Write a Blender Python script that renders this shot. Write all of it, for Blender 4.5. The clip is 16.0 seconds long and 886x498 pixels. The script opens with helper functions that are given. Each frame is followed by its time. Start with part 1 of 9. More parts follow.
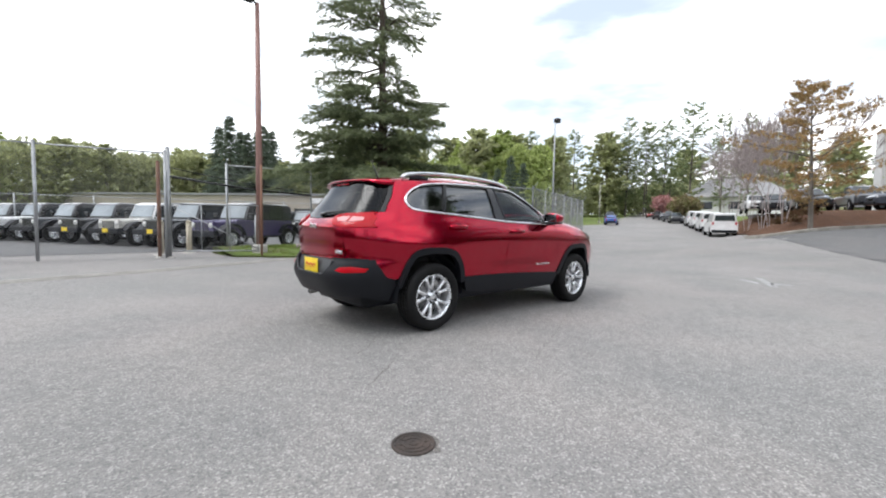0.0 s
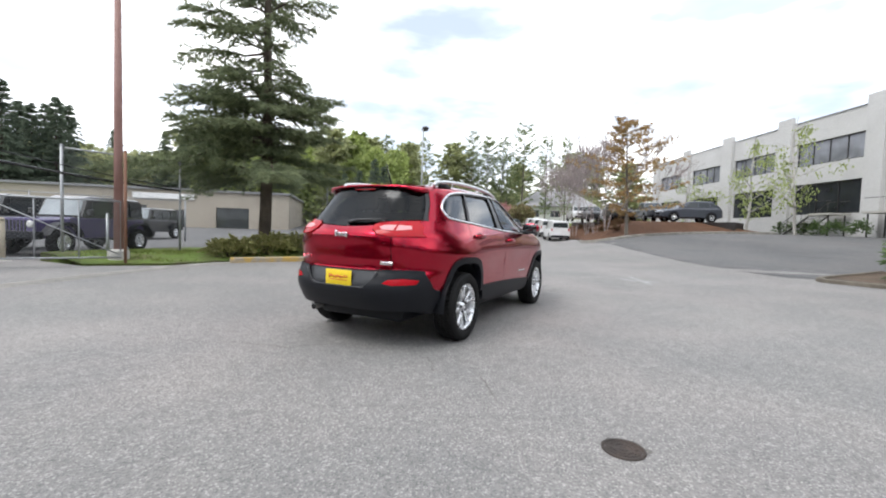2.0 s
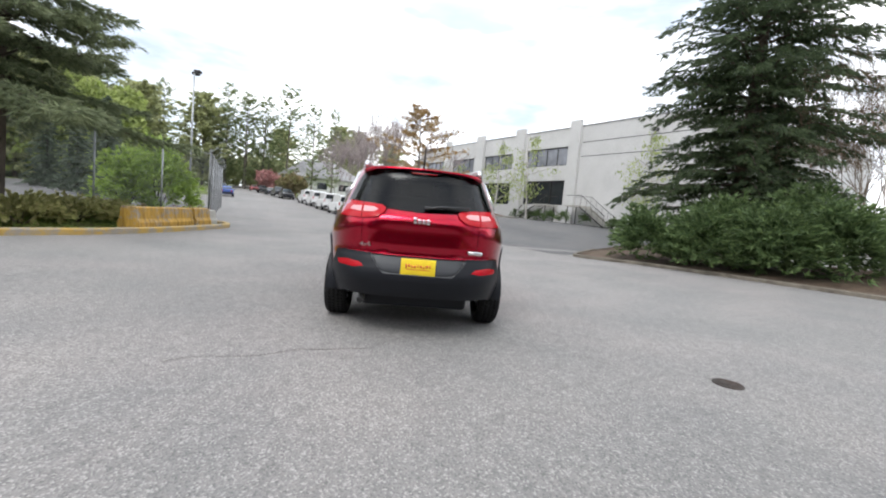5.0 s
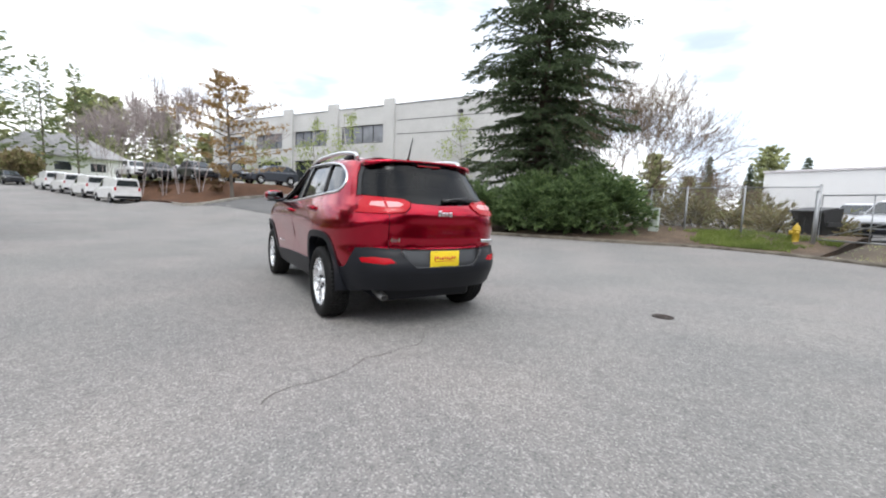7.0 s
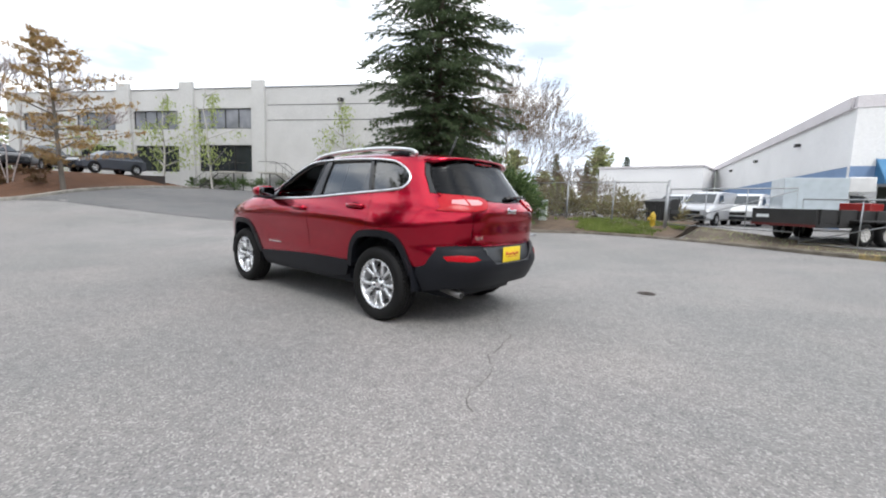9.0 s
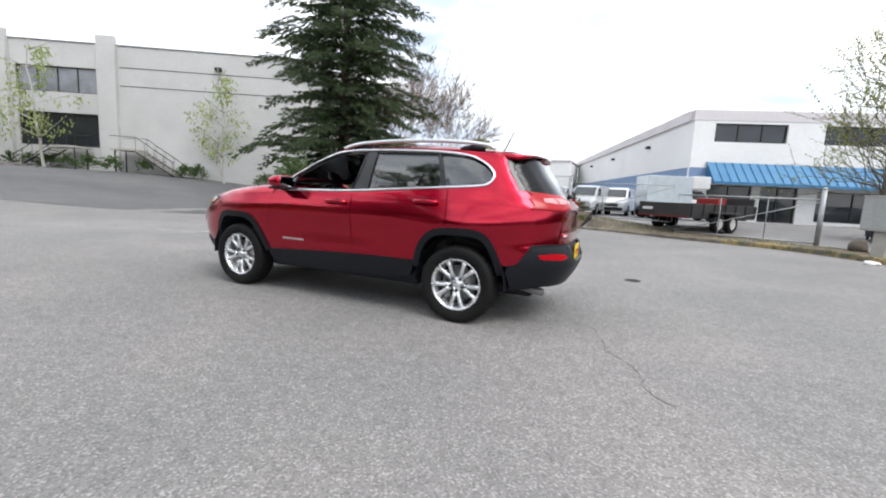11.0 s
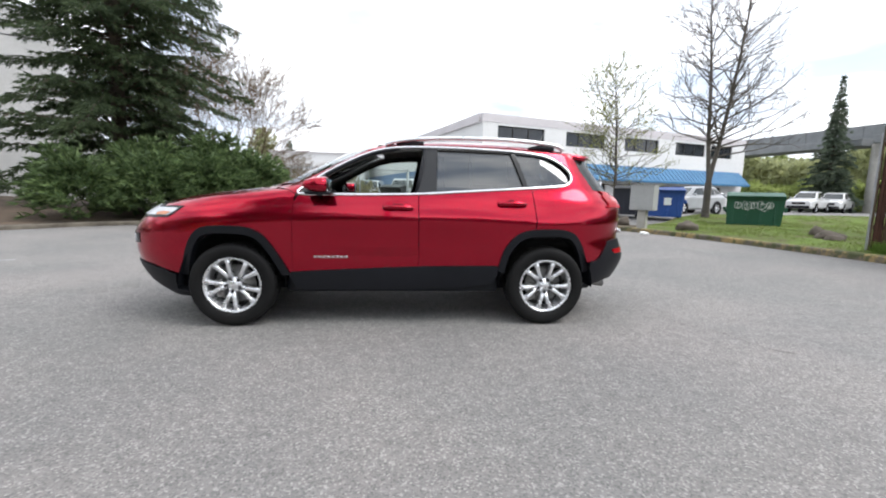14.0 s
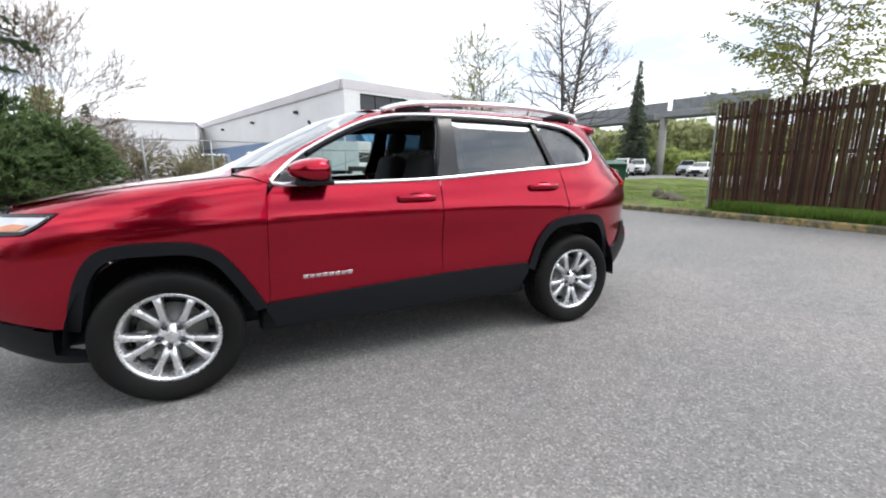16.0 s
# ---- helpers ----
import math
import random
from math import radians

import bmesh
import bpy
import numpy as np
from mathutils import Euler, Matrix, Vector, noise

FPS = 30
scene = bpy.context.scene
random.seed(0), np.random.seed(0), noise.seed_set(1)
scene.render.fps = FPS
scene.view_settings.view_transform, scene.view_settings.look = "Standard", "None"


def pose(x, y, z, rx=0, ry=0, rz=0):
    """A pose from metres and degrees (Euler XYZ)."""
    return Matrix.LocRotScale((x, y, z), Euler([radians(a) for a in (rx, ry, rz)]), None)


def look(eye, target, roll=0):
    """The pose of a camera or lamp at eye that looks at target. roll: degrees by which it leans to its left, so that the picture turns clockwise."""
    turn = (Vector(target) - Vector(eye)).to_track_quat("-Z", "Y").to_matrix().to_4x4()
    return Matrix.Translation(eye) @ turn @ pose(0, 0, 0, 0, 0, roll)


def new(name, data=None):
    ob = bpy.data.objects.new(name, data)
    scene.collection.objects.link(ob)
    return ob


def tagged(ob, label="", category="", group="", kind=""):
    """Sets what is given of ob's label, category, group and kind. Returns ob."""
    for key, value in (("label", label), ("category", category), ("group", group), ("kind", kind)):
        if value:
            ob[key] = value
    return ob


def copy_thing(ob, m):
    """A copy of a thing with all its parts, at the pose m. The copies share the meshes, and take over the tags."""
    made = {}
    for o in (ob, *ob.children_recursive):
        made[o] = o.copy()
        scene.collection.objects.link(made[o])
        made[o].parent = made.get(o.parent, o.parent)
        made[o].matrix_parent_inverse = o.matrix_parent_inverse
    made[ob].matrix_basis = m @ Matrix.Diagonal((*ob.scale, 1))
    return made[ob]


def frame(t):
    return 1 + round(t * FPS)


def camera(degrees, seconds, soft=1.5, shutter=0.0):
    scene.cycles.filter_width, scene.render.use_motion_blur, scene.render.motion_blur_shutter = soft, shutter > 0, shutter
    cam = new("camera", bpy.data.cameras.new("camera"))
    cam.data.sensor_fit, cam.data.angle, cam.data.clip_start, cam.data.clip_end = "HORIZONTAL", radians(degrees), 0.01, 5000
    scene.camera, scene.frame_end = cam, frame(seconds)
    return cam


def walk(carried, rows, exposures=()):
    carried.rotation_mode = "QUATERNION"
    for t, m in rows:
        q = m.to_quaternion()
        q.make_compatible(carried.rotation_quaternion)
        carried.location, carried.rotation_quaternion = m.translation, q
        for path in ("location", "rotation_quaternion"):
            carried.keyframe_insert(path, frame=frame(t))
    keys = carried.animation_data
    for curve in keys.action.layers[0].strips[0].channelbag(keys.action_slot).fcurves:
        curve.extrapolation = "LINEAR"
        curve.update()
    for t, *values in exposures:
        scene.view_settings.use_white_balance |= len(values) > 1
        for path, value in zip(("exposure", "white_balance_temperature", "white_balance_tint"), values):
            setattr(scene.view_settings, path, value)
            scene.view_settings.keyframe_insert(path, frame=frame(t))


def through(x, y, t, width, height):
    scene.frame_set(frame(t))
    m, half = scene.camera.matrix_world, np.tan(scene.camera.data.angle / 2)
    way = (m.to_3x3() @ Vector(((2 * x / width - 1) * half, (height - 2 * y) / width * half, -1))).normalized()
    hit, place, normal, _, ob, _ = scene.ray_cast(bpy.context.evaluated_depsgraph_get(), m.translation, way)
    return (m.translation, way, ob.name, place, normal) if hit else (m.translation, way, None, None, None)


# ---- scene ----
# ---- camera and its walk ----
cam = camera(93.2, 16.0, soft=2.0)
PATH = [
    (0, (-4.116, -4.13, 1.108), (-2.788, -2.639, 0.986), 0.9),
    (0.5, (-4.414, -3.824, 1.119), (-3.009, -2.404, 1.019), 2.3),
    (1, (-4.718, -3.465, 1.138), (-3.159, -2.218, 1.017), 2.2),
    (1.5, (-4.957, -3.049, 1.140), (-3.318, -1.907, 1.036), 3.3),
    (2, (-5.246, -2.649, 1.138), (-3.476, -1.722, 1.044), 1.9),
    (2.5, (-5.451, -2.194, 1.120), (-3.634, -1.373, 0.967), 1.9),
    (3, (-5.649, -1.76, 1.121), (-3.76, -1.112, 1.022), 2.3),
    (5.5, (-5.902, 0.614, 1.127), (-3.952, 0.21, 0.935), 4.3),
    (6, (-5.776, 1.089, 1.119), (-3.884, 0.477, 0.898), 2.5),
    (6.5, (-5.625, 1.533, 1.138), (-3.795, 0.761, 0.904), 2.4),
    (7, (-5.475, 1.988, 1.146), (-3.778, 0.951, 0.939), 2.2),
    (7.5, (-5.221, 2.401, 1.142), (-3.589, 1.27, 0.902), 2.2),
    (8, (-4.984, 2.808, 1.130), (-3.513, 1.474, 0.890), 1.4),
    (8.5, (-4.656, 3.161, 1.124), (-3.291, 1.725, 0.849), 1.4),
    (9, (-4.322, 3.454, 1.140), (-3.039, 1.936, 0.915), 1.8),
    (11.5, (-2.235, 4.5, 1.157), (-1.661, 2.603, 0.885), 2.7),
    (12, (-1.77, 4.643, 1.152), (-1.413, 2.694, 0.880), 1.8),
    (12.5, (-1.297, 4.664, 1.143), (-1.008, 2.709, 0.835), 0.6),
    (13, (-0.867, 4.656, 1.127), (-0.776, 2.677, 0.855), 1.5),
    (13.5, (-0.445, 4.606, 1.137), (-0.57, 2.627, 0.871), 1.5),
    (14, (-0.046, 4.455, 1.143), (-0.247, 2.482, 0.885), 1.4),
    (14.5, (0.352, 4.32, 1.153), (-0.13, 2.392, 0.928), 2.4),
    (15, (0.686, 4.098, 1.169), (0.058, 2.22, 0.888), 0.8),
    (15.5, (0.896, 3.741, 1.187), (0.216, 1.881, 0.909), 1.1),
    (16, (0.959, 3.312, 1.208), (0.111, 1.541, 0.827), -0.0),
]

walk(cam, [(t, look(eye, target, roll)) for t, eye, target, roll in PATH])

# ---- sky, sun and exposure ----
SUN_ELEV, SUN_AZ = 54.0, 156.0      # degrees; azimuth of the place the light comes from, counted from +x towards +y
world = bpy.data.worlds.new("sky")
scene.world = world
world.use_nodes = True
wn, wl = world.node_tree.nodes, world.node_tree.links
wn.clear()
sky = wn.new("ShaderNodeTexSky")
sky.sky_type, sky.sun_disc = "NISHITA", False
sky.sun_elevation, sky.sun_rotation = radians(SUN_ELEV), radians(90 - SUN_AZ)
sky.air_density, sky.dust_density = 1.0, 2.0
sky_bg = wn.new("ShaderNodeBackground")
sky_bg.inputs[1].default_value = 0.10
cloud_bg = wn.new("ShaderNodeBackground")
cloud_bg.inputs[1].default_value = 1.46
coord = wn.new("ShaderNodeTexCoord")
stretch = wn.new("ShaderNodeMapping")
stretch.inputs["Scale"].default_value = (1.0, 1.0, 3.2)
cloud = wn.new("ShaderNodeTexNoise")
cloud.inputs["Scale"].default_value, cloud.inputs["Detail"].default_value, cloud.inputs["Roughness"].default_value = 1.7, 5.0, 0.55
cover = wn.new("ShaderNodeValToRGB")
cover.color_ramp.elements[0].position, cover.color_ramp.elements[1].position = 0.34, 0.54
cover.color_ramp.elements[0].color, cover.color_ramp.elements[1].color = (0.60, 0.60, 0.60, 1), (1, 1, 1, 1)
body_noise = wn.new("ShaderNodeTexNoise")
body_noise.inputs["Scale"].default_value, body_noise.inputs["Detail"].default_value = 3.4, 6.0
tone = wn.new("ShaderNodeValToRGB")
tone.color_ramp.elements[0].position, tone.color_ramp.elements[1].position = 0.36, 0.62
tone.color_ramp.elements[0].color, tone.color_ramp.elements[1].color = (0.46, 0.52, 0.62, 1), (0.95, 0.962, 0.99, 1)
mixer = wn.new("ShaderNodeMixShader")
world_out = wn.new("ShaderNodeOutputWorld")
wl.new(coord.outputs["Generated"], stretch.inputs["Vector"])
for n in (cloud, body_noise):
    wl.new(stretch.outputs["Vector"], n.inputs["Vector"])
wl.new(cloud.outputs["Fac"], cover.inputs["Fac"])
wl.new(body_noise.outputs["Fac"], tone.inputs["Fac"])
wl.new(tone.outputs["Color"], cloud_bg.inputs["Color"])
wl.new(sky.outputs["Color"], sky_bg.inputs["Color"])
wl.new(cover.outputs["Color"], mixer.inputs["Fac"])
wl.new(sky_bg.outputs["Background"], mixer.inputs[1])
wl.new(cloud_bg.outputs["Background"], mixer.inputs[2])
wl.new(mixer.outputs["Shader"], world_out.inputs["Surface"])

sun_data = bpy.data.lights.new("sun", "SUN")
sun_data.energy, sun_data.angle, sun_data.color = 1.35, radians(28), (1.0, 0.985, 0.96)
sun = new("sun", sun_data)
se, sa = radians(SUN_ELEV), radians(SUN_AZ)
sun.matrix_world = look((40 * math.cos(se) * math.cos(sa), 40 * math.cos(se) * math.sin(sa), 40 * math.sin(se)), (0, 0, 0))
scene.view_settings.exposure = 0.69


# ---- materials ----
class Nodes:
    """A node material under construction."""

    def __init__(self, name, rough=0.6, metal=0.0, spec=0.5):
        self.mat = bpy.data.materials.new(name)
        self.mat.use_nodes = True
        self.n, self.l = self.mat.node_tree.nodes, self.mat.node_tree.links
        self.b = self.n["Principled BSDF"]
        self.b.inputs["Roughness"].default_value = rough
        self.b.inputs["Metallic"].default_value = metal
        self.b.inputs["Specular IOR Level"].default_value = spec
        self.coord = self.n.new("ShaderNodeTexCoord")

    def noise(self, scale, detail=3.0, rough=0.5, stretch=None):
        t = self.n.new("ShaderNodeTexNoise")
        t.inputs["Scale"].default_value, t.inputs["Detail"].default_value, t.inputs["Roughness"].default_value = scale, detail, rough
        self.place(t, stretch)
        return t.outputs["Fac"]

    def place(self, t, stretch=None):
        source = self.coord.outputs["Object"]
        if stretch:
            m = self.n.new("ShaderNodeMapping")
            m.inputs["Scale"].default_value = stretch
            self.l.new(source, m.inputs["Vector"])
            source = m.outputs["Vector"]
        self.l.new(source, t.inputs["Vector"])

    def cells(self, scale, out="Distance", feature="F1", stretch=None):
        t = self.n.new("ShaderNodeTexVoronoi")
        t.feature = feature
        t.inputs["Scale"].default_value = scale
        self.place(t, stretch)
        return t.outputs[out]

    def ramp(self, fac, *stops):
        r = self.n.new("ShaderNodeValToRGB")
        e = r.color_ramp.elements
        while len(e) < len(stops):
            e.new(0.5)
        for el, (pos, col) in zip(e, stops):
            el.position = pos
            el.color = (*col, 1) if len(col) == 3 else col
        self.l.new(fac, r.inputs["Fac"])
        return r.outputs["Color"]

    def mix(self, fac, a, b, mode="MIX"):
        m = self.n.new("ShaderNodeMix")
        m.data_type, m.blend_type = "RGBA", mode
        for sock, v in ((m.inputs["Factor"], fac), (m.inputs[6], a), (m.inputs[7], b)):
            if isinstance(v, (int, float)):
                sock.default_value = v
            elif isinstance(v, tuple):
                sock.default_value = (*v, 1)
            else:
                self.l.new(v, sock)
        return m.outputs[2]

    def random(self):
        return self.n.new("ShaderNodeObjectInfo").outputs["Random"]

    def island(self):
        return self.n.new("ShaderNodeNewGeometry").outputs["Random Per Island"]

    def color(self, c):
        if isinstance(c, tuple):
            self.b.inputs["Base Color"].default_value = (*c, 1)
        else:
            self.l.new(c, self.b.inputs["Base Color"])
        return self

    def roughness(self, fac, lo, hi):
        m = self.n.new("ShaderNodeMapRange")
        m.inputs["To Min"].default_value, m.inputs["To Max"].default_value = lo, hi
        self.l.new(fac, m.inputs["Value"])
        self.l.new(m.outputs[0], self.b.inputs["Roughness"])
        return self

    def bump(self, fac, strength=0.3, dist=0.01):
        b = self.n.new("ShaderNodeBump")
        b.inputs["Strength"].default_value, b.inputs["Distance"].default_value = strength, dist
        self.l.new(fac, b.inputs["Height"])
        self.l.new(b.outputs["Normal"], self.b.inputs["Normal"])
        return self


def speckled(name, lo, hi, scale=6.0, fine=60.0, rough=0.7, bump=0.2, metal=0.0, spec=0.5, big=0.6, dist=0.005):
    """A surface with broad tone shifts and fine grain between two colours."""
    m = Nodes(name, rough, metal, spec)
    broad = m.ramp(m.noise(scale * 0.25, 4.0, big), (0.3, lo), (0.7, hi))
    grain = m.noise(fine, 3.0)
    dark = m.ramp(grain, (0.25, (0.72, 0.72, 0.72)), (0.7, (1.08, 1.08, 1.08)))
    m.color(m.mix(1.0, broad, dark, "MULTIPLY"))
    if bump:
        m.bump(grain, bump, dist)
    return m.mat


def make_asphalt(name, lo, hi, stone, stone_share=0.5):
    m = Nodes(name, 0.85, 0, 0.35)
    patches = m.ramp(m.noise(0.16, 5.0, 0.6), (0.34, lo), (0.66, hi))
    wheel = m.ramp(m.noise(0.7, 3.0, 0.5), (0.3, (0.90, 0.90, 0.91)), (0.7, (1.06, 1.05, 1.04)))
    c = m.mix(1.0, patches, wheel, "MULTIPLY")
    grit = m.cells(105.0, "Color")
    sep = m.n.new("ShaderNodeSeparateColor")
    m.l.new(grit, sep.inputs[0])
    tint = m.ramp(sep.outputs[0], (0.0, (0.38, 0.38, 0.39)), (0.30, (0.84, 0.845, 0.84)), (0.6, (1.10, 1.06, 1.03)), (0.82, (1.15, 1.15, 1.14)), (0.95, (2.1, 2.08, 2.0)))
    c = m.mix(stone_share, c, m.mix(1.0, c, tint, "MULTIPLY"))
    warm = m.ramp(m.noise(0.33, 4.0, 0.6), (0.40, (0.995, 1.0, 0.99)), (0.64, (1.025, 0.992, 0.98)))
    c = m.mix(1.0, c, warm, "MULTIPLY")
    coarse = m.ramp(m.noise(9.0, 5.0, 0.7), (0.35, (0.88, 0.88, 0.88)), (0.62, (1.06, 1.06, 1.055)))
    c = m.mix(1.0, c, coarse, "MULTIPLY")
    stain = m.ramp(m.noise(0.45, 6.0, 0.7), (0.62, (1, 1, 1)), (0.74, (0.86, 0.85, 0.84)))
    m.color(m.mix(1.0, c, stain, "MULTIPLY"))
    m.bump(m.cells(105.0, "Distance"), 0.6, 0.006)
    return m.mat


asphalt = make_asphalt("worn grey asphalt", (0.194, 0.190, 0.187), (0.232, 0.228, 0.225), 1.0, 0.55)
dark_asphalt = make_asphalt("newer dark asphalt", (0.10, 0.102, 0.105), (0.135, 0.136, 0.138), 1.0, 0.6)
concrete = speckled("weathered concrete", (0.36, 0.345, 0.31), (0.47, 0.455, 0.42), 5, 70, 0.85, 0.25)
kerb_dirty = speckled("earth-stained kerb concrete", (0.085, 0.072, 0.056), (0.21, 0.185, 0.15), 11, 60, 0.95, 0.5)
gutter_concrete = speckled("grey gutter concrete", (0.25, 0.24, 0.215), (0.38, 0.365, 0.33), 7, 80, 0.88, 0.3)
kerb_concrete = speckled("stained kerb concrete", (0.17, 0.16, 0.14), (0.36, 0.34, 0.30), 9, 80, 0.9, 0.3)


def make_kerb_yellow():
    m = Nodes("worn yellow kerb paint", 0.75)
    wear = m.ramp(m.noise(3.5, 6.0, 0.75), (0.42, (0, 0, 0)), (0.58, (1, 1, 1)))
    m.color(m.mix(wear, (0.30, 0.27, 0.22), (0.46, 0.30, 0.075)))
    return m.bump(m.noise(40.0), 0.3).mat


kerb_yellow = make_kerb_yellow()


def make_mossy():
    m = Nodes("mossy kerb with faded yellow paint", 0.9)
    wear = m.ramp(m.noise(2.2, 6.0, 0.75), (0.44, (0, 0, 0)), (0.56, (1, 1, 1)))
    base = m.mix(wear, (0.13, 0.112, 0.085), (0.33, 0.24, 0.10))
    moss = m.ramp(m.noise(5.0, 5.0, 0.7), (0.48, (0, 0, 0)), (0.6, (1, 1, 1)))
    m.color(m.mix(moss, base, (0.075, 0.085, 0.035)))
    return m.bump(m.noise(40.0), 0.4).mat


kerb_mossy = make_mossy()


def make_grass_soil():
    m = Nodes("turf and soil", 0.95, 0, 0.2)
    g = m.ramp(m.noise(1.3, 6.0, 0.7), (0.34, (0.13, 0.105, 0.065)), (0.46, (0.13, 0.16, 0.05)), (0.58, (0.14, 0.21, 0.045)), (0.75, (0.24, 0.27, 0.09)))
    fine = m.ramp(m.noise(45.0, 4.0, 0.7), (0.3, (0.6, 0.6, 0.6)), (0.7, (1.25, 1.25, 1.2)))
    m.color(m.mix(1.0, g, fine, "MULTIPLY"))
    return m.bump(m.noise(60.0, 4.0), 0.8, 0.03).mat


turf = make_grass_soil()


def make_bark_mulch():
    m = Nodes("reddish bark mulch", 0.95, 0, 0.2)
    c = m.ramp(m.noise(1.1, 6.0, 0.7), (0.3, (0.12, 0.062, 0.038)), (0.6, (0.20, 0.105, 0.062)), (0.8, (0.25, 0.16, 0.10)))
    fine = m.ramp(m.cells(28.0, "Distance"), (0.05, (1.35, 1.3, 1.25)), (0.5, (0.5, 0.5, 0.5)))
    m.color(m.mix(1.0, c, fine, "MULTIPLY"))
    return m.bump(m.cells(28.0), 0.9, 0.03).mat


mulch = make_bark_mulch()
soil = speckled("dark leaf litter soil", (0.070, 0.054, 0.038), (0.155, 0.125, 0.085), 5, 40, 0.95, 0.7, dist=0.02)
bed_soil = speckled("brown bark and leaf litter", (0.062, 0.042, 0.028), (0.15, 0.105, 0.07), 6, 24, 0.95, 0.8, dist=0.025)
steel_galv = speckled("galvanised steel", (0.30, 0.31, 0.32), (0.42, 0.43, 0.44), 8, 50, 0.5, 0.05, 0.6)
red_pole_paint = speckled("faded red oxide paint", (0.20, 0.095, 0.075), (0.32, 0.19, 0.165), 3, 60, 0.65, 0.1)
rust_paint = speckled("rusty brown paint", (0.13, 0.065, 0.04), (0.25, 0.12, 0.075), 5, 60, 0.75, 0.2)


# ---- mesh helpers ----
def part(name, bm, material, parent=None, label="", smooth=True):
    """Links a bmesh as one mesh object, under a thing or a part."""
    me = bpy.data.meshes.new(name)
    if smooth:
        for f in bm.faces:
            f.smooth = True
    bm.to_mesh(me)
    bm.free()
    kept = me.attributes.get("surface_normal")
    if kept:
        # panels shade by the true surface, not by their triangles
        on = [Vector(d.vector) for d in kept.data]
        loops = []
        for f in me.polygons:
            outer = all(on[i].length > 0.5 for i in f.vertices)
            loops += [on[i] if outer else Vector((0, 0, 0)) for i in f.vertices]
        me.normals_split_custom_set(loops)
    me.materials.append(material)
    ob = new(name, me)
    if parent is not None:
        ob.parent = parent
    if label:
        ob["label"] = label
    return ob


def thing(name, m, label, category, group=""):
    """An Empty at a thing's base."""
    ob = new(name)
    ob.empty_display_size = 0.2
    ob.matrix_world = m
    return tagged(ob, label, category, group)


def structure(name, bm, material, label="", smooth=False):
    return tagged(part(name, bm, material, None, "", smooth), label, "", "", "structure")


def quad(bm, *cs):
    return bm.faces.new([bm.verts.new(c) for c in cs])


def box(bm, c, s, bevel=0.0, m=None):
    """A box with its centre and its size, its edges bevelled."""
    made = bmesh.ops.create_cube(bm, size=1.0, matrix=Matrix.Translation(c) @ Matrix.Diagonal((*s, 1)))["verts"]
    if bevel:
        edges = {e for v in made for e in v.link_edges}
        out = bmesh.ops.bevel(bm, geom=list(edges), offset=bevel, segments=2, affect="EDGES", profile=0.5)
        made = list({v for f in out["faces"] for v in f.verts} | {v for v in made if v.is_valid})
    if m is not None:
        bmesh.ops.transform(bm, matrix=m, verts=made)
        if m.determinant() < 0:
            bmesh.ops.reverse_faces(bm, faces=list({f for v in made for f in v.link_faces}))
    return made


def ring_frames(pts, closed=False):
    pts = [Vector(p) for p in pts]
    out, n = [], len(pts)
    for i, p in enumerate(pts):
        a = pts[(i - 1) % n] if closed or i else p
        b = pts[(i + 1) % n] if closed or i < n - 1 else p
        d = (b - a).normalized()
        side = d.cross(Vector((0, 0, 1)))
        if side.length < 1e-3:
            side = d.cross(Vector((0, 1, 0)))
        side.normalize()
        out.append((p, d, side, side.cross(d)))
    return out


def sweep(bm, pts, profile, closed=False, caps=True):
    """Sweeps a profile, given as (sideways, up), along points."""
    rings = [[bm.verts.new(p + s * a + u * b) for a, b in profile] for p, d, s, u in ring_frames(pts, closed)]
    k = len(profile)
    for i in range(len(rings) if closed else len(rings) - 1):
        r0, r1 = rings[i], rings[(i + 1) % len(rings)]
        for j in range(k):
            bm.faces.new((r0[j], r0[(j + 1) % k], r1[(j + 1) % k], r1[j]))
    if caps and not closed:
        bm.faces.new(rings[0][::-1])
        bm.faces.new(rings[-1])


def tube(bm, pts, r, seg=8, closed=False):
    """A round bar along points; r is one radius or one for each point."""
    rs = r if isinstance(r, (list, tuple)) else [r] * len(pts)
    rings = []
    for (p, d, s, u), q in zip(ring_frames(pts, closed), rs):
        rings.append([bm.verts.new(p + (s * math.cos(2 * math.pi * k / seg) + u * math.sin(2 * math.pi * k / seg)) * q) for k in range(seg)])
    for i in range(len(rings) if closed else len(rings) - 1):
        r0, r1 = rings[i], rings[(i + 1) % len(rings)]
        for j in range(seg):
            bm.faces.new((r0[j], r0[(j + 1) % seg], r1[(j + 1) % seg], r1[j]))
    if not closed:
        bm.faces.new(rings[0][::-1])
        bm.faces.new(rings[-1])


def lathe(bm, profile, m=None, seg=32, closed=False):
    """Turns a profile of (radius, height) round z."""
    m = m or Matrix()
    rings = [[bm.verts.new(m @ Vector((r * math.cos(2 * math.pi * k / seg), r * math.sin(2 * math.pi * k / seg), h))) for k in range(seg)] for r, h in profile]
    for i in range(len(rings) if closed else len(rings) - 1):
        r0, r1 = rings[i], rings[(i + 1) % len(rings)]
        for j in range(seg):
            bm.faces.new((r0[j], r0[(j + 1) % seg], r1[(j + 1) % seg], r1[j]))


def cap(bm, r, h, m=None, seg=32):
    m = m or Matrix()
    bm.faces.new([bm.verts.new(m @ Vector((r * math.cos(2 * math.pi * k / seg), r * math.sin(2 * math.pi * k / seg), h))) for k in range(seg)])


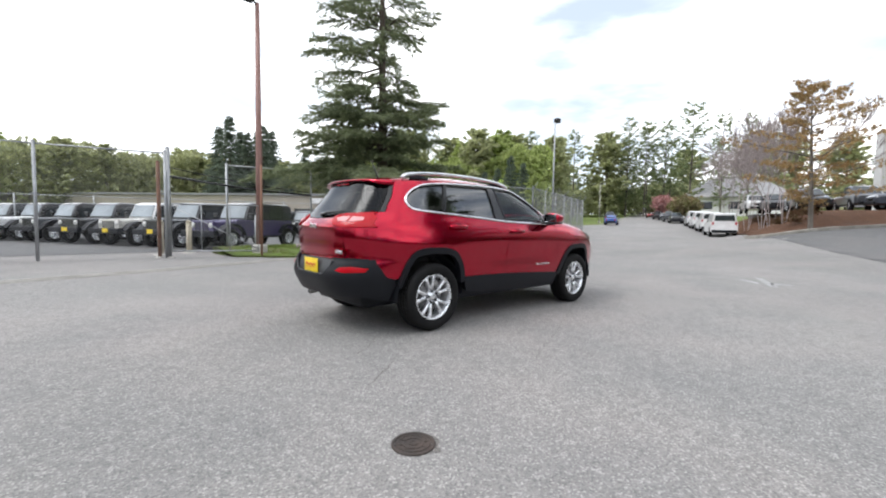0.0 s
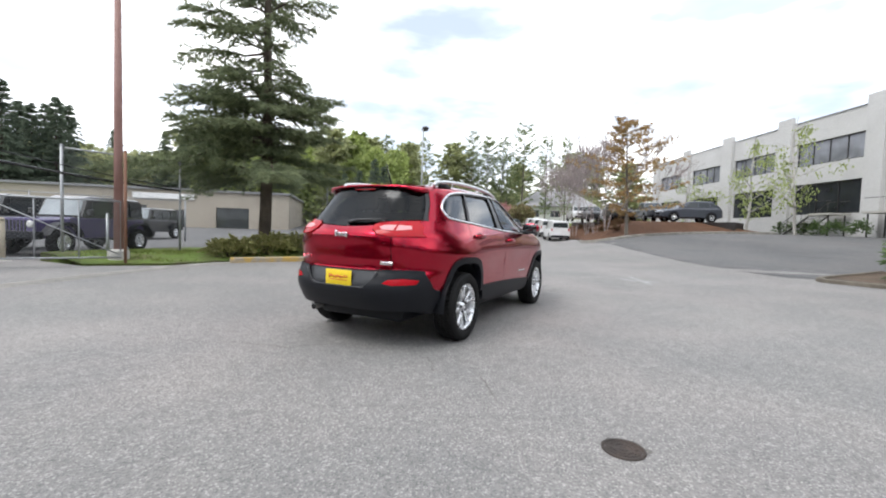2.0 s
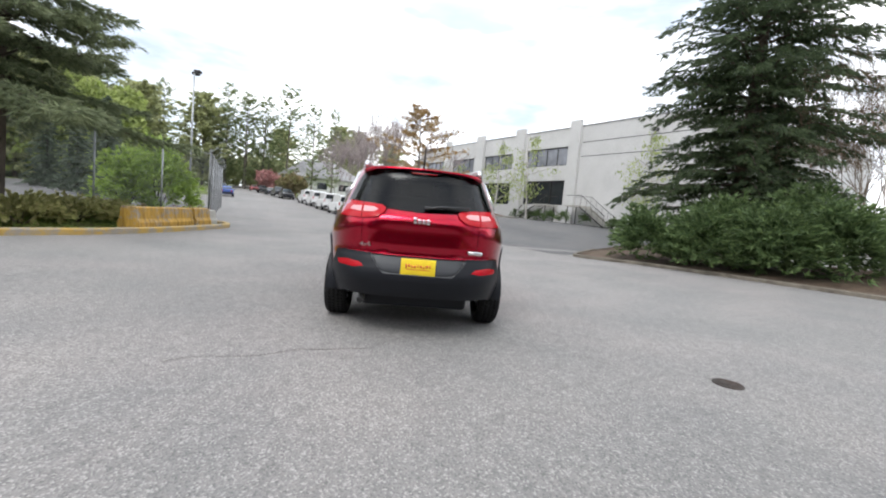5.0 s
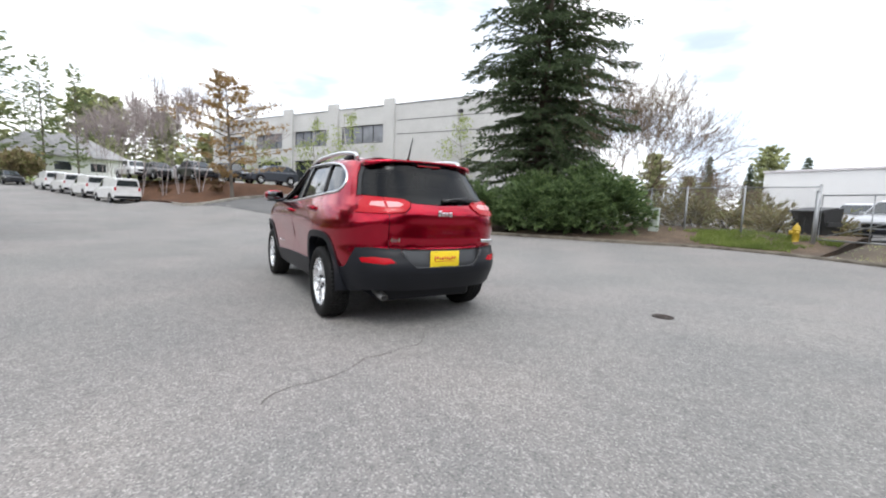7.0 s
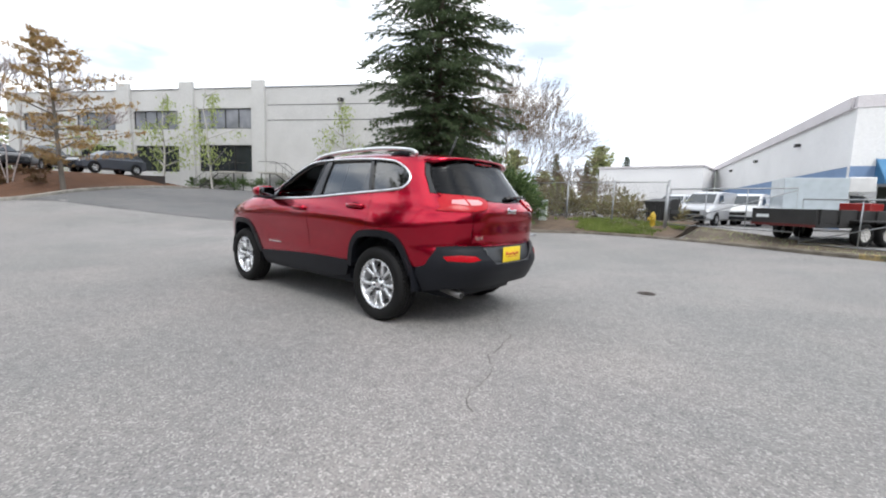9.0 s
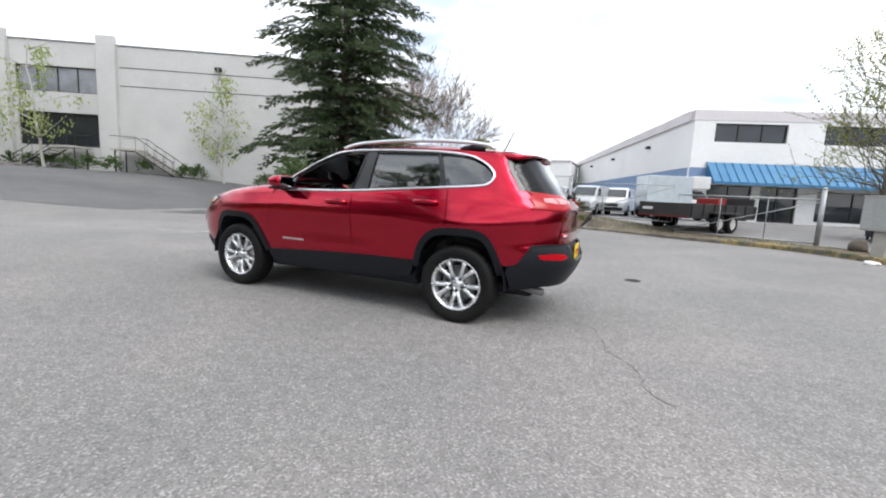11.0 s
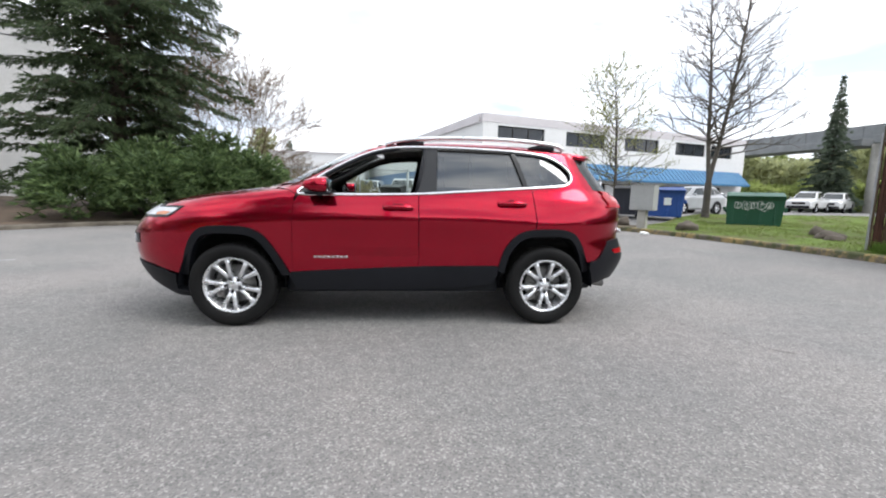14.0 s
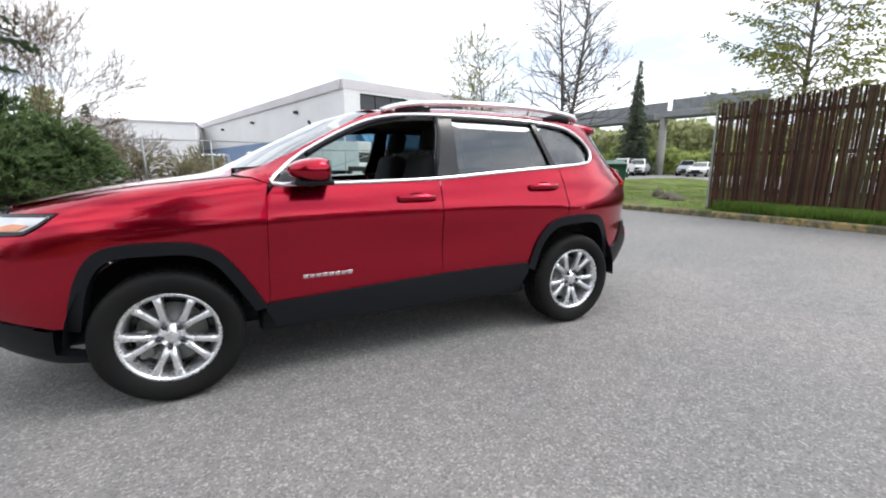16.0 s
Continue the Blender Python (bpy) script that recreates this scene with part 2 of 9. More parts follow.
def smooth(a, b, x):
    t = min(1.0, max(0.0, (x - a) / (b - a)))
    return t * t * (3 - 2 * t)


def inside(p, poly):
    x, y, hit = p[0], p[1], False
    for i in range(len(poly)):
        (x0, y0), (x1, y1) = poly[i - 1], poly[i]
        if (y0 > y) != (y1 > y) and x < (x1 - x0) * (y - y0) / (y1 - y0) + x0:
            hit = not hit
    return hit


def dense(poly, step, closed=True):
    out = []
    n = len(poly)
    for i in range(n if closed else n - 1):
        a, b = poly[i], poly[(i + 1) % n]
        k = max(1, int(math.ceil(math.dist(a, b) / step)))
        out += [(a[0] + (b[0] - a[0]) * j / k, a[1] + (b[1] - a[1]) * j / k) for j in range(k)]
    return out if closed else out + [poly[-1]]


def curved(poly, k=4, closed=False):
    """Catmull-Rom points through a polyline."""
    n, out = len(poly), []
    for i in range(n if closed else n - 1):
        p = [poly[(i + j) % n] if closed else poly[min(n - 1, max(0, i + j))] for j in (-1, 0, 1, 2)]
        for s in range(k):
            t = s / k
            out.append(tuple(0.5 * (2 * b + (c - a) * t + (2 * a - 5 * b + 4 * c - d) * t * t + (3 * b - a - 3 * c + d) * t ** 3) for a, b, c, d in zip(*p)))
    return out if closed else out + [tuple(poly[-1])]


def filled(poly, step, holes=()):
    """Triangles over a polygon with holes: points, triangles and the loops of its edge."""
    from mathutils.geometry import delaunay_2d_cdt
    loops = [dense(poly, step)] + [dense(h, step) for h in holes]
    pts, edges = [], []
    for loop in loops:
        s = len(pts)
        pts += loop
        edges += [(s + i, s + (i + 1) % len(loop)) for i in range(len(loop))]
    edge_pts = np.array(pts)
    xs, ys = [p[0] for p in poly], [p[1] for p in poly]
    gx = np.arange(min(xs) + step * 0.5, max(xs), step)
    gy = np.arange(min(ys) + step * 0.5, max(ys), step)
    for i, x in enumerate(gx):
        for j, y in enumerate(gy):
            q = (x + (0.5 * step if j % 2 else 0) - 0.25 * step, y)
            if inside(q, loops[0]) and not any(inside(q, h) for h in loops[1:]) and np.hypot(edge_pts[:, 0] - q[0], edge_pts[:, 1] - q[1]).min() > 0.45 * step:
                pts.append(q)
    vs, _, fs, *_ = delaunay_2d_cdt([Vector(p) for p in pts], edges, [], 0, 1e-7)
    tris = []
    for f in fs:
        c = sum((vs[i] for i in f), Vector((0, 0))) / len(f)
        if inside(c, loops[0]) and not any(inside(c, h) for h in loops[1:]):
            tris.append(tuple(f))
    return [tuple(v) for v in vs], tris, loops


def drape(bm, poly, height, step=1.0, holes=(), skirt=0.0):
    """A sheet over the plan polygon at height(x, y), with its edge turned down by skirt."""
    vs, tris, loops = filled(poly, step, holes)
    made = [bm.verts.new((x, y, height(x, y))) for x, y in vs]
    for f in tris:
        bm.faces.new([made[i] for i in f])
    bmesh.ops.recalc_face_normals(bm, faces=bm.faces[:])
    if sum(f.normal.z for f in bm.faces) < 0:
        bmesh.ops.reverse_faces(bm, faces=bm.faces[:])
    if skirt:
        for e in [e for e in bm.edges if e.is_boundary]:
            a, b = e.verts
            bm.faces.new((a, b, bm.verts.new(b.co - Vector((0, 0, skirt))), bm.verts.new(a.co - Vector((0, 0, skirt)))))

# ---- ground ----
def ground_z(x, y):
    """The lie of the land: a level court, a road that climbs ahead and a drive that climbs to the office building."""
    road = 0.016 * max(0.0, min(x, 35.0) - 14) + 0.045 * max(0.0, min(x, 160.0) - 35) + 0.02 * max(0.0, x - 160)
    drive = 1.55 * smooth(11, 33, x)
    side = smooth(-1.5, 5.0, y - 0.14 * max(0.0, x - 25))
    rise = road * side + drive * (1 - side)
    rise *= smooth(4, 14, x)
    lot = 0.30 * smooth(-12.5, -16.0, y) * (1 - smooth(6, 14, x)) + 0.04 * smooth(-10.5, -14.0, x)
    west = 0.012 * max(0.0, math.hypot(x, y) - 70) * smooth(0, 40, -y + 20)
    left = 0.02 * max(0.0, y - 45)
    return rise + min(0.40, lot) + min(4, west) + min(6.0, left) * (1 - smooth(10, 60, x))


axis = sorted({float(v) for v in np.r_[np.arange(-60, 100.1, 2.0), np.arange(100, 200, 10), np.arange(-200, -60, 10), np.geomspace(200, 2500, 10), -np.geomspace(200, 2500, 10)]})
ground_bm = bmesh.new()
rows_of = [[ground_bm.verts.new((x, y, ground_z(x, y))) for x in axis] for y in axis]
for j in range(len(axis) - 1):
    for i in range(len(axis) - 1):
        f = ground_bm.faces.new((rows_of[j][i], rows_of[j][i + 1], rows_of[j + 1][i + 1], rows_of[j + 1][i]))
        cx, cy = (axis[i] + axis[i + 1]) / 2, (axis[j] + axis[j + 1]) / 2
        paved = math.hypot(cx, cy) < 62 or (0 < cx < 160 and -4 < cy - 0.40 * cx + 7 < 12)
        f.material_index = 0 if paved else 1
ground = structure("ground", ground_bm, asphalt, "worn grey asphalt court with grass beyond it", True)
ground.data.materials.append(turf)

KERB_COURT = [(14.4, -9.3), (12.1, -7.6), (10.6, -6.75), (10.0, -6.75), (9.5, -7.4), (8.5, -8.8), (5.3, -11.1), (2.5, -12.7), (0, -13.0), (-2.4, -12.7), (-5.6, -11.7), (-7.6, -10.5), (-8.7, -8.2), (-9.3, -5.6), (-9.6, -2.5), (-9.65, 0), (-9.5, 2.5), (-9.0, 4.4)]
KERB_LEFT = [(-9.0, 4.4), (-7.0, 5.5), (-5, 6.05), (-2.5, 6.75), (0.8, 8.0), (2.4, 8.15)]
KERB_YELLOW = [(2.4, 8.1), (3.2, 7.75), (4.2, 7.3), (5.6, 6.95), (7.5, 6.75), (9.3, 6.7), (10.5, 6.85), (11.4, 7.35), (11.8, 8.2), (11.9, 9.2)]


def kerb(name, pts, material, label, height=0.15, width=0.16, low=0.05):
    """A run of kerb with a rounded top edge; its stones are cut every 3 m."""
    line = curved(pts, 5)
    bm = bmesh.new()
    profile = [(-width / 2, -low), (width / 2, -low), (width / 2, height - 0.03), (width / 2 - 0.03, height), (-width / 2 + 0.02, height), (-width / 2, height - 0.02)]
    sweep(bm, [(x, y, ground_z(x, y)) for x, y in line], profile)
    return structure(name, bm, material, label)


kerb("kerb_court", KERB_COURT[10:], kerb_mossy, "mossy concrete kerb with faded yellow paint")
kerb("kerb_bed", KERB_COURT[:11], kerb_dirty, "dirty bare concrete kerb of the planting bed", 0.12)
kerb("kerb_island", KERB_YELLOW, kerb_yellow, "worn yellow-painted concrete kerb")
kerb("gutter", [(x, y - 0.02) for x, y in KERB_LEFT], gutter_concrete, "low concrete rolled kerb at the gate apron", 0.03, 0.10)
kerb("gutter_edge", [(x + 0.02, y - 0.26) for x, y in KERB_LEFT], kerb_concrete, "worn edge strip of the gutter", 0.012, 0.07)


def verge_height(edge, top, rise, reach):
    e = np.array(dense(curved(edge, 3), 0.5, False))

    def height(x, y):
        d = float(np.hypot(e[:, 0] - x, e[:, 1] - y).min())
        bumps = 0.04 * noise.noise((x * 0.7, y * 0.7, 0.3)) * smooth(0.2, 1.5, d)
        return ground_z(x, y) + top + rise * smooth(0, reach, d) + bumps
    return height


BED = [(14.3, -9.4), (12.05, -7.72), (10.6, -6.88), (10.1, -6.9), (9.62, -7.5), (8.6, -8.95), (5.35, -11.25), (2.5, -12.85), (-0.1, -13.15), (-1.0, -13.1), (-1.2, -16.5), (6, -18.5), (14, -18.5), (17, -15.5), (16.8, -13.5)]
bed_bm = bmesh.new()
BED_Z = verge_height(BED[:10], 0.10, 0.22, 3.0)
drape(bed_bm, BED, BED_Z, 0.6, skirt=0.4)
structure("planting_bed", bed_bm, bed_soil, "leaf litter and soil of the planting bed", True)
VERGE = [(-8.5, -9.7), (-8.85, -8.3), (-9.45, -5.6), (-9.75, -2.5), (-9.8, 0), (-9.65, 2.5), (-9.2, 4.5), (-11, 6), (-14, 6), (-14.5, -4), (-27, -12), (-27, -16.4), (-21, -15.8), (-15.5, -15.6), (-13, -14.2), (-10.2, -11.6)]
verge_bm = bmesh.new()
VERGE_Z = verge_height(VERGE[:7], 0.11, 0.05, 1.4)
drape(verge_bm, VERGE, lambda x, y: max(VERGE_Z(x, y), ground_z(x, y) + 0.02), 0.5, skirt=0.4)
structure("verge", verge_bm, turf, "grass verge along the court kerb", True)
STRIP = [(-1.2, -13.2), (-2.4, -12.85), (-5.6, -11.85), (-7.6, -10.65), (-8.4, -9.8), (-9.2, -11.0), (-7.5, -13.0), (-4, -14.2), (-1.3, -16.2)]
strip_bm = bmesh.new()
STRIP_Z = verge_height(STRIP[:5], 0.07, 0.06, 1.2)
drape(strip_bm, STRIP, lambda x, y: max(STRIP_Z(x, y), ground_z(x, y) + 0.02), 0.6, skirt=0.4)
structure("dirt_strip", strip_bm, soil, "bare dirt strip at the yard gate", True)
ISLAND = [(2.4, 8.25), (3.3, 7.9), (4.3, 7.45), (5.7, 7.1), (7.5, 6.9), (9.3, 6.85), (10.4, 7.0), (11.25, 7.45), (11.6, 8.2), (11.7, 9.4), (13.6, 9.6), (7, 11.6), (0.2, 12.2), (-0.6, 11.3), (-0.5, 9.4), (0.9, 8.3)]
isl_bm = bmesh.new()
ISLAND_Z = verge_height(ISLAND[14:] + ISLAND[:11], 0.05, 0.15, 1.6)
drape(isl_bm, ISLAND, ISLAND_Z, 0.6, skirt=0.4)
structure("island_turf", isl_bm, turf, "grass and weeds round the corner island", True)
MOUND = [(23.7, 1.6), (24.0, 0.2), (25.6, -1.6), (28.4, -4.2), (31, -7.0), (32.5, -9.2), (33.6, -9.9), (36.5, -9.2), (42, -1.5), (52, 8), (50, 11), (43, 8.2), (34, 4.4), (27, 2.7)]
def mound_z(x, y):
    e = np.array(dense(MOUND[:8], 0.6, False))
    d = float(np.hypot(e[:, 0] - x, e[:, 1] - y).min())
    g = np.array(dense(MOUND[10:] + [MOUND[0]], 0.6, False))
    d = min(d, float(np.hypot(g[:, 0] - x, g[:, 1] - y).min()))
    return ground_z(x, y) + 0.10 + (0.55 + 0.018 * max(0, x - 25)) * smooth(0, 4.0, d) + 0.12 * noise.noise((x * 0.6, y * 0.6, 2.0)) * smooth(0, 2, d)
mound_bm = bmesh.new()
drape(mound_bm, MOUND, mound_z, 0.8, skirt=0.4)
structure("mulch_mound", mound_bm, mulch, "red-brown bark mulch mound", True)
kerb("kerb_mound", [(27, 2.8), (24.4, 2.1), (23.6, 1.3), (24.0, 0.1), (25.6, -1.7), (28.4, -4.3), (31, -7.1), (32.5, -9.3), (33.7, -10.05), (35.5, -9.6)], kerb_concrete, "grey concrete kerb round the mulch mound")
UPPER = [(32.4, -7.3), (34, -5.3), (40, 0.2), (52, 8.2), (60, 3), (44, -8.6), (36.4, -8.4)]
upper_bm = bmesh.new()
drape(upper_bm, UPPER, lambda x, y: 2.38 + 0.012 * (x - 33), 2.0, skirt=2.0)
structure("upper_parking", upper_bm, dark_asphalt, "raised dark asphalt parking strip", True)
DRIVE = [(23.4, 1.3), (17.5, -1.8), (13.5, -4.2), (10.9, -6.1), (11.0, -6.75), (12.2, -7.45), (14.5, -9.2), (17.0, -13.5), (17.3, -15.5), (24.5, -21.5), (41, -11.6), (35.6, -9.8), (33.7, -10.3), (32.3, -9.5), (28.3, -4.5), (25.5, -1.9), (23.9, 0.0)]
drive_bm = bmesh.new()
drape(drive_bm, DRIVE, lambda x, y: ground_z(x, y) + 0.006, 1.0)
structure("driveway", drive_bm, dark_asphalt, "darker asphalt driveway to the offices", True)
YARD = [(-6, 12.4), (0.0, 12.6), (7, 12.0), (13.4, 10.2), (30, 18), (60, 40), (40, 60), (-30, 60), (-30, 12)]
yard_bm = bmesh.new()
drape(yard_bm, YARD, lambda x, y: ground_z(x, y) + 0.008, 3.0)
structure("storage_yard", yard_bm, dark_asphalt, "dark asphalt storage yard behind the fence", True)

# ---- the red car ----
def make_car_paint(name, lo, hi):
    m = Nodes(name, 0.2, 0.0, 0.5)
    flake = m.cells(1400.0, "Color")
    sep = m.n.new("ShaderNodeSeparateColor")
    m.l.new(flake, sep.inputs[0])
    m.color(m.ramp(sep.outputs[0], (0.0, lo), (1.0, hi)))
    m.b.inputs["Metallic"].default_value = 0.93
    m.b.inputs["Specular IOR Level"].default_value = 0.0
    m.b.inputs["Coat Weight"].default_value = 1.0
    m.b.inputs["Coat IOR"].default_value = 1.36
    m.b.inputs["Coat Roughness"].default_value = 0.02
    dust = m.noise(2.2, 5.0, 0.6)
    m.roughness(dust, 0.15, 0.21)
    return m.mat


def plain(name, c, rough=0.5, metal=0.0, spec=0.5):
    m = Nodes(name, rough, metal, spec)
    n = m.noise(14.0, 4.0, 0.6)
    d = tuple(v * 0.86 for v in c)
    m.color(m.ramp(n, (0.3, d), (0.7, c)))
    return m.roughness(n, rough * 0.9, min(1.0, rough * 1.15)).mat


def glass_mat(name, tint, ior=1.5, rough=0.0, sheen=0.0):
    """A thin pane: partly clear, tinted, with the gloss of glass."""
    m = bpy.data.materials.new(name)
    m.use_nodes = True
    n, l = m.node_tree.nodes, m.node_tree.links
    n.clear()
    clear = n.new("ShaderNodeBsdfTransparent")
    clear.inputs[0].default_value = (*tint, 1)
    gloss = n.new("ShaderNodeBsdfGlossy")
    gloss.inputs["Roughness"].default_value = rough
    gloss.inputs["Color"].default_value = (0.95, 0.97, 0.98, 1)
    fres = n.new("ShaderNodeFresnel")
    fres.inputs[0].default_value = ior
    mix, out = n.new("ShaderNodeMixShader"), n.new("ShaderNodeOutputMaterial")
    lift = n.new("ShaderNodeMapRange")
    lift.inputs["To Min"].default_value = sheen
    l.new(fres.outputs[0], lift.inputs["Value"])
    l.new(lift.outputs[0], mix.inputs[0])
    l.new(clear.outputs[0], mix.inputs[1])
    l.new(gloss.outputs[0], mix.inputs[2])
    l.new(mix.outputs[0], out.inputs[0])
    return m


car_red = make_car_paint("deep cherry red pearl paint", (0.31, 0.0023, 0.017), (0.47, 0.0048, 0.030))
clad_black = speckled("charcoal textured plastic", (0.0075, 0.0085, 0.011), (0.0125, 0.0135, 0.0180), 6, 300, 0.45, 0.12, spec=0.22, dist=0.001)
clad_grey = speckled("dark grey satin plastic", (0.032, 0.034, 0.038), (0.044, 0.047, 0.052), 6, 200, 0.4, 0.05, dist=0.001)
rubber = speckled("tyre rubber", (0.006, 0.006, 0.0065), (0.011, 0.0108, 0.0105), 10, 120, 0.7, 0.15, spec=0.2, dist=0.002)
chrome = plain("bright chrome", (0.82, 0.83, 0.85), 0.20, 1.0)
silver = plain("brushed silver rail", (0.78, 0.79, 0.80), 0.28, 0.9)
alloy = plain("silver alloy wheel paint", (0.86, 0.87, 0.89), 0.27, 0.8)
nut_dark = plain("dark plated wheel nut", (0.07, 0.07, 0.075), 0.35, 0.8)
iron = plain("cast iron disc", (0.26, 0.255, 0.25), 0.45, 0.7)
dark_glass = glass_mat("dark privacy glass", (0.10, 0.115, 0.115), 1.5, 0.03, 0.09)
back_glass = glass_mat("dark rear glass", (0.05, 0.06, 0.06), 1.32, 0.14)
screen_glass = glass_mat("windscreen glass", (0.74, 0.82, 0.80), 1.6, 0.03, 0.30)
# mirror colour is lowered to paint in a dark reflection
mirror_dark = plain("mirror glass darkened for its reflection", (0.20, 0.21, 0.22), 0.05, 1.0)
clear_glass = glass_mat("clear green tinted glass", (0.70, 0.79, 0.74), 1.35)
gloss_black = plain("gloss black trim", (0.012, 0.012, 0.013), 0.24)
lamp_red = plain("red lamp lens", (0.40, 0.005, 0.012), 0.2, 0.0, 0.3)
lamp_head = plain("clear headlamp lens over grey reflectors", (0.66, 0.67, 0.70), 0.06, 0.25)
lamp_pale_red = plain("pale red lamp lens", (0.74, 0.34, 0.35), 0.5, 0.0, 0.15)
lamp_amber = plain("amber lamp lens", (0.72, 0.31, 0.17), 0.15)
cloth_dark = speckled("black seat cloth", (0.018, 0.018, 0.02), (0.032, 0.032, 0.035), 8, 200, 0.9, 0.2)
trim_beige = speckled("pale headliner cloth", (0.42, 0.40, 0.37), (0.48, 0.46, 0.43), 6, 160, 0.95, 0.1)
trim_grey = speckled("grey pillar trim cloth", (0.13, 0.125, 0.12), (0.17, 0.165, 0.155), 6, 160, 0.95, 0.1)
plate_yellow = plain("yellow dealer plate", (0.80, 0.58, 0.02), 0.45)
mark_red = plain("red print", (0.55, 0.05, 0.03), 0.5)
paper_white = plain("printed white sticker", (0.74, 0.76, 0.76), 0.7)

CAR_Z = [0.20, 0.30, 0.40, 0.50, 0.62, 0.72, 0.77, 0.85, 0.935, 0.955, 1.00, 1.08, 1.13, 1.20, 1.30, 1.42, 1.50, 1.55, 1.58, 1.60, 1.62, 1.64, 1.655, 1.662]
CAR_W = [0.785, 0.830, 0.860, 0.878, 0.892, 0.899, 0.902, 0.909, 0.918, 0.9150, 0.905, 0.882, 0.863, 0.832, 0.795, 0.748, 0.712, 0.685, 0.655, 0.62, 0.56, 0.47, 0.32, 0.02]
CAR_R = [-2.0, -2.10, -2.20, -2.255, -2.275, -2.25, -2.225, -2.22, -2.23, -2.236, -2.24, -2.235, -2.20, -2.125, -2.04, -1.945, -1.895, -1.875, -1.76, -1.52, -1.26, -1.05, -0.88, -0.76]
CAR_F = [2.06, 2.20, 2.28, 2.32, 2.345, 2.35, 2.345, 2.315, 2.237, 2.205, 2.13, 1.86, 1.60, 1.13, 0.93, 0.69, 0.53, 0.43, 0.35, 0.25, 0.06, -0.25, -0.52, -0.73]
CAR_MF = [0.5, 0.5, 0.5, 0.5, 0.5, 0.5, 0.5, 0.5, 0.5, 0.5, 0.5, 0.5, 0.4, 0.2, 0.0, -0.15, -0.3, -0.4, -0.5, -0.55, -0.6, -0.65, -0.7, -0.735]
CAR_MR = [-0.5, -0.5, -0.5, -0.5, -0.5, -0.5, -0.5, -0.5, -0.5, -0.5, -0.5, -0.5, -0.5, -0.5, -0.5, -0.5, -0.5, -0.55, -0.6, -0.65, -0.7, -0.72, -0.74, -0.75]
CAR_NF = [3.4, 3.5, 3.6, 3.7, 3.8, 3.8, 3.8, 3.7, 3.6, 3.65, 3.75, 4.2, 4.4, 3.6, 3.2, 3.2, 3.2, 3.2, 3.2, 3.0, 2.8, 2.6, 2.4, 2.2]
CAR_NR = 3.7
CAR_FINE = np.linspace(CAR_Z[0], CAR_Z[-1], 900)


def eased(table):
    """A smooth curve through a table over CAR_Z that adds no waves of its own."""
    x, y = np.array(CAR_Z), np.array(table, float)
    h, d = np.diff(x), np.diff(y) / np.diff(x)
    m = np.zeros(len(x))
    m[0], m[-1] = d[0], d[-1]
    for i in range(1, len(x) - 1):
        if d[i - 1] * d[i] > 0:
            w1, w2 = 2 * h[i] + h[i - 1], h[i] + 2 * h[i - 1]
            m[i] = (w1 + w2) / (w1 / d[i - 1] + w2 / d[i])
    k = np.clip(np.searchsorted(x, CAR_FINE) - 1, 0, len(h) - 1)
    t = (CAR_FINE - x[k]) / h[k]
    return (1 + 2 * t) * (1 - t) ** 2 * y[k] + t * (1 - t) ** 2 * h[k] * m[k] + t * t * (3 - 2 * t) * y[k + 1] + t * t * (t - 1) * h[k] * m[k + 1]


CAR_W, CAR_R, CAR_F, CAR_MF, CAR_MR, CAR_NF = (eased(t) for t in (CAR_W, CAR_R, CAR_F, CAR_MF, CAR_MR, CAR_NF))


def car_at(z, table):
    return float(np.interp(z, CAR_FINE, table))


def swell(x, z):
    """Haunches over the wheels and the hollow of the doors between them."""
    over = math.exp(-((z - 0.84) / 0.17) ** 2) * (0.020 * math.exp(-((x - 1.36) / 0.40) ** 2) + 0.022 * math.exp(-((x + 1.36) / 0.42) ** 2))
    hollow = 0.016 * math.exp(-((x - 0.02) / 0.72) ** 4) * math.exp(-((z - 0.73) / 0.13) ** 2)
    return over - hollow


def car_y(x, z):
    """Half width of the body at x and z."""
    w, mf, mr = car_at(z, CAR_W), car_at(z, CAR_MF), car_at(z, CAR_MR)
    if x > mf:
        n, s = car_at(z, CAR_NF), (x - mf) / (car_at(z, CAR_F) - mf)
    elif x < mr:
        n, s = CAR_NR, (mr - x) / (mr - car_at(z, CAR_R))
    else:
        return w + swell(x, z)
    k = max(0.0, 1 - min(1.0, s) ** n) ** (1 / n)
    return w * k + swell(x, z) * k ** 3


def car_end(a, z, front):
    """A point of the body's front or rear half by its turning angle: 0 in the middle of the car, pi / 2 at its side."""
    n = car_at(z, CAR_NF) if front else CAR_NR
    w, m, e = car_at(z, CAR_W), car_at(z, CAR_MF if front else CAR_MR), car_at(z, CAR_F if front else CAR_R)
    x, k = m + (e - m) * abs(math.cos(a)) ** (2 / n), abs(math.sin(a)) ** (2 / n)
    return x, math.copysign(w * k + swell(x, z) * k ** 3, a), z


def angle_of(kind, v, z, front):
    n = car_at(z, CAR_NF) if front else CAR_NR
    if kind == "y":
        s = min(1.0, abs(v) / car_at(z, CAR_W))
        return math.copysign(math.asin(s ** (n / 2)), v)
    m, e = car_at(z, CAR_MF if front else CAR_MR), car_at(z, CAR_F if front else CAR_R)
    s = min(1.0, max(0.0, (v - m) / (e - m)))
    return math.acos(s ** (n / 2))


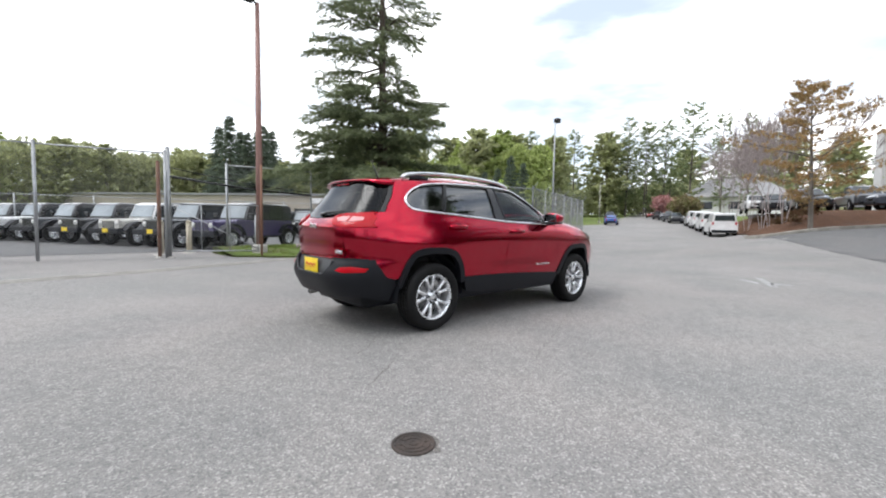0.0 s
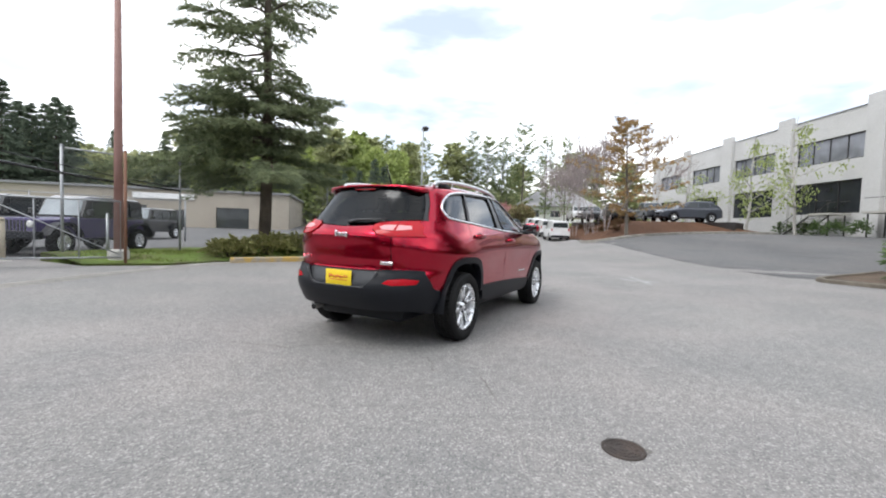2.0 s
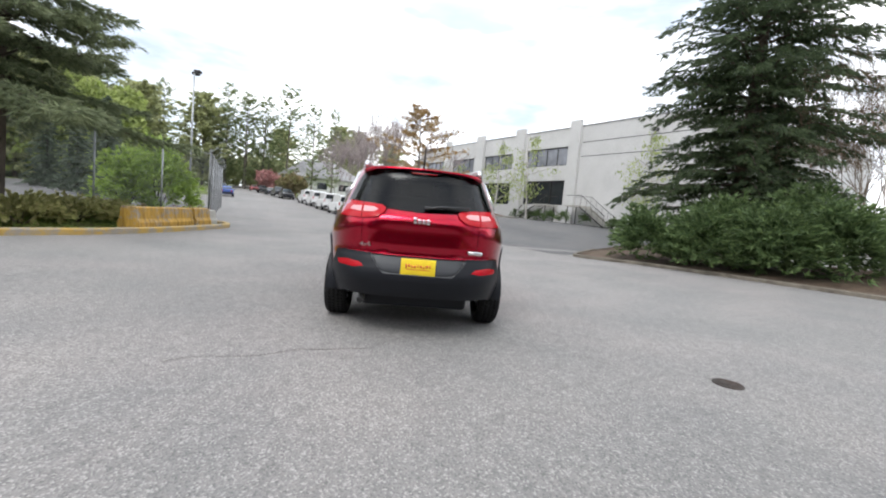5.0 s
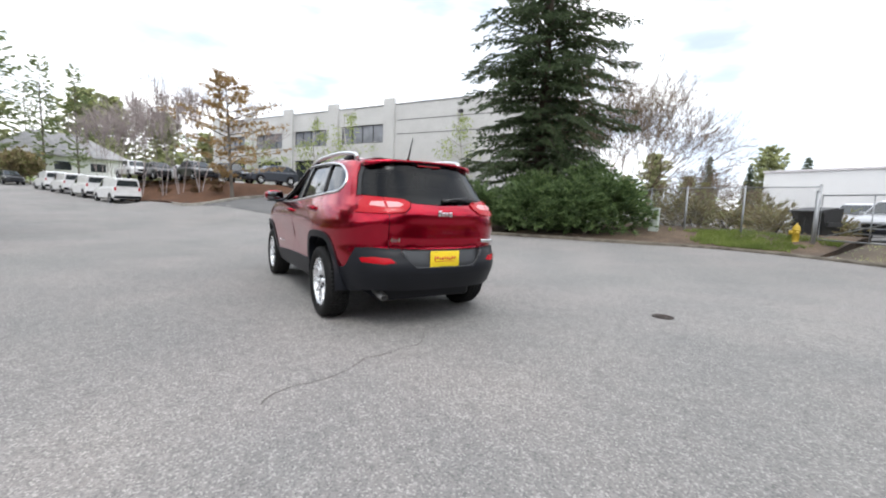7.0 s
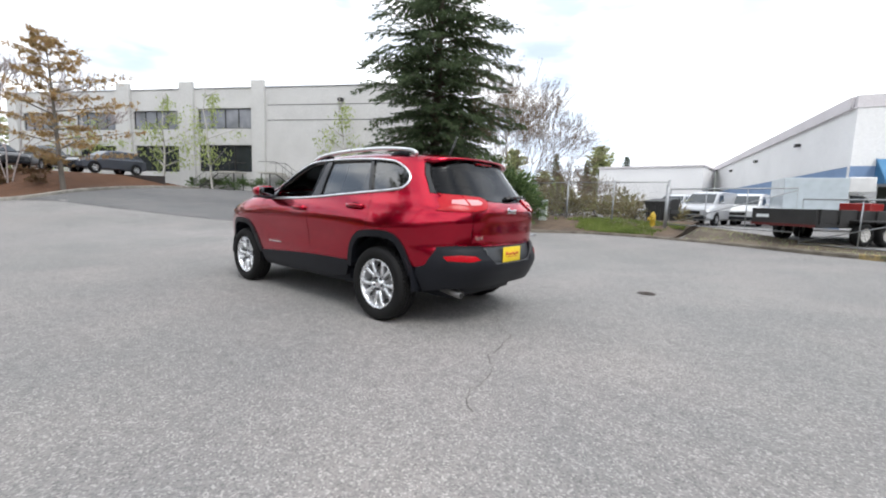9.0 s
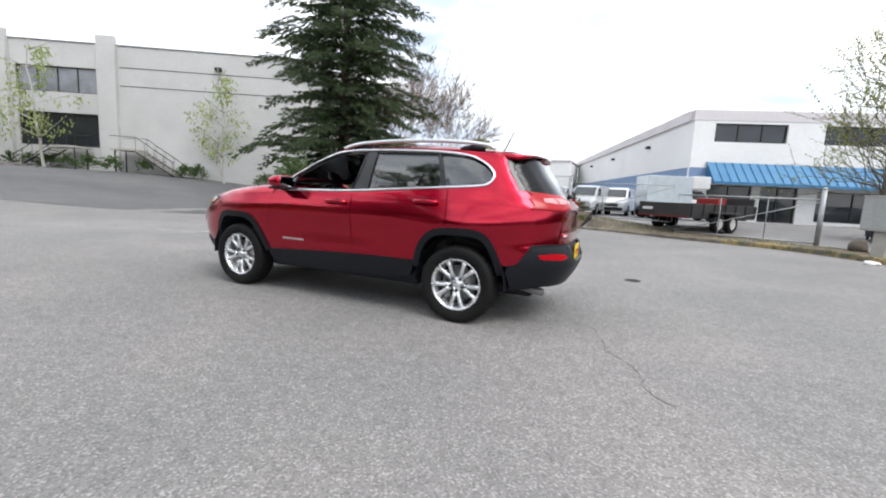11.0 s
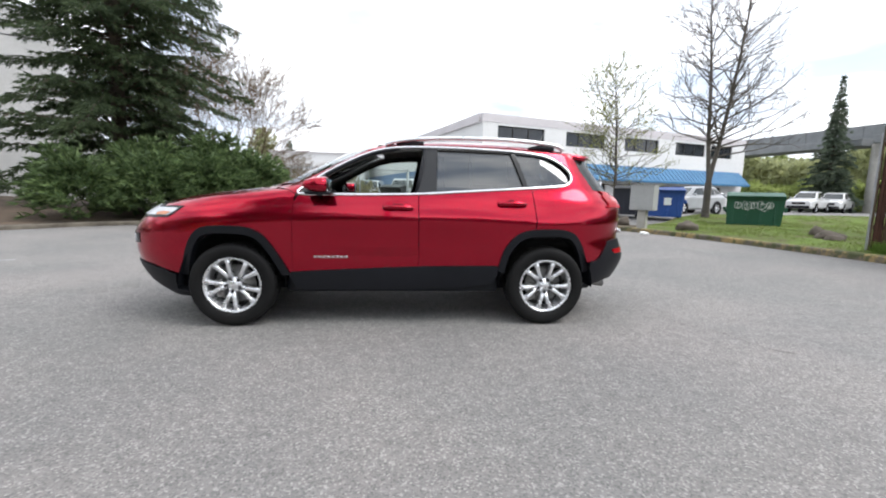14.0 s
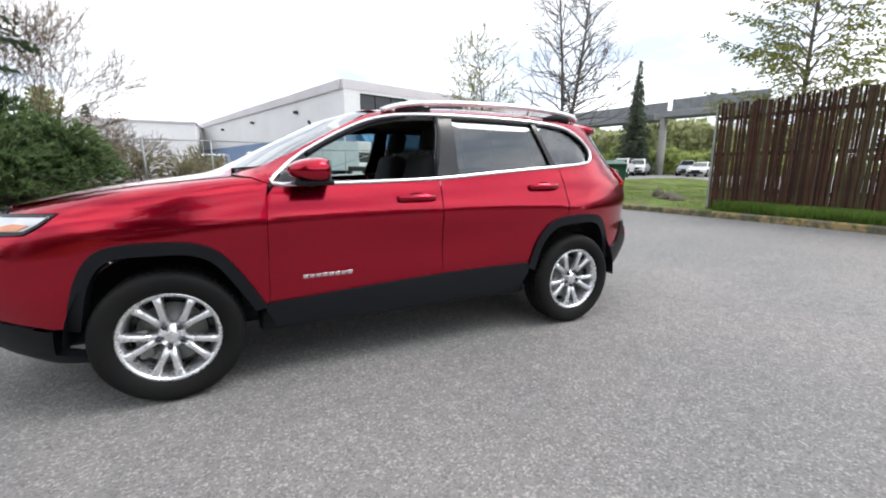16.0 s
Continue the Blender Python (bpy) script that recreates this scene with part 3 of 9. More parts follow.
def car_top(x, y):
    """Height of the upper skin over a point of the plan."""
    lo, hi = 0.85, 1.662
    for _ in range(28):
        mid = (lo + hi) / 2
        ok = (car_y(x, mid) > abs(y)) and (car_at(mid, CAR_R) < x < car_at(mid, CAR_F))
        lo, hi = (mid, hi) if ok else (lo, mid)
    return lo


def normal_of(f, u, v, side):
    e = 0.004
    p = Vector(f(u, v))
    n = (Vector(f(u + e, v)) - Vector(f(u - e, v))).cross(Vector(f(u, v + 4 * e)) - Vector(f(u, v - 4 * e)))
    if n.length < 1e-12:
        n = Vector((0, side, 0))
    n.normalize()
    out = p - Vector((-0.3, 0, 0.8))
    out.x *= 0.35
    return n if n.dot(out) > 0 else -n


def skin(poly, f, step=0.06, holes=(), proud=0.0, depth=0.02, side=1):
    """A panel of the car: a polygon in the surface's own numbers, laid on the surface, with its edge turned inwards."""
    vs, tris, loops = filled(poly, step, holes)
    bm = bmesh.new()
    kept = bm.verts.layers.float_vector.new("surface_normal")
    nor = [normal_of(f, u, v, side) for u, v in vs]
    pos = [Vector(f(u, v)) for u, v in vs]
    made = [bm.verts.new(p + n * proud) for p, n in zip(pos, nor)]
    for v, n in zip(made, nor):
        v[kept] = n
    faces = []
    for t in tris:
        try:
            faces.append(bm.faces.new([made[i] for i in t]))
        except ValueError:
            pass
    bm.normal_update()
    for fc in faces:
        i = made.index(fc.verts[0]) if len(made) < 60 else None
        c = fc.calc_center_median() - Vector((-0.3, 0, 0.8))
        c.x *= 0.35
        if fc.normal.dot(c) < 0:
            fc.normal_flip()
    if depth:
        index = {v: i for i, v in enumerate(made)}
        inner = {}
        for e in [e for e in bm.edges if e.is_boundary]:
            for v in e.verts:
                if v not in inner:
                    i = index[v]
                    inner[v] = bm.verts.new(pos[i] + nor[i] * (proud - depth))
            a, b = e.verts
            e.smooth = False
            bm.faces.new((a, b, inner[b], inner[a]))
    return bm


def side_map(s):
    return lambda x, z: (x, s * car_y(x, z), z)


# even steps round the car's ends: length along a typical outline, by turning angle
_q = np.linspace(0, 1, 300)
END_A = np.unique(np.r_[np.arccos(_q ** 1.7), np.arcsin(_q ** 1.7)])
_xy = np.stack([1.75 * np.abs(np.cos(END_A)) ** (1 / 1.7), 0.9 * np.abs(np.sin(END_A)) ** (1 / 1.7)], 1)
END_U = np.r_[0, np.cumsum(np.hypot(*np.diff(_xy, axis=0).T))]


def end_u(a):
    return math.copysign(float(np.interp(abs(a), END_A, END_U)), a)


def end_a(u):
    return math.copysign(float(np.interp(abs(u), END_U, END_A)), u)


def end_map(front, s=1):
    def f(u, z):
        x, y, z = car_end(end_a(u), z, front)
        return x, s * y, z
    return f


def end_poly(front, pts, k=1):
    full = [pts[0]]
    for p, q in zip(pts, pts[1:]):
        m = 5 if p[0] == q[0] and abs(p[2] - q[2]) > 0.05 else 1
        full += [(q[0], p[1] + (q[1] - p[1]) * i / m, p[2] + (q[2] - p[2]) * i / m) if i < m else q for i in range(1, m + 1)]
    return [(end_u(angle_of(kind, v, z, front)), z) for kind, v, z in full]


def top_map(x, y):
    return x, y, car_top(x, y)


def shrunk(poly, d):
    """The polygon drawn in by d."""
    n, out = len(poly), []
    area = sum(poly[i - 1][0] * poly[i][1] - poly[i][0] * poly[i - 1][1] for i in range(n))
    sg = 1 if area > 0 else -1
    for i in range(n):
        (ax, ay), (bx, by), (cx, cy) = poly[i - 1], poly[i], poly[(i + 1) % n]
        d1, d2 = Vector((bx - ax, by - ay)), Vector((cx - bx, cy - by))
        if d1.length < 1e-6 or d2.length < 1e-6:
            out.append((bx, by))
            continue
        n1, n2 = Vector((-d1.y, d1.x)).normalized(), Vector((-d2.y, d2.x)).normalized()
        m = n1 + n2
        m = m.normalized() if m.length > 1e-3 else n1
        k = d / max(0.35, m.dot(n1))
        out.append((bx + sg * m.x * k, by + sg * m.y * k))
    return out


car = thing("suv", pose(0, 0, 0), "deep red compact SUV with black lower cladding, parked on asphalt", "car")
GAP = 0.0016
BELT = [(0.80, 1.135), (0.57, 1.133), (0.28, 1.137), (-0.19, 1.152), (-0.66, 1.187), (-1.19, 1.226), (-1.47, 1.250), (-1.55, 1.275)]
LITE_TOP = [(-1.585, 1.33), (-1.565, 1.385), (-1.50, 1.445), (-1.40, 1.498), (-1.29, 1.527), (-1.01, 1.552), (-0.53, 1.564), (-0.16, 1.560), (0.05, 1.545), (0.21, 1.510), (0.36, 1.448), (0.51, 1.370), (0.64, 1.292), (0.75, 1.205)]
LITE = BELT + LITE_TOP
ARCH_F = [(1.775, 0.45), (1.72, 0.64), (1.665, 0.76), (1.59, 0.835), (1.48, 0.86), (1.26, 0.86), (1.15, 0.835), (1.07, 0.78), (0.99, 0.67), (0.92, 0.55), (0.875, 0.46)]
ARCH_R = [(-0.895, 0.50), (-0.945, 0.68), (-1.03, 0.80), (-1.13, 0.855), (-1.27, 0.872), (-1.46, 0.872), (-1.58, 0.835), (-1.66, 0.74), (-1.715, 0.62), (-1.755, 0.50)]
SEAM_ROOF = 0.575


def roof_edge(x):
    return x, car_top(x, SEAM_ROOF) - 0.002


for s, hand in ((1, "left"), (-1, "right")):
    sm = side_map(s)
    # fender: its top edge follows the hood seam
    hood_line = [(x, car_top(x, y) - 0.003) for x, y in ((1.0, 0.771), (1.2, 0.751), (1.4, 0.731), (1.6, 0.706), (1.74, 0.68))]
    fender = [(0.860, 0.475), (0.850, 0.80), (0.839, 1.07), (0.826, 1.135), (0.90, 1.165)] + hood_line + [(1.84, 1.047), (1.90, 1.037), (1.95, 1.028), (1.95, 1.008), (1.725, 1.012), (1.798, 0.952), (1.863, 0.915), (1.904, 0.912), (1.93, 0.80), (1.90, 0.62), (1.83, 0.45)] + ARCH_F
    part("fender", skin(shrunk(fender, GAP), sm, 0.05, side=s), car_red, car)
    front_door = [(0.860, 0.48), (0.850, 0.80), (0.839, 1.07), (0.80, 1.122)] + [(x, z - 0.008) for x, z in BELT[1:4]] + [(-0.203, 0.533), (0.1, 0.520), (0.47, 0.501)]
    door = part("front_door", skin(shrunk(front_door, GAP), sm, 0.06, side=s), car_red, car)
    rear_door = [(-0.203, 0.533)] + [(-0.195, 1.144)] + [(x, z - 0.008) for x, z in BELT[4:6]] + [(-1.219, 0.95), (-1.211, 0.870), (-1.13, 0.855), (-1.03, 0.80), (-0.945, 0.68), (-0.905, 0.541), (-0.5, 0.540)]
    rdoor = part("rear_door", skin(shrunk(rear_door, GAP), sm, 0.06, side=s), car_red, car)
    # quarter panel: wraps round to the tailgate
    q = [("x", x, z) for x, z in [(-1.225, 0.93), (-1.195, 1.218)] + [(-1.47, 1.242), (-1.556, 1.268)] + LITE_TOP[:6]]
    q += [("x", *roof_edge(x)) for x in (-1.01, -1.25, -1.45, -1.62)]
    q += [("y", 0.575, 1.545), ("y", 0.60, 1.48), ("y", 0.635, 1.40), ("y", 0.665, 1.30), ("y", 0.69, 1.224), ("y", 0.519, 1.206), ("y", 0.519, 1.062), ("y", 0.519, 0.90), ("y", 0.519, 0.765), ("y", 0.66, 0.765), ("y", 0.735, 0.757)]
    q += [("x", -1.945, 0.72), ("x", -1.90, 0.655), ("x", -1.865, 0.602), ("x", -1.83, 0.580), ("x", -1.77, 0.568), ("x", -1.735, 0.575), ("x", -1.66, 0.74), ("x", -1.58, 0.835), ("x", -1.46, 0.872), ("x", -1.27, 0.872), ("x", -1.215, 0.868)]
    part("quarter_panel", skin(shrunk(end_poly(False, q), GAP), end_map(False, s), 0.05, side=s), car_red, car)
    # the strip above the windows and the windscreen pillar
    pillar = [LITE_TOP[5]] + LITE_TOP[6:] + [(0.80, 1.14), (0.83, 1.14), (0.90, 1.17), (1.0, 1.185)]
    pillar += [(car_end(angle_of("y", y, z, True), z, True)[0], z) for y, z in ((0.70, 1.23), (0.675, 1.32), (0.645, 1.42), (0.61, 1.50), (0.585, 1.56))]
    pillar += [roof_edge(x) for x in (0.12, -0.1, -0.4, -0.7, -1.01)]
    part("side_frame", skin(shrunk(pillar, 0.001), sm, 0.045, depth=0.010, side=s), car_red, car)
    part("pillar_trim", skin(shrunk(pillar, -0.010), sm, 0.06, proud=-0.013, depth=0.02, side=s), trim_grey, car)
    # black door frames between the panes
    b_post = [(-0.165, 1.156), (-0.345, 1.168), (-0.36, 1.556), (-0.24, 1.556)]
    part("door_pillar", skin(b_post, sm, 0.06, proud=-0.004, side=s), gloss_black, car)
    c_post = [(-1.125, 1.225), (-1.165, 1.228), (-1.055, 1.545), (-1.015, 1.546)]
    part("window_divider", skin(c_post, sm, 0.06, proud=-0.003, side=s), gloss_black, car)
    # chrome surround
    bm = bmesh.new()
    loop = curved(LITE, 3, True)
    rings = []
    for u, v in loop:
        p, n = Vector(sm(u, v)), normal_of(sm, u, v, s)
        rings.append((p, n))
    cs = []
    k = len(rings)
    for i, (p, n) in enumerate(rings):
        d = (rings[(i + 1) % k][0] - rings[i - 1][0]).normalized()
        across = n.cross(d).normalized()
        cs.append([bm.verts.new(p + across * a + n * h) for a, h in ((-0.012, -0.014), (-0.011, 0.009), (-0.004, 0.013), (0.006, 0.013), (0.011, 0.008), (0.012, -0.014))])
    for i in range(k):
        r0, r1 = cs[i], cs[(i + 1) % k]
        for j in range(6):
            bm.faces.new((r0[j], r0[(j + 1) % 6], r1[(j + 1) % 6], r1[j]))
    bmesh.ops.recalc_face_normals(bm, faces=bm.faces[:])
    part("window_surround", bm, chrome, car, "chrome window surround")
    # panes
    rear_pane = [(-0.35, 1.168), (-0.66, 1.19), (-1.13, 1.226), (-1.02, 1.547), (-0.53, 1.558), (-0.365, 1.558)]
    pane = part("rear_door_glass", skin(rear_pane, sm, 0.05, proud=-0.022, depth=0, side=s), dark_glass, car, "dark tinted glass")
    q_pane = [(-1.16, 1.230), (-1.46, 1.254), (-1.535, 1.278), (-1.57, 1.335), (-1.55, 1.38), (-1.49, 1.435), (-1.39, 1.488), (-1.28, 1.518), (-1.055, 1.542)]
    part("quarter_glass", skin(q_pane, sm, 0.05, proud=-0.022, depth=0, side=s), dark_glass, car, "dark tinted glass")
    f_pane = [(0.60, 1.14), (0.28, 1.142), (-0.17, 1.158), (-0.245, 1.555), (0.04, 1.538), (0.20, 1.502), (0.35, 1.44), (0.5, 1.363), (0.60, 1.30)]
    if s < 0:
        part("front_door_glass", skin(f_pane, sm, 0.08, proud=-0.010, depth=0.004, side=s), clear_glass, car, "clear glass")
    corner = [(0.775, 1.142), (0.62, 1.140), (0.60, 1.15), (0.61, 1.295), (0.64, 1.285), (0.745, 1.205)]
    part("mirror_corner", skin(corner, sm, 0.06, proud=-0.004, side=s), gloss_black, car)
    bm = bmesh.new()
    tube(bm, [Vector(sm(x, z)) - Vector((0, s * 0.012, 0)) for x, z in curved([(-0.17, 1.16), (-0.245, 1.548), (0.04, 1.532), (0.20, 1.496), (0.35, 1.434), (0.5, 1.357), (0.6, 1.295)], 3)], 0.016, 6)
    part("window_seal", bm, clad_black, car)
    # black cladding
    def flare(arch, centre):
        c = Vector(centre)
        inner = []
        for p in curved(arch, 3):
            v = Vector(p) - c
            inner.append(tuple(c + v * (1 - 0.062 / v.length)))
        return curved(arch, 3) + inner[::-1]
    part("front_arch_cladding", skin(flare(ARCH_F, (1.35, 0.36)), sm, 0.05, proud=0.014, depth=0.07, side=s), clad_black, car)
    part("rear_arch_cladding", skin(flare(ARCH_R, (-1.35, 0.36)), sm, 0.05, proud=0.014, depth=0.07, side=s), clad_black, car)
    sill = [(0.885, 0.445), (0.87, 0.480), (0.47, 0.503), (0.1, 0.522), (-0.203, 0.534), (-0.5, 0.541), (-0.89, 0.543), (-0.90, 0.47), (-0.85, 0.38), (-0.6, 0.345), (0.5, 0.325), (0.83, 0.335)]
    part("sill_cladding", skin(sill, sm, 0.06, proud=0.012, depth=0.06, side=s), clad_black, car)
    # handles
    for hx, hz, owner in ((-0.02, 1.035, door), (-1.005, 1.085, rdoor)):
        bm = bmesh.new()
        pts = [(hx + d, s * (car_y(hx + d, hz) + o), hz + 0.008 * math.cos(d * 12)) for d, o in ((-0.125, 0.004), (-0.105, 0.028), (-0.05, 0.040), (0.02, 0.042), (0.08, 0.034), (0.11, 0.022), (0.125, 0.004))]
        sweep(bm, pts, [(-0.008, -0.017), (0.008, -0.017), (0.012, 0.0), (0.008, 0.017), (-0.008, 0.017)])
        bmesh.ops.recalc_face_normals(bm, faces=bm.faces[:])
        part("door_handle", bm, car_red, owner)
        bm = bmesh.new()
        lathe(bm, [(0.001, -0.012), (0.035, -0.008), (0.046, 0.001)], pose(hx, s * car_y(hx, hz), hz, -90 * s, 0, 0) @ Matrix.Diagonal((1.5, 0.75, 1, 1)), 20)
        part("handle_recess", bm, gloss_black, owner)
    # door mirror
    bm = bmesh.new()
    bmesh.ops.create_uvsphere(bm, u_segments=20, v_segments=12, radius=1.0)
    for v in bm.verts:
        x, y, z = v.co
        k = 1 + 0.25 * max(0, -x)
        v.co = Vector((0.615 + 0.125 * math.copysign(abs(x) ** 0.8, x), s * (0.985 + 0.120 * math.copysign(abs(y) ** 0.75, y)), 1.208 + 0.064 * k * (1 - 0.35 * max(0, x)) * math.copysign(abs(z) ** 0.75, z)))
        if v.co.x < 0.535:
            v.co.x = 0.535
    mirror = part("door_mirror", bm, car_red, car)
    bm = bmesh.new()
    box(bm, (0.533, s * 0.985, 1.208), (0.012, 0.19, 0.105), 0.004)
    part("mirror_glass", bm, mirror_dark, mirror, "mirror glass")
    bm = bmesh.new()
    tube(bm, [(0.63, s * 0.84, 1.15), (0.62, s * 0.90, 1.145), (0.61, s * 0.96, 1.15)], [0.030, 0.028, 0.035], 8)
    box(bm, (0.61, s * 0.965, 1.143), (0.20, 0.20, 0.026), 0.010)
    part("mirror_foot", bm, clad_black, mirror)
    # badge strip on the door and side marks
    bm = bmesh.new()
    for i in range(8):
        bx = 0.665 - 0.036 * i
        box(bm, (bx, s * (car_y(bx, 0.612) + 0.002), 0.612), (0.029, 0.006, 0.020), 0.002, None)
    part("door_badge", bm, chrome, door, "row of plain chrome badge bars")
    # roof rail
    bm = bmesh.new()
    rail = curved([(0.10, 0.60, 1.585), (0.02, 0.60, 1.612), (-0.14, 0.60, 1.640), (-0.5, 0.60, 1.662), (-0.95, 0.60, 1.665), (-1.25, 0.595, 1.652), (-1.42, 0.59, 1.634), (-1.50, 0.585, 1.618), (-1.54, 0.583, 1.590)], 3)
    sweep(bm, [(x, s * y, z) for x, y, z in rail], [(-0.018, -0.018), (0.018, -0.018), (0.021, 0.002), (0.011, 0.016), (-0.011, 0.016), (-0.021, 0.002)])
    bmesh.ops.recalc_face_normals(bm, faces=bm.faces[:])
    roof_rail = part("roof_rail", bm, silver, car, "silver roof rail")
    for fx in (-0.12, -1.33):
        bm = bmesh.new()
        sweep(bm, [(fx + 0.12, s * 0.596, 1.585), (fx, s * 0.596, 1.612), (fx - 0.12, s * 0.596, 1.60)], [(-0.013, -0.03), (0.013, -0.03), (0.011, 0.018), (-0.011, 0.018)])
        part("rail_foot", bm, clad_black, roof_rail)
    # rear lamp on the quarter and on the tailgate
    lq = end_poly(False, [("x", -1.92, 1.196), ("x", -1.905, 1.165), ("x", -1.96, 1.10), ("y", 0.74, 1.072), ("y", 0.528, 1.068), ("y", 0.528, 1.203), ("y", 0.66, 1.216)])
    lamp = part("rear_lamp", skin(lq, end_map(False, s), 0.04, proud=0.012, depth=0.03, side=s), lamp_red, car, "red rear lamp lens")
    lt = end_poly(False, [("y", 0.520, 1.066), ("y", 0.39, 1.085), ("y", 0.335, 1.125), ("y", 0.32, 1.165), ("y", 0.36, 1.19), ("y", 0.520, 1.203)])
    part("gate_lamp", skin(lt, end_map(False, s), 0.04, proud=0.012, depth=0.03, side=s), lamp_red, car, "red rear lamp lens")
    lc = end_poly(False, [("y", 0.64, 1.130), ("y", 0.535, 1.116), ("y", 0.535, 1.164), ("y", 0.62, 1.160)])
    part("reversing_lens", skin(lc, end_map(False, s), 0.04, proud=0.0155, depth=0.004, side=s), lamp_pale_red, lamp, "pale red lens")
    lc = end_poly(False, [("y", 0.515, 1.116), ("y", 0.42, 1.122), ("y", 0.385, 1.144), ("y", 0.42, 1.162), ("y", 0.515, 1.165)])
    part("gate_lens", skin(lc, end_map(False, s), 0.04, proud=0.0155, depth=0.004, side=s), lamp_pale_red, lamp, "pale red lens")
    # bumper reflector
    lr_ = end_poly(False, [("y", 0.715, 0.680), ("y", 0.70, 0.645), ("y", 0.55, 0.636), ("y", 0.47, 0.650), ("y", 0.51, 0.682), ("y", 0.62, 0.694)])
    part("bumper_reflector", skin(lr_, end_map(False, s), 0.04, proud=0.020, depth=0.01, side=s), lamp_red, car, "red reflector")
    # headlamp
    hl = end_poly(True, [("x", 1.734, 1.008), ("x", 1.803, 0.955), ("x", 1.867, 0.919), ("x", 1.905, 0.915), ("y", 0.62, 0.910), ("y", 0.42, 0.918), ("y", 0.43, car_top(2.025, 0.43) - 0.004), ("x", 1.954, 1.028), ("x", 1.954, 1.005)])
    head = part("headlamp", skin(hl, end_map(True, s), 0.04, proud=0.004, side=s), gloss_black, car, "headlamp in a black housing")
    part("headlamp_lens", skin(shrunk(hl, 0.016), end_map(True, s), 0.04, proud=0.008, depth=0.004, side=s), lamp_head, head, "clear headlamp lens")
    hl2 = end_poly(True, [("x", 1.835, 0.957), ("x", 1.885, 0.934), ("x", 1.98, 0.930), ("x", 1.975, 0.946), ("x", 1.90, 0.962)])
    part("side_marker", skin(hl2, end_map(True, s), 0.04, proud=0.012, depth=0.004, side=s), lamp_amber, head, "amber side marker")
    # lamp pod in the bumper's corner
    pod = end_poly(True, [("y", 0.665, 0.770), ("y", 0.675, 0.69), ("y", 0.50, 0.675), ("y", 0.47, 0.73), ("y", 0.51, 0.780)])
    pod = part("lamp_pod", skin(pod, end_map(True, s), 0.05, proud=0.003, depth=0.012, side=s), gloss_black, car, "black recess of the lower lamp")
    lens = end_poly(True, [("y", 0.625, 0.755), ("y", 0.63, 0.705), ("y", 0.53, 0.692), ("y", 0.51, 0.735), ("y", 0.54, 0.763)])
    part("lower_lamp_lens", skin(lens, end_map(True, s), 0.04, proud=0.007, depth=0.004, side=s), lamp_head, pod, "clear lower lamp lens")
    # wheel housings
    for wx in (1.35, -1.35):
        bm = bmesh.new()
        arc = [(wx + 0.43 * math.cos(a), 0.36 + 0.455 * math.sin(a)) for a in np.linspace(-0.02, math.pi + 0.02, 20)]
        outer = [bm.verts.new((x, s * 0.865, z)) for x, z in arc]
        inner = [bm.verts.new((x, s * 0.52, z)) for x, z in arc]
        for i in range(19):
            bm.faces.new((outer[i], outer[i + 1], inner[i + 1], inner[i]))
        bm.faces.new(inner)
        part("wheel_housing", bm, clad_black, car)

# hood, roof, windscreen, front
hood_half = [(1.0, 0.768), (1.2, 0.748), (1.4, 0.728), (1.6, 0.703), (1.76, 0.672), (1.92, 0.58), (2.02, 0.44)]
hood = [(0.985, 0.0)] + hood_half + [(2.09, 0.0)] + [(x, -y) for x, y in hood_half[::-1]]
part("hood", skin(shrunk(hood, GAP), top_map, 0.07), car_red, car)
roof_line = [(0.20, 0.0), (0.19, 0.3), (0.12, SEAM_ROOF), (-0.1, SEAM_ROOF), (-0.4, SEAM_ROOF), (-0.7, SEAM_ROOF), (-1.01, SEAM_ROOF), (-1.25, SEAM_ROOF), (-1.45, SEAM_ROOF), (-1.60, SEAM_ROOF), (-1.66, 0.45), (-1.70, 0.2), (-1.71, 0.0)]
part("roof", skin(roof_line + [(x, -y) for x, y in roof_line[-2:0:-1]], top_map, 0.08), car_red, car)
ws_half = [("y", 0.70, 1.235), ("y", 0.675, 1.32), ("y", 0.645, 1.42), ("y", 0.61, 1.50), ("y", 0.575, 1.565), ("y", 0.3, 1.598)]
ws = end_poly(True, [("y", 0.0, 1.21)] + [("y", 0.4, 1.21)] + ws_half + [("y", 0.0, 1.603)] + [(k, -v, z) for k, v, z in ws_half[::-1]] + [("y", -0.4, 1.21)])
part("windscreen", skin(ws, end_map(True), 0.09, proud=-0.003, depth=0.005), screen_glass, car, "clear windscreen")
fas = [("x", 1.902, 0.912), ("x", 1.929, 0.80), ("x", 1.899, 0.62)]
fas_lo = [("x", 1.829, 0.45), ("y", 0.7, 0.52), ("y", 0.4, 0.55)]
fascia = end_poly(True, fas + fas_lo + [("y", 0.0, 0.55)]) + [(-u, z) for u, z in end_poly(True, (fas + fas_lo)[::-1])] + [(-u, z) for u, z in end_poly(True, [("y", 0.62, 0.905), ("y", 0.4, 0.915)])] + end_poly(True, [("y", 0.4, 0.915), ("y", 0.62, 0.905)])
front_bumper = part("front_bumper", skin(fascia, end_map(True), 0.06, proud=-0.002), car_red, car)
grille = end_poly(True, [("y", 0.40, 0.925), ("y", 0.425, car_top(2.03, 0.425) - 0.003), ("y", 0.0, car_top(2.095, 0.0) - 0.003)]) + [(-u, z) for u, z in end_poly(True, [("y", 0.425, car_top(2.03, 0.425) - 0.003), ("y", 0.40, 0.925)])]
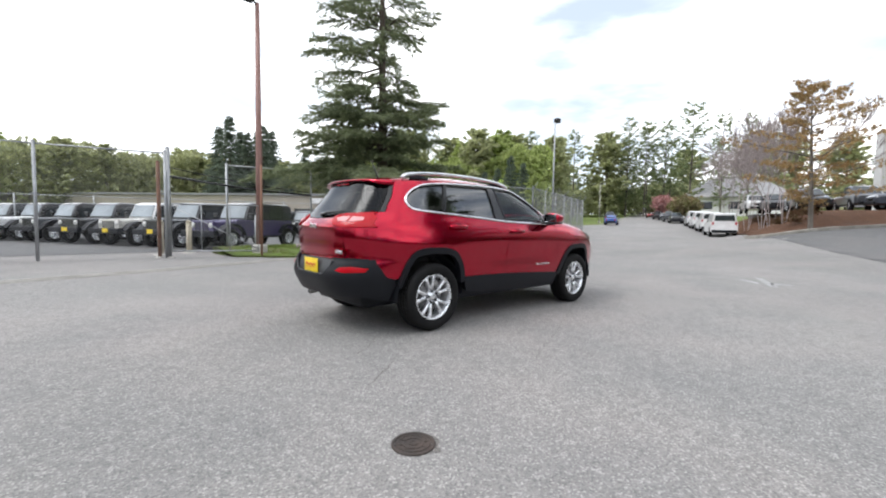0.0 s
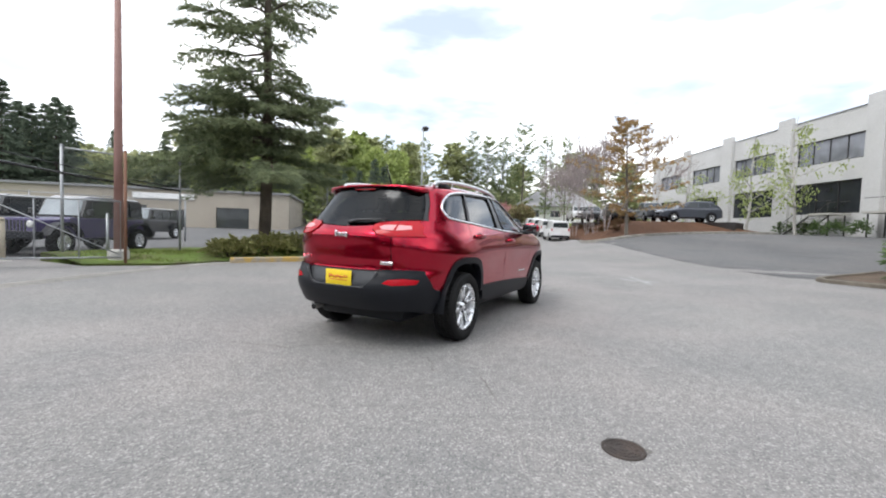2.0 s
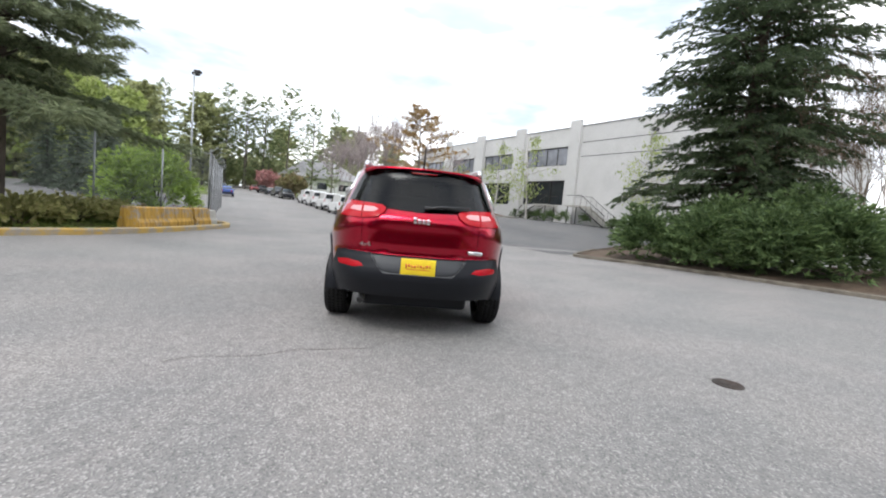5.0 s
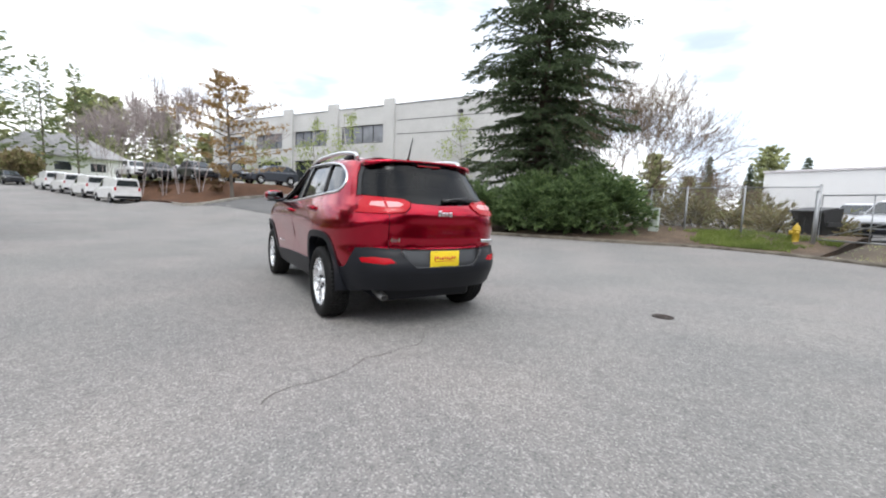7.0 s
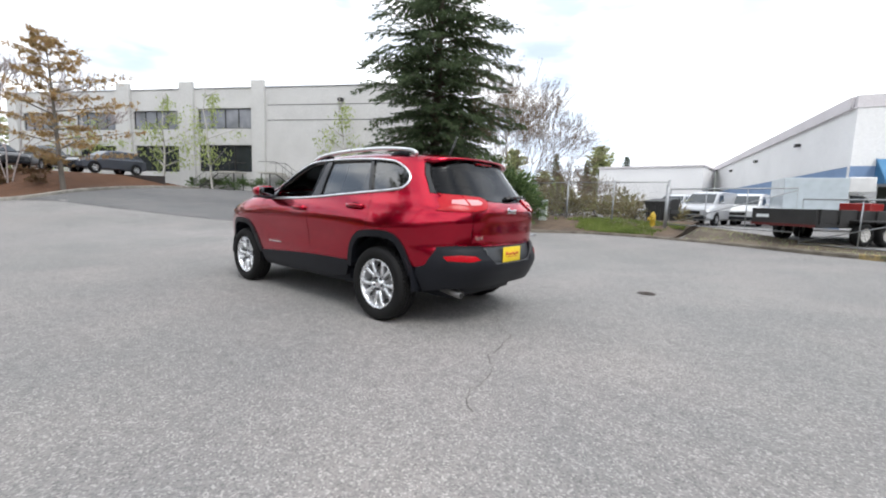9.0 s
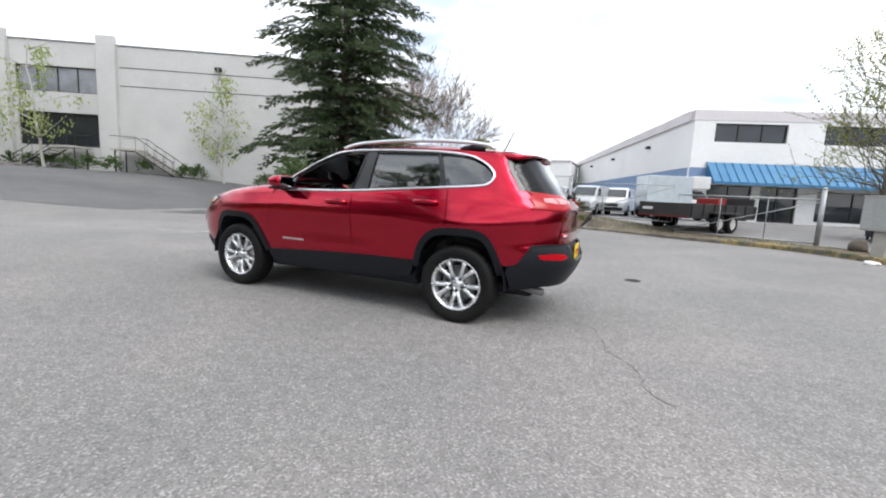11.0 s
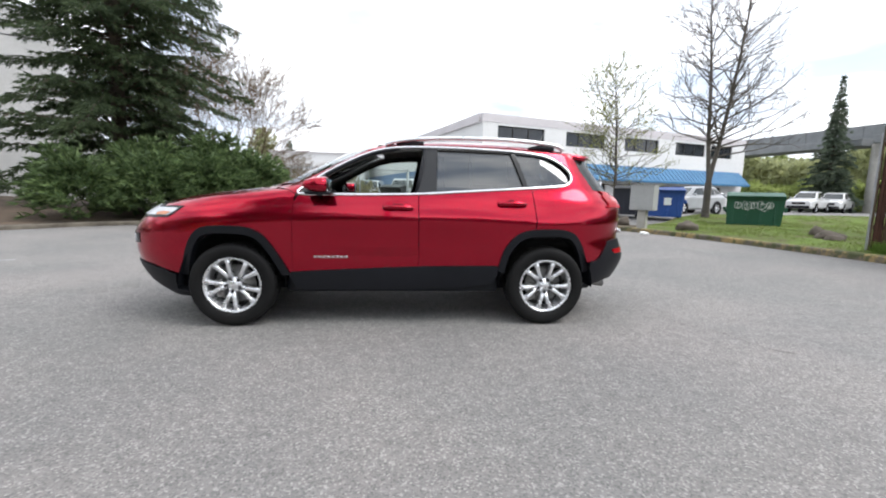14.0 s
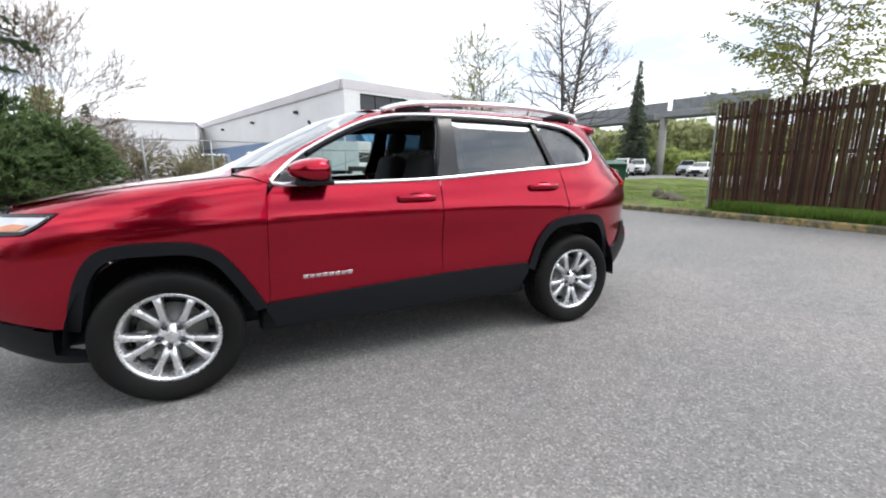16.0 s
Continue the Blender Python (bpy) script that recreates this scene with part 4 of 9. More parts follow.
part("grille_panel", skin(grille, end_map(True), 0.06, proud=-0.003), car_red, car)
for i in range(7):
    y0 = (i - 3) * 0.115
    x0, _, _ = car_end(angle_of("y", y0, 0.95, True), 0.95, True)
    bm = bmesh.new()
    box(bm, (x0 + 0.004, y0, 0.955), (0.02, 0.07, 0.06), 0.006)
    part("grille_slot", bm, gloss_black, car)
low = [("x", 1.83, 0.44), ("x", 1.86, 0.30), ("y", 0.74, 0.24), ("y", 0.4, 0.21)]
lower = end_poly(True, low + [("y", 0.0, 0.21)]) + [(-u, z) for u, z in end_poly(True, low[::-1])] + [(-u, z) for u, z in end_poly(True, [("y", 0.7, 0.51), ("y", 0.4, 0.54)])] + end_poly(True, [("y", 0.0, 0.54), ("y", 0.4, 0.54), ("y", 0.7, 0.51)])
part("front_valance", skin(lower, end_map(True), 0.06, proud=0.010, depth=0.05), clad_black, car)

# tailgate and rear glass
gate_half = [("y", 0.515, 1.062), ("y", 0.515, 0.90), ("y", 0.515, 0.772), ("y", 0.30, 0.765)]
up_half = [("y", 0.515, 1.062), ("y", 0.385, 1.078), ("y", 0.325, 1.122), ("y", 0.312, 1.165)]
gate = end_poly(False, gate_half + [("y", 0.0, 0.762)]) + [(-u, z) for u, z in end_poly(False, gate_half[::-1])] + [(-u, z) for u, z in end_poly(False, up_half[1:] + [("y", 0.2, 1.158)])] + end_poly(False, [("y", 0.0, 1.150)]) + end_poly(False, [("y", 0.2, 1.158)] + up_half[:0:-1])


def gate_map(u, z):
    x, y, z = end_map(False)(u, z)
    crease = 0.020 * math.exp(-((z - 0.86) / 0.05) ** 2) - 0.022 * math.exp(-((z - 0.99) / 0.06) ** 2) * (1 - smooth(0.30, 0.5, abs(y)))
    return x - crease * 0.5, y, z


tailgate = part("tailgate", skin(gate, gate_map, 0.045), car_red, car)
gl_half = [("y", 0.515, 1.212), ("y", 0.655, 1.232), ("y", 0.635, 1.30), ("y", 0.605, 1.40), ("y", 0.572, 1.48), ("y", 0.545, 1.535)]
gl = end_poly(False, [("y", 0.0, 1.157), ("y", 0.2, 1.165), ("y", 0.30, 1.178), ("y", 0.36, 1.198)] + gl_half + [("y", 0.0, 1.548)]) + [(-u, z) for u, z in end_poly(False, gl_half[::-1] + [("y", 0.36, 1.198), ("y", 0.30, 1.178), ("y", 0.2, 1.165)])]
part("rear_glass", skin(gl, end_map(False), 0.06, proud=-0.002, depth=0.006), back_glass, car, "dark tinted rear glass")
for s in (1, -1):
    edge = end_poly(False, [("y", 0.66, 1.226), ("y", 0.688, 1.226), ("y", 0.662, 1.30), ("y", 0.632, 1.40), ("y", 0.597, 1.48), ("y", 0.572, 1.540), ("y", 0.552, 1.535), ("y", 0.578, 1.475), ("y", 0.612, 1.395), ("y", 0.642, 1.295)])
    part("glass_edge", skin(edge, end_map(False, s), 0.05, proud=-0.001, side=s), gloss_black, car)
# spoiler over the rear glass
bm = bmesh.new()
outline = [(-1.54, 0.574), (-1.66, 0.590), (-1.755, 0.575), (-1.835, 0.50), (-1.885, 0.34), (-1.910, 0.0), (-1.885, -0.34), (-1.835, -0.50), (-1.755, -0.575), (-1.66, -0.590), (-1.54, -0.574), (-1.62, -0.3), (-1.64, 0.0), (-1.62, 0.3)]
vs, tris, loops = filled(outline, 0.07)


def spoiler_z(x, y):
    return 1.603 - 0.10 * (abs(x) - 1.54) - 0.038 * abs(y / 0.58) ** 2.6


upper = [bm.verts.new((x, y, spoiler_z(x, y))) for x, y in vs]
under = [bm.verts.new((x, y, spoiler_z(x, y) - 0.016 - 0.014 * smooth(1.94, 1.7, abs(x)) - 0.022 * smooth(0.44, 0.57, abs(y)))) for x, y in vs]
for t in tris:
    bm.faces.new([upper[i] for i in t])
    bm.faces.new([under[i] for i in t[::-1]])
for e in [e for e in bm.edges if e.is_boundary and e.verts[0] in set(upper)]:
    a, b = e.verts
    bm.faces.new((a, b, under[upper.index(b)], under[upper.index(a)]))
bmesh.ops.recalc_face_normals(bm, faces=bm.faces[:])
part("rear_spoiler", bm, car_red, car)
bm = bmesh.new()
box(bm, (-1.893, 0, 1.520), (0.02, 0.24, 0.008), 0.003)
part("brake_lamp", bm, lamp_red, car)
bm = bmesh.new()
under_line = [(-1.66, 0.54), (-1.77, 0.52), (-1.86, 0.36), (-1.90, 0.0), (-1.86, -0.36), (-1.77, -0.52), (-1.66, -0.54)]
vs, tris, loops = filled(under_line, 0.08)
a_ = [bm.verts.new((x, y, spoiler_z(x, y) - 0.024)) for x, y in vs]
b_ = [bm.verts.new((x + 0.015, y * 1.02, spoiler_z(x, y) - 0.115)) for x, y in vs]
for t in tris:
    bm.faces.new([a_[i] for i in t])
    bm.faces.new([b_[i] for i in t[::-1]])
for e in [e for e in bm.edges if e.is_boundary and e.verts[0] in set(a_)]:
    p, q = e.verts
    bm.faces.new((p, q, b_[a_.index(q)], b_[a_.index(p)]))
bmesh.ops.recalc_face_normals(bm, faces=bm.faces[:])
part("spoiler_underside", bm, gloss_black, car)

# rear bumper with the plate recess
top_half = [("x", -1.762, 0.50), ("x", -1.775, 0.571), ("x", -1.83, 0.584), ("x", -1.865, 0.607), ("x", -1.90, 0.660), ("x", -1.945, 0.725), ("y", 0.735, 0.762), ("y", 0.66, 0.773), ("y", 0.53, 0.772), ("y", 0.42, 0.768)]
bot_half = [("x", -1.80, 0.355), ("x", -1.92, 0.375), ("y", 0.66, 0.395), ("y", 0.50, 0.40), ("y", 0.25, 0.40)]
rec_half = [("y", 0.40, 0.750), ("y", 0.36, 0.66), ("y", 0.30, 0.605)]
bump = end_poly(False, top_half) + end_poly(False, rec_half[1:]) + [(-u, z) for u, z in end_poly(False, rec_half[:0:-1])] + [(-u, z) for u, z in end_poly(False, top_half[::-1])] + [(-u, z) for u, z in end_poly(False, bot_half)] + end_poly(False, bot_half[::-1])


def bump_map(u, z):
    x, y, z = end_map(False)(u, z)
    shelf = 0.016 * smooth(0.48, 0.57, z) * (1 - smooth(0.58, 0.70, z))
    k = smooth(0.9, 0.6, abs(y))
    return x - shelf * k, y, z


part("rear_bumper", skin(bump, bump_map, 0.04, proud=0.012, depth=0.05), clad_black, car)
rec = end_poly(False, [("y", 0.43, 0.762)] + rec_half[1:] + [("y", 0.27, 0.58)]) + [(-u, z) for u, z in end_poly(False, ([("y", 0.43, 0.762)] + rec_half[1:] + [("y", 0.27, 0.58)])[::-1])]
recess = part("plate_recess", skin(rec, end_map(False), 0.05, proud=-0.018, depth=0.03), clad_grey, car, "dark grey plate recess")
bm = bmesh.new()
sweep(bm, curved([(-2.19, y, z) for y, z in ((0.41, 0.750), (0.37, 0.66), (0.30, 0.607), (0.15, 0.598), (-0.15, 0.598), (-0.30, 0.607), (-0.37, 0.66), (-0.41, 0.750))], 3), [(-0.010, -0.010), (0.010, -0.010), (0.010, 0.010), (-0.010, 0.010)])
for v in bm.verts:
    v.co.x = v.co.x - 0.085 + 0.09 * (abs(v.co.y) / 0.6) ** 2 - 0.01 * smooth(0.74, 0.62, v.co.z)
bmesh.ops.recalc_face_normals(bm, faces=bm.faces[:])
part("recess_trim", bm, clad_grey, recess)
bm = bmesh.new()
box(bm, (-2.262, 0.0, 0.672), (0.008, 0.305, 0.152), 0.003)
plate = part("licence_plate", bm, plate_yellow, car, "yellow dealer plate with red marks")
bm = bmesh.new()
for i in range(9):
    box(bm, (-2.2675, 0.105 - i * 0.026, 0.683 + 0.006 * math.sin(i * 1.9)), (0.003, 0.012 + 0.006 * (i % 2), 0.024 + 0.016 * (i == 0)))
box(bm, (-2.2675, 0.0, 0.655), (0.003, 0.21, 0.005))
part("plate_marks", bm, mark_red, plate)
bm = bmesh.new()
box(bm, (-2.2675, 0.03, 0.604), (0.003, 0.20, 0.008))
part("plate_foot_marks", bm, gloss_black, plate)
# marks on the tailgate: a plain maker's mark, the drive mark and a trim badge
bm = bmesh.new()
for i, (dy, h) in enumerate(((0.057, 0.055), (0.019, 0.036), (-0.020, 0.036), (-0.058, 0.046))):
    box(bm, (-2.240, dy, 1.082 - (0.055 - h) * (0.3 if i != 3 else 0.9)), (0.010, 0.030, h), 0.004)
part("maker_mark", bm, chrome, tailgate, "plain chrome maker's mark")
bm = bmesh.new()
box(bm, (-2.212, -0.50, 0.832), (0.008, 0.13, 0.030), 0.006)
part("trim_badge", bm, chrome, tailgate, "plain chrome trim badge")
text = bpy.data.curves.new("drive_mark", "FONT")
text.body, text.size, text.extrude, text.align_x, text.align_y = "4x4", 0.062, 0.004, "CENTER", "CENTER"
mark = new("drive_mark", text)
mark.data.materials.append(chrome)
mark.parent = tailgate
mark.matrix_local = Matrix.Translation((-2.208, 0.475, 0.842)) @ Matrix(((0, 0, -1, 0), (-1, 0, 0, 0), (0, 1, 0, 0), (0, 0, 0, 1))) @ pose(0, 0, 0, 0, -12, 0)
mark["label"] = "chrome 4x4 mark"
# wiper, antenna, exhaust, tow cover
bm = bmesh.new()
wip = [(-2.155, -0.02, 1.192), (-2.150, -0.14, 1.213), (-2.125, -0.30, 1.222), (-2.105, -0.42, 1.228)]
tube(bm, wip, [0.020, 0.016, 0.010, 0.008], 6)
box(bm, (-2.135, -0.22, 1.208), (0.012, 0.40, 0.016), 0.003, None)
part("rear_wiper", bm, gloss_black, car)
bm = bmesh.new()
tube(bm, [(-1.44, 0, 1.58), (-1.46, 0, 1.64), (-1.55, 0, 1.83)], [0.022, 0.010, 0.005], 8)
part("antenna", bm, gloss_black, car)
bm = bmesh.new()
tube(bm, [(-1.8, 0.49, 0.35), (-1.95, 0.50, 0.330), (-2.06, 0.50, 0.315)], 0.036, 16)
part("exhaust_tip", bm, iron, car, "grey steel exhaust tip")
bm = bmesh.new()
cap(bm, 0.030, 0.0, pose(-2.0625, 0.50, 0.315, 0, -90, 0), 16)
part("exhaust_bore", bm, gloss_black, car)

# underbody, floor and cabin
bm = bmesh.new()
box(bm, (0, 0, 0.34), (3.9, 1.0, 0.18), 0.04)
box(bm, (0.0, 0, 0.36), (1.85, 1.62, 0.14), 0.03)
box(bm, (-1.95, 0, 0.46), (0.24, 0.90, 0.14), 0.04)
box(bm, (2.0, 0, 0.5), (0.24, 1.0, 0.4), 0.04)
part("underbody", bm, clad_black, car)
for ax, ay, al in ((1.35, 0.0, 1.5), (-1.35, 0.0, 1.5)):
    bm = bmesh.new()
    box(bm, (ax, ay, 0.36), (0.09, al, 0.09), 0.02)
    part("axle", bm, clad_black, car)
bm = bmesh.new()
box(bm, (-1.72, -0.1, 0.36), (0.3, 0.75, 0.18), 0.05)
part("silencer", bm, iron, car)
bm = bmesh.new()
for s in (1, -1):
    box(bm, (-0.05, s * 0.80, 0.80), (1.75, 0.09, 0.62), 0.02)
    box(bm, (-1.32, s * 0.66, 0.94), (0.75, 0.10, 0.36), 0.02)
box(bm, (0.0, 0, 0.46), (2.0, 1.5, 0.06))
box(bm, (-1.6, 0, 0.72), (0.75, 1.3, 0.06))
part("cabin_lining", bm, cloth_dark, car)
bm = bmesh.new()
vs, tris, loops = filled([(0.15, 0.52), (-1.65, 0.52), (-1.65, -0.52), (0.15, -0.52)], 0.15)
top_v = [bm.verts.new((x, y, car_top(x, y) - 0.045)) for x, y in vs]
for t in tris:
    bm.faces.new([top_v[i] for i in t])
part("headliner", bm, trim_beige, car)
bm = bmesh.new()
box(bm, (0.78, 0, 0.98), (0.42, 1.42, 0.26), 0.06)
box(bm, (0.62, -0.38 + 0.76, 1.12), (0.22, 0.38, 0.07), 0.03)
box(bm, (0.30, 0, 0.72), (0.8, 0.26, 0.30), 0.04)
box(bm, (0.66, 0, 1.10), (0.05, 0.26, 0.16), 0.02)
part("dashboard", bm, cloth_dark, car)
bm = bmesh.new()
wheel_m = pose(0.42, 0.37, 1.04, 0, -65, 0)
tube(bm, [wheel_m @ Vector((0.185 * math.cos(a), 0.185 * math.sin(a), 0)) for a in np.linspace(0, 2 * math.pi, 24, endpoint=False)], 0.015, 8, True)
box(bm, (0, 0, 0), (0.13, 0.36, 0.03), 0.01, wheel_m)
box(bm, (-0.09, 0, 0), (0.18, 0.05, 0.025), 0.008, wheel_m)
part("steering_wheel", bm, gloss_black, car)


def seat(x, y, width):
    bm = bmesh.new()
    box(bm, (x + 0.02, y, 0.70), (0.52, width, 0.18), 0.05)
    box(bm, (0, 0, 0.30), (0.14, width * 0.96, 0.64), 0.05, pose(x - 0.22, y, 0.72, 0, -16, 0))
    n = 1 if width < 0.8 else 3
    for i in range(n):
        hy = y + (i - (n - 1) / 2) * 0.42
        box(bm, (0, 0, 0.74), (0.09, 0.26, 0.17), 0.035, pose(x - 0.22, hy, 0.72, 0, -16, 0))
        for d in (-0.06, 0.06):
            tube(bm, [pose(x - 0.22, hy + d, 0.72, 0, -16, 0) @ Vector((0, 0, 0.58)), pose(x - 0.22, hy + d, 0.72, 0, -16, 0) @ Vector((0, 0, 0.70))], 0.007, 6)
    return bm


part("seat", seat(0.08, 0.37, 0.50), cloth_dark, car)
part("seat", seat(0.08, -0.37, 0.50), cloth_dark, car)
part("rear_bench", seat(-0.88, 0, 1.30), cloth_dark, car)
bm = bmesh.new()
box(bm, (0.42, 0.0, 1.50), (0.03, 0.22, 0.07), 0.02)
tube(bm, [(0.44, 0, 1.50), (0.47, 0, 1.56)], 0.01, 6)
part("inner_mirror", bm, gloss_black, car)
# price sheet inside the rear window
bm = bmesh.new()
f = side_map(1)
for x0, x1, z0, z1 in ((-0.42, -0.64, 1.22, 1.51), (-0.665, -0.98, 1.25, 1.51)):
    v = [bm.verts.new(Vector(f(x, z)) - Vector((0, 0.034, 0))) for x, z in ((x0, z0), (x1, z0), (x1, z1), (x0, z1))]
    bm.faces.new(v)
sheet = part("price_sheet", bm, paper_white, car, "white printed price sheets behind glass", False)


# wheels: tyre, rim, spokes, disc, nuts
def make_wheel(parent, x, s, turn):
    hub = new("wheel")
    hub.parent = parent
    hub.empty_display_size = 0.1
    hub.matrix_local = pose(x, s * 0.790, 0.351, -90 * s, 0, 0) @ pose(0, 0, 0, 0, 0, turn)
    if make_wheel.meshes:
        for name, me, label in make_wheel.meshes:
            ob = new(name, me)
            ob.parent = hub
            if label:
                ob["label"] = label
        return
    def keep(name, bm, mat, label=""):
        if name != "tyre":
            bmesh.ops.transform(bm, matrix=Matrix.Diagonal((1.05, 1.05, 1, 1)), verts=bm.verts[:])
        ob = part(name, bm, mat, hub, label)
        make_wheel.meshes.append((name, ob.data, label))
    bm = bmesh.new()
    lathe(bm, [(0.233, -0.085), (0.246, -0.105), (0.300, -0.114), (0.333, -0.105), (0.346, -0.085), (0.3495, -0.03), (0.3495, 0.03), (0.346, 0.085), (0.333, 0.105), (0.315, 0.113), (0.300, 0.1145), (0.285, 0.1135), (0.246, 0.107), (0.235, 0.092)], None, 56)
    for k in range(56):
        a = 2 * math.pi * k / 56
        for h, w in ((-0.062, 0.024), (-0.022, 0.03), (0.022, 0.03), (0.062, 0.024)):
            box(bm, (0.3485, 0, h), (0.005, 0.030, w), 0, pose(0, 0, 0, 0, 0, math.degrees(a) + (3 if h > 0 else 0)))
    keep("tyre", bm, rubber, "black tyre")
    bm = bmesh.new()
    lathe(bm, [(0.195, -0.08), (0.205, 0.05), (0.212, 0.075), (0.2225, 0.082), (0.2275, 0.092), (0.224, 0.098), (0.214, 0.098), (0.207, 0.085), (0.198, 0.06), (0.188, -0.08)], None, 56)
    keep("rim", bm, alloy, "silver alloy rim")
    for i in range(5):
        for d in (-1, 1):
            a0, a1 = 2 * math.pi * i / 5 + d * 0.09, 2 * math.pi * i / 5 + d * 0.262
            root, tip = (Vector((r * math.cos(a), r * math.sin(a), 0)) for r, a in ((0.062, a0), (0.213, a1)))
            q = (tip - root).normalized().cross(Vector((0, 0, -1)))
            bm = bmesh.new()
            rs = []
            for t in (0.0, 0.35, 0.7, 1.0):
                c = root + (tip - root) * t
                w, h = 0.0128 + 0.006 * abs(2 * t - 0.9) ** 2, 0.066 + 0.018 * t
                rs.append([bm.verts.new(c + q * u + Vector((0, 0, v))) for u, v in ((-w * 1.35, h - 0.035), (-w * 1.1, h - 0.005), (-w * 0.75, h + 0.004), (w * 0.75, h + 0.004), (w * 1.1, h - 0.005), (w * 1.35, h - 0.035))])
            for p, q in zip(rs, rs[1:]):
                for j in range(6):
                    bm.faces.new((p[j], p[(j + 1) % 6], q[(j + 1) % 6], q[j]))
            bm.faces.new(rs[0][::-1])
            bm.faces.new(rs[-1])
            bmesh.ops.recalc_face_normals(bm, faces=bm.faces[:])
            keep("spoke", bm, alloy)
    bm = bmesh.new()
    lathe(bm, [(0.064, 0.02), (0.064, 0.046), (0.056, 0.058), (0.036, 0.064), (0.033, 0.078), (0.028, 0.081), (0.001, 0.082)], None, 30)
    keep("hub_cap", bm, alloy)
    for i in range(5):
        a = 2 * math.pi * i / 5
        bm = bmesh.new()
        lathe(bm, [(0.012, 0.055), (0.012, 0.080), (0.008, 0.084), (0.001, 0.085)], Matrix.Translation((0.055 * math.cos(a), 0.055 * math.sin(a), 0)), 8)
        keep("wheel_nut", bm, nut_dark)
    bm = bmesh.new()
    lathe(bm, [(0.06, -0.01), (0.155, -0.01), (0.155, 0.01), (0.07, 0.012), (0.06, 0.04)], None, 36)
    keep("brake_disc", bm, iron, "dark cast brake disc")
    bm = bmesh.new()
    lathe(bm, [(0.001, -0.03), (0.19, -0.03)], None, 30)
    keep("back_plate", bm, gloss_black)
    bm = bmesh.new()
    box(bm, (0.125, 0.02, 0.012), (0.07, 0.15, 0.05), 0.015)
    keep("caliper", bm, iron)


make_wheel.meshes = []
for wx, ws_, wt in ((1.345, 1, 8), (-1.34, 1, 20), (1.335, -1, 15), (-1.335, -1, 30)):
    make_wheel(car, wx, ws_, wt)
# the body sits a little low on its springs
for ob in list(car.children):
    if not ob.name.startswith("wheel") or ob.name.startswith("wheel_housing"):
        ob.location.z -= 0.012

# ---- buildings ----
tilt_up = speckled("pale painted concrete panels", (0.485, 0.48, 0.468), (0.565, 0.56, 0.548), 1.6, 30, 0.85, 0.08)
white_wall = speckled("white painted wall", (0.76, 0.755, 0.75), (0.83, 0.825, 0.82), 1.2, 30, 0.8, 0.06)
lilac_wall = speckled("pale lilac painted wall", (0.62, 0.585, 0.60), (0.69, 0.65, 0.665), 1.2, 30, 0.8, 0.06)
blue_wall = speckled("slate blue painted wall", (0.17, 0.26, 0.42), (0.21, 0.31, 0.48), 1.4, 30, 0.8, 0.06)
tan_wall = speckled("tan block wall", (0.34, 0.30, 0.25), (0.42, 0.375, 0.31), 1.2, 20, 0.9, 0.1)
awning_blue = speckled("blue standing seam metal", (0.038, 0.155, 0.31), (0.058, 0.205, 0.37), 3, 60, 0.4, 0.03, 0.2)
roof_grey = speckled("grey roofing", (0.20, 0.20, 0.205), (0.27, 0.27, 0.275), 2, 30, 0.8, 0.1)
frame_dark = plain("dark bronze window frame", (0.035, 0.033, 0.032), 0.45, 0.3)
joint_backing_dark = plain("dark panel joint and window backing", (0.10, 0.10, 0.10), 0.9)


def make_window_glass(name, c):
    m = Nodes(name, 0.06, 0.0, 0.6)
    m.color(m.ramp(m.noise(0.8, 3.0), (0.35, tuple(v * 0.6 for v in c)), (0.65, c)))
    return m.mat


office_glass = make_window_glass("dark office glass", (0.030, 0.034, 0.040))
blind_glass = make_window_glass("office glass with blinds behind", (0.24, 0.25, 0.28))


def plan_frame(x, y, degrees):
    """Local axes of a facade: x along it, y into the building, z up."""
    return pose(x, y, 0, 0, 0, degrees)


def wall_with_openings(owner, material, x0, x1, z0, z1, openings, thick, m, y0=0.0):
    """A wall of panels from x0 to x1 with openings (a, b, low, high) through it; openings do not overlap in x unless stacked."""
    cuts = sorted({x0, x1, *(v for o in openings for v in o[:2])})
    for a, b in zip(cuts, cuts[1:]):
        here = sorted((o[2], o[3]) for o in openings if o[0] < (a + b) / 2 < o[1])
        z = z0
        for lo, hi in here + [(z1, z1)]:
            if lo > z + 1e-4:
                bm = bmesh.new()
                box(bm, ((a + b) / 2, y0 + thick / 2, (z + lo) / 2), (b - a, thick, lo - z), 0, m)
                bmesh.ops.recalc_face_normals(bm, faces=bm.faces[:])
                part("wall_panel", bm, material, owner, "", False)
            z = hi


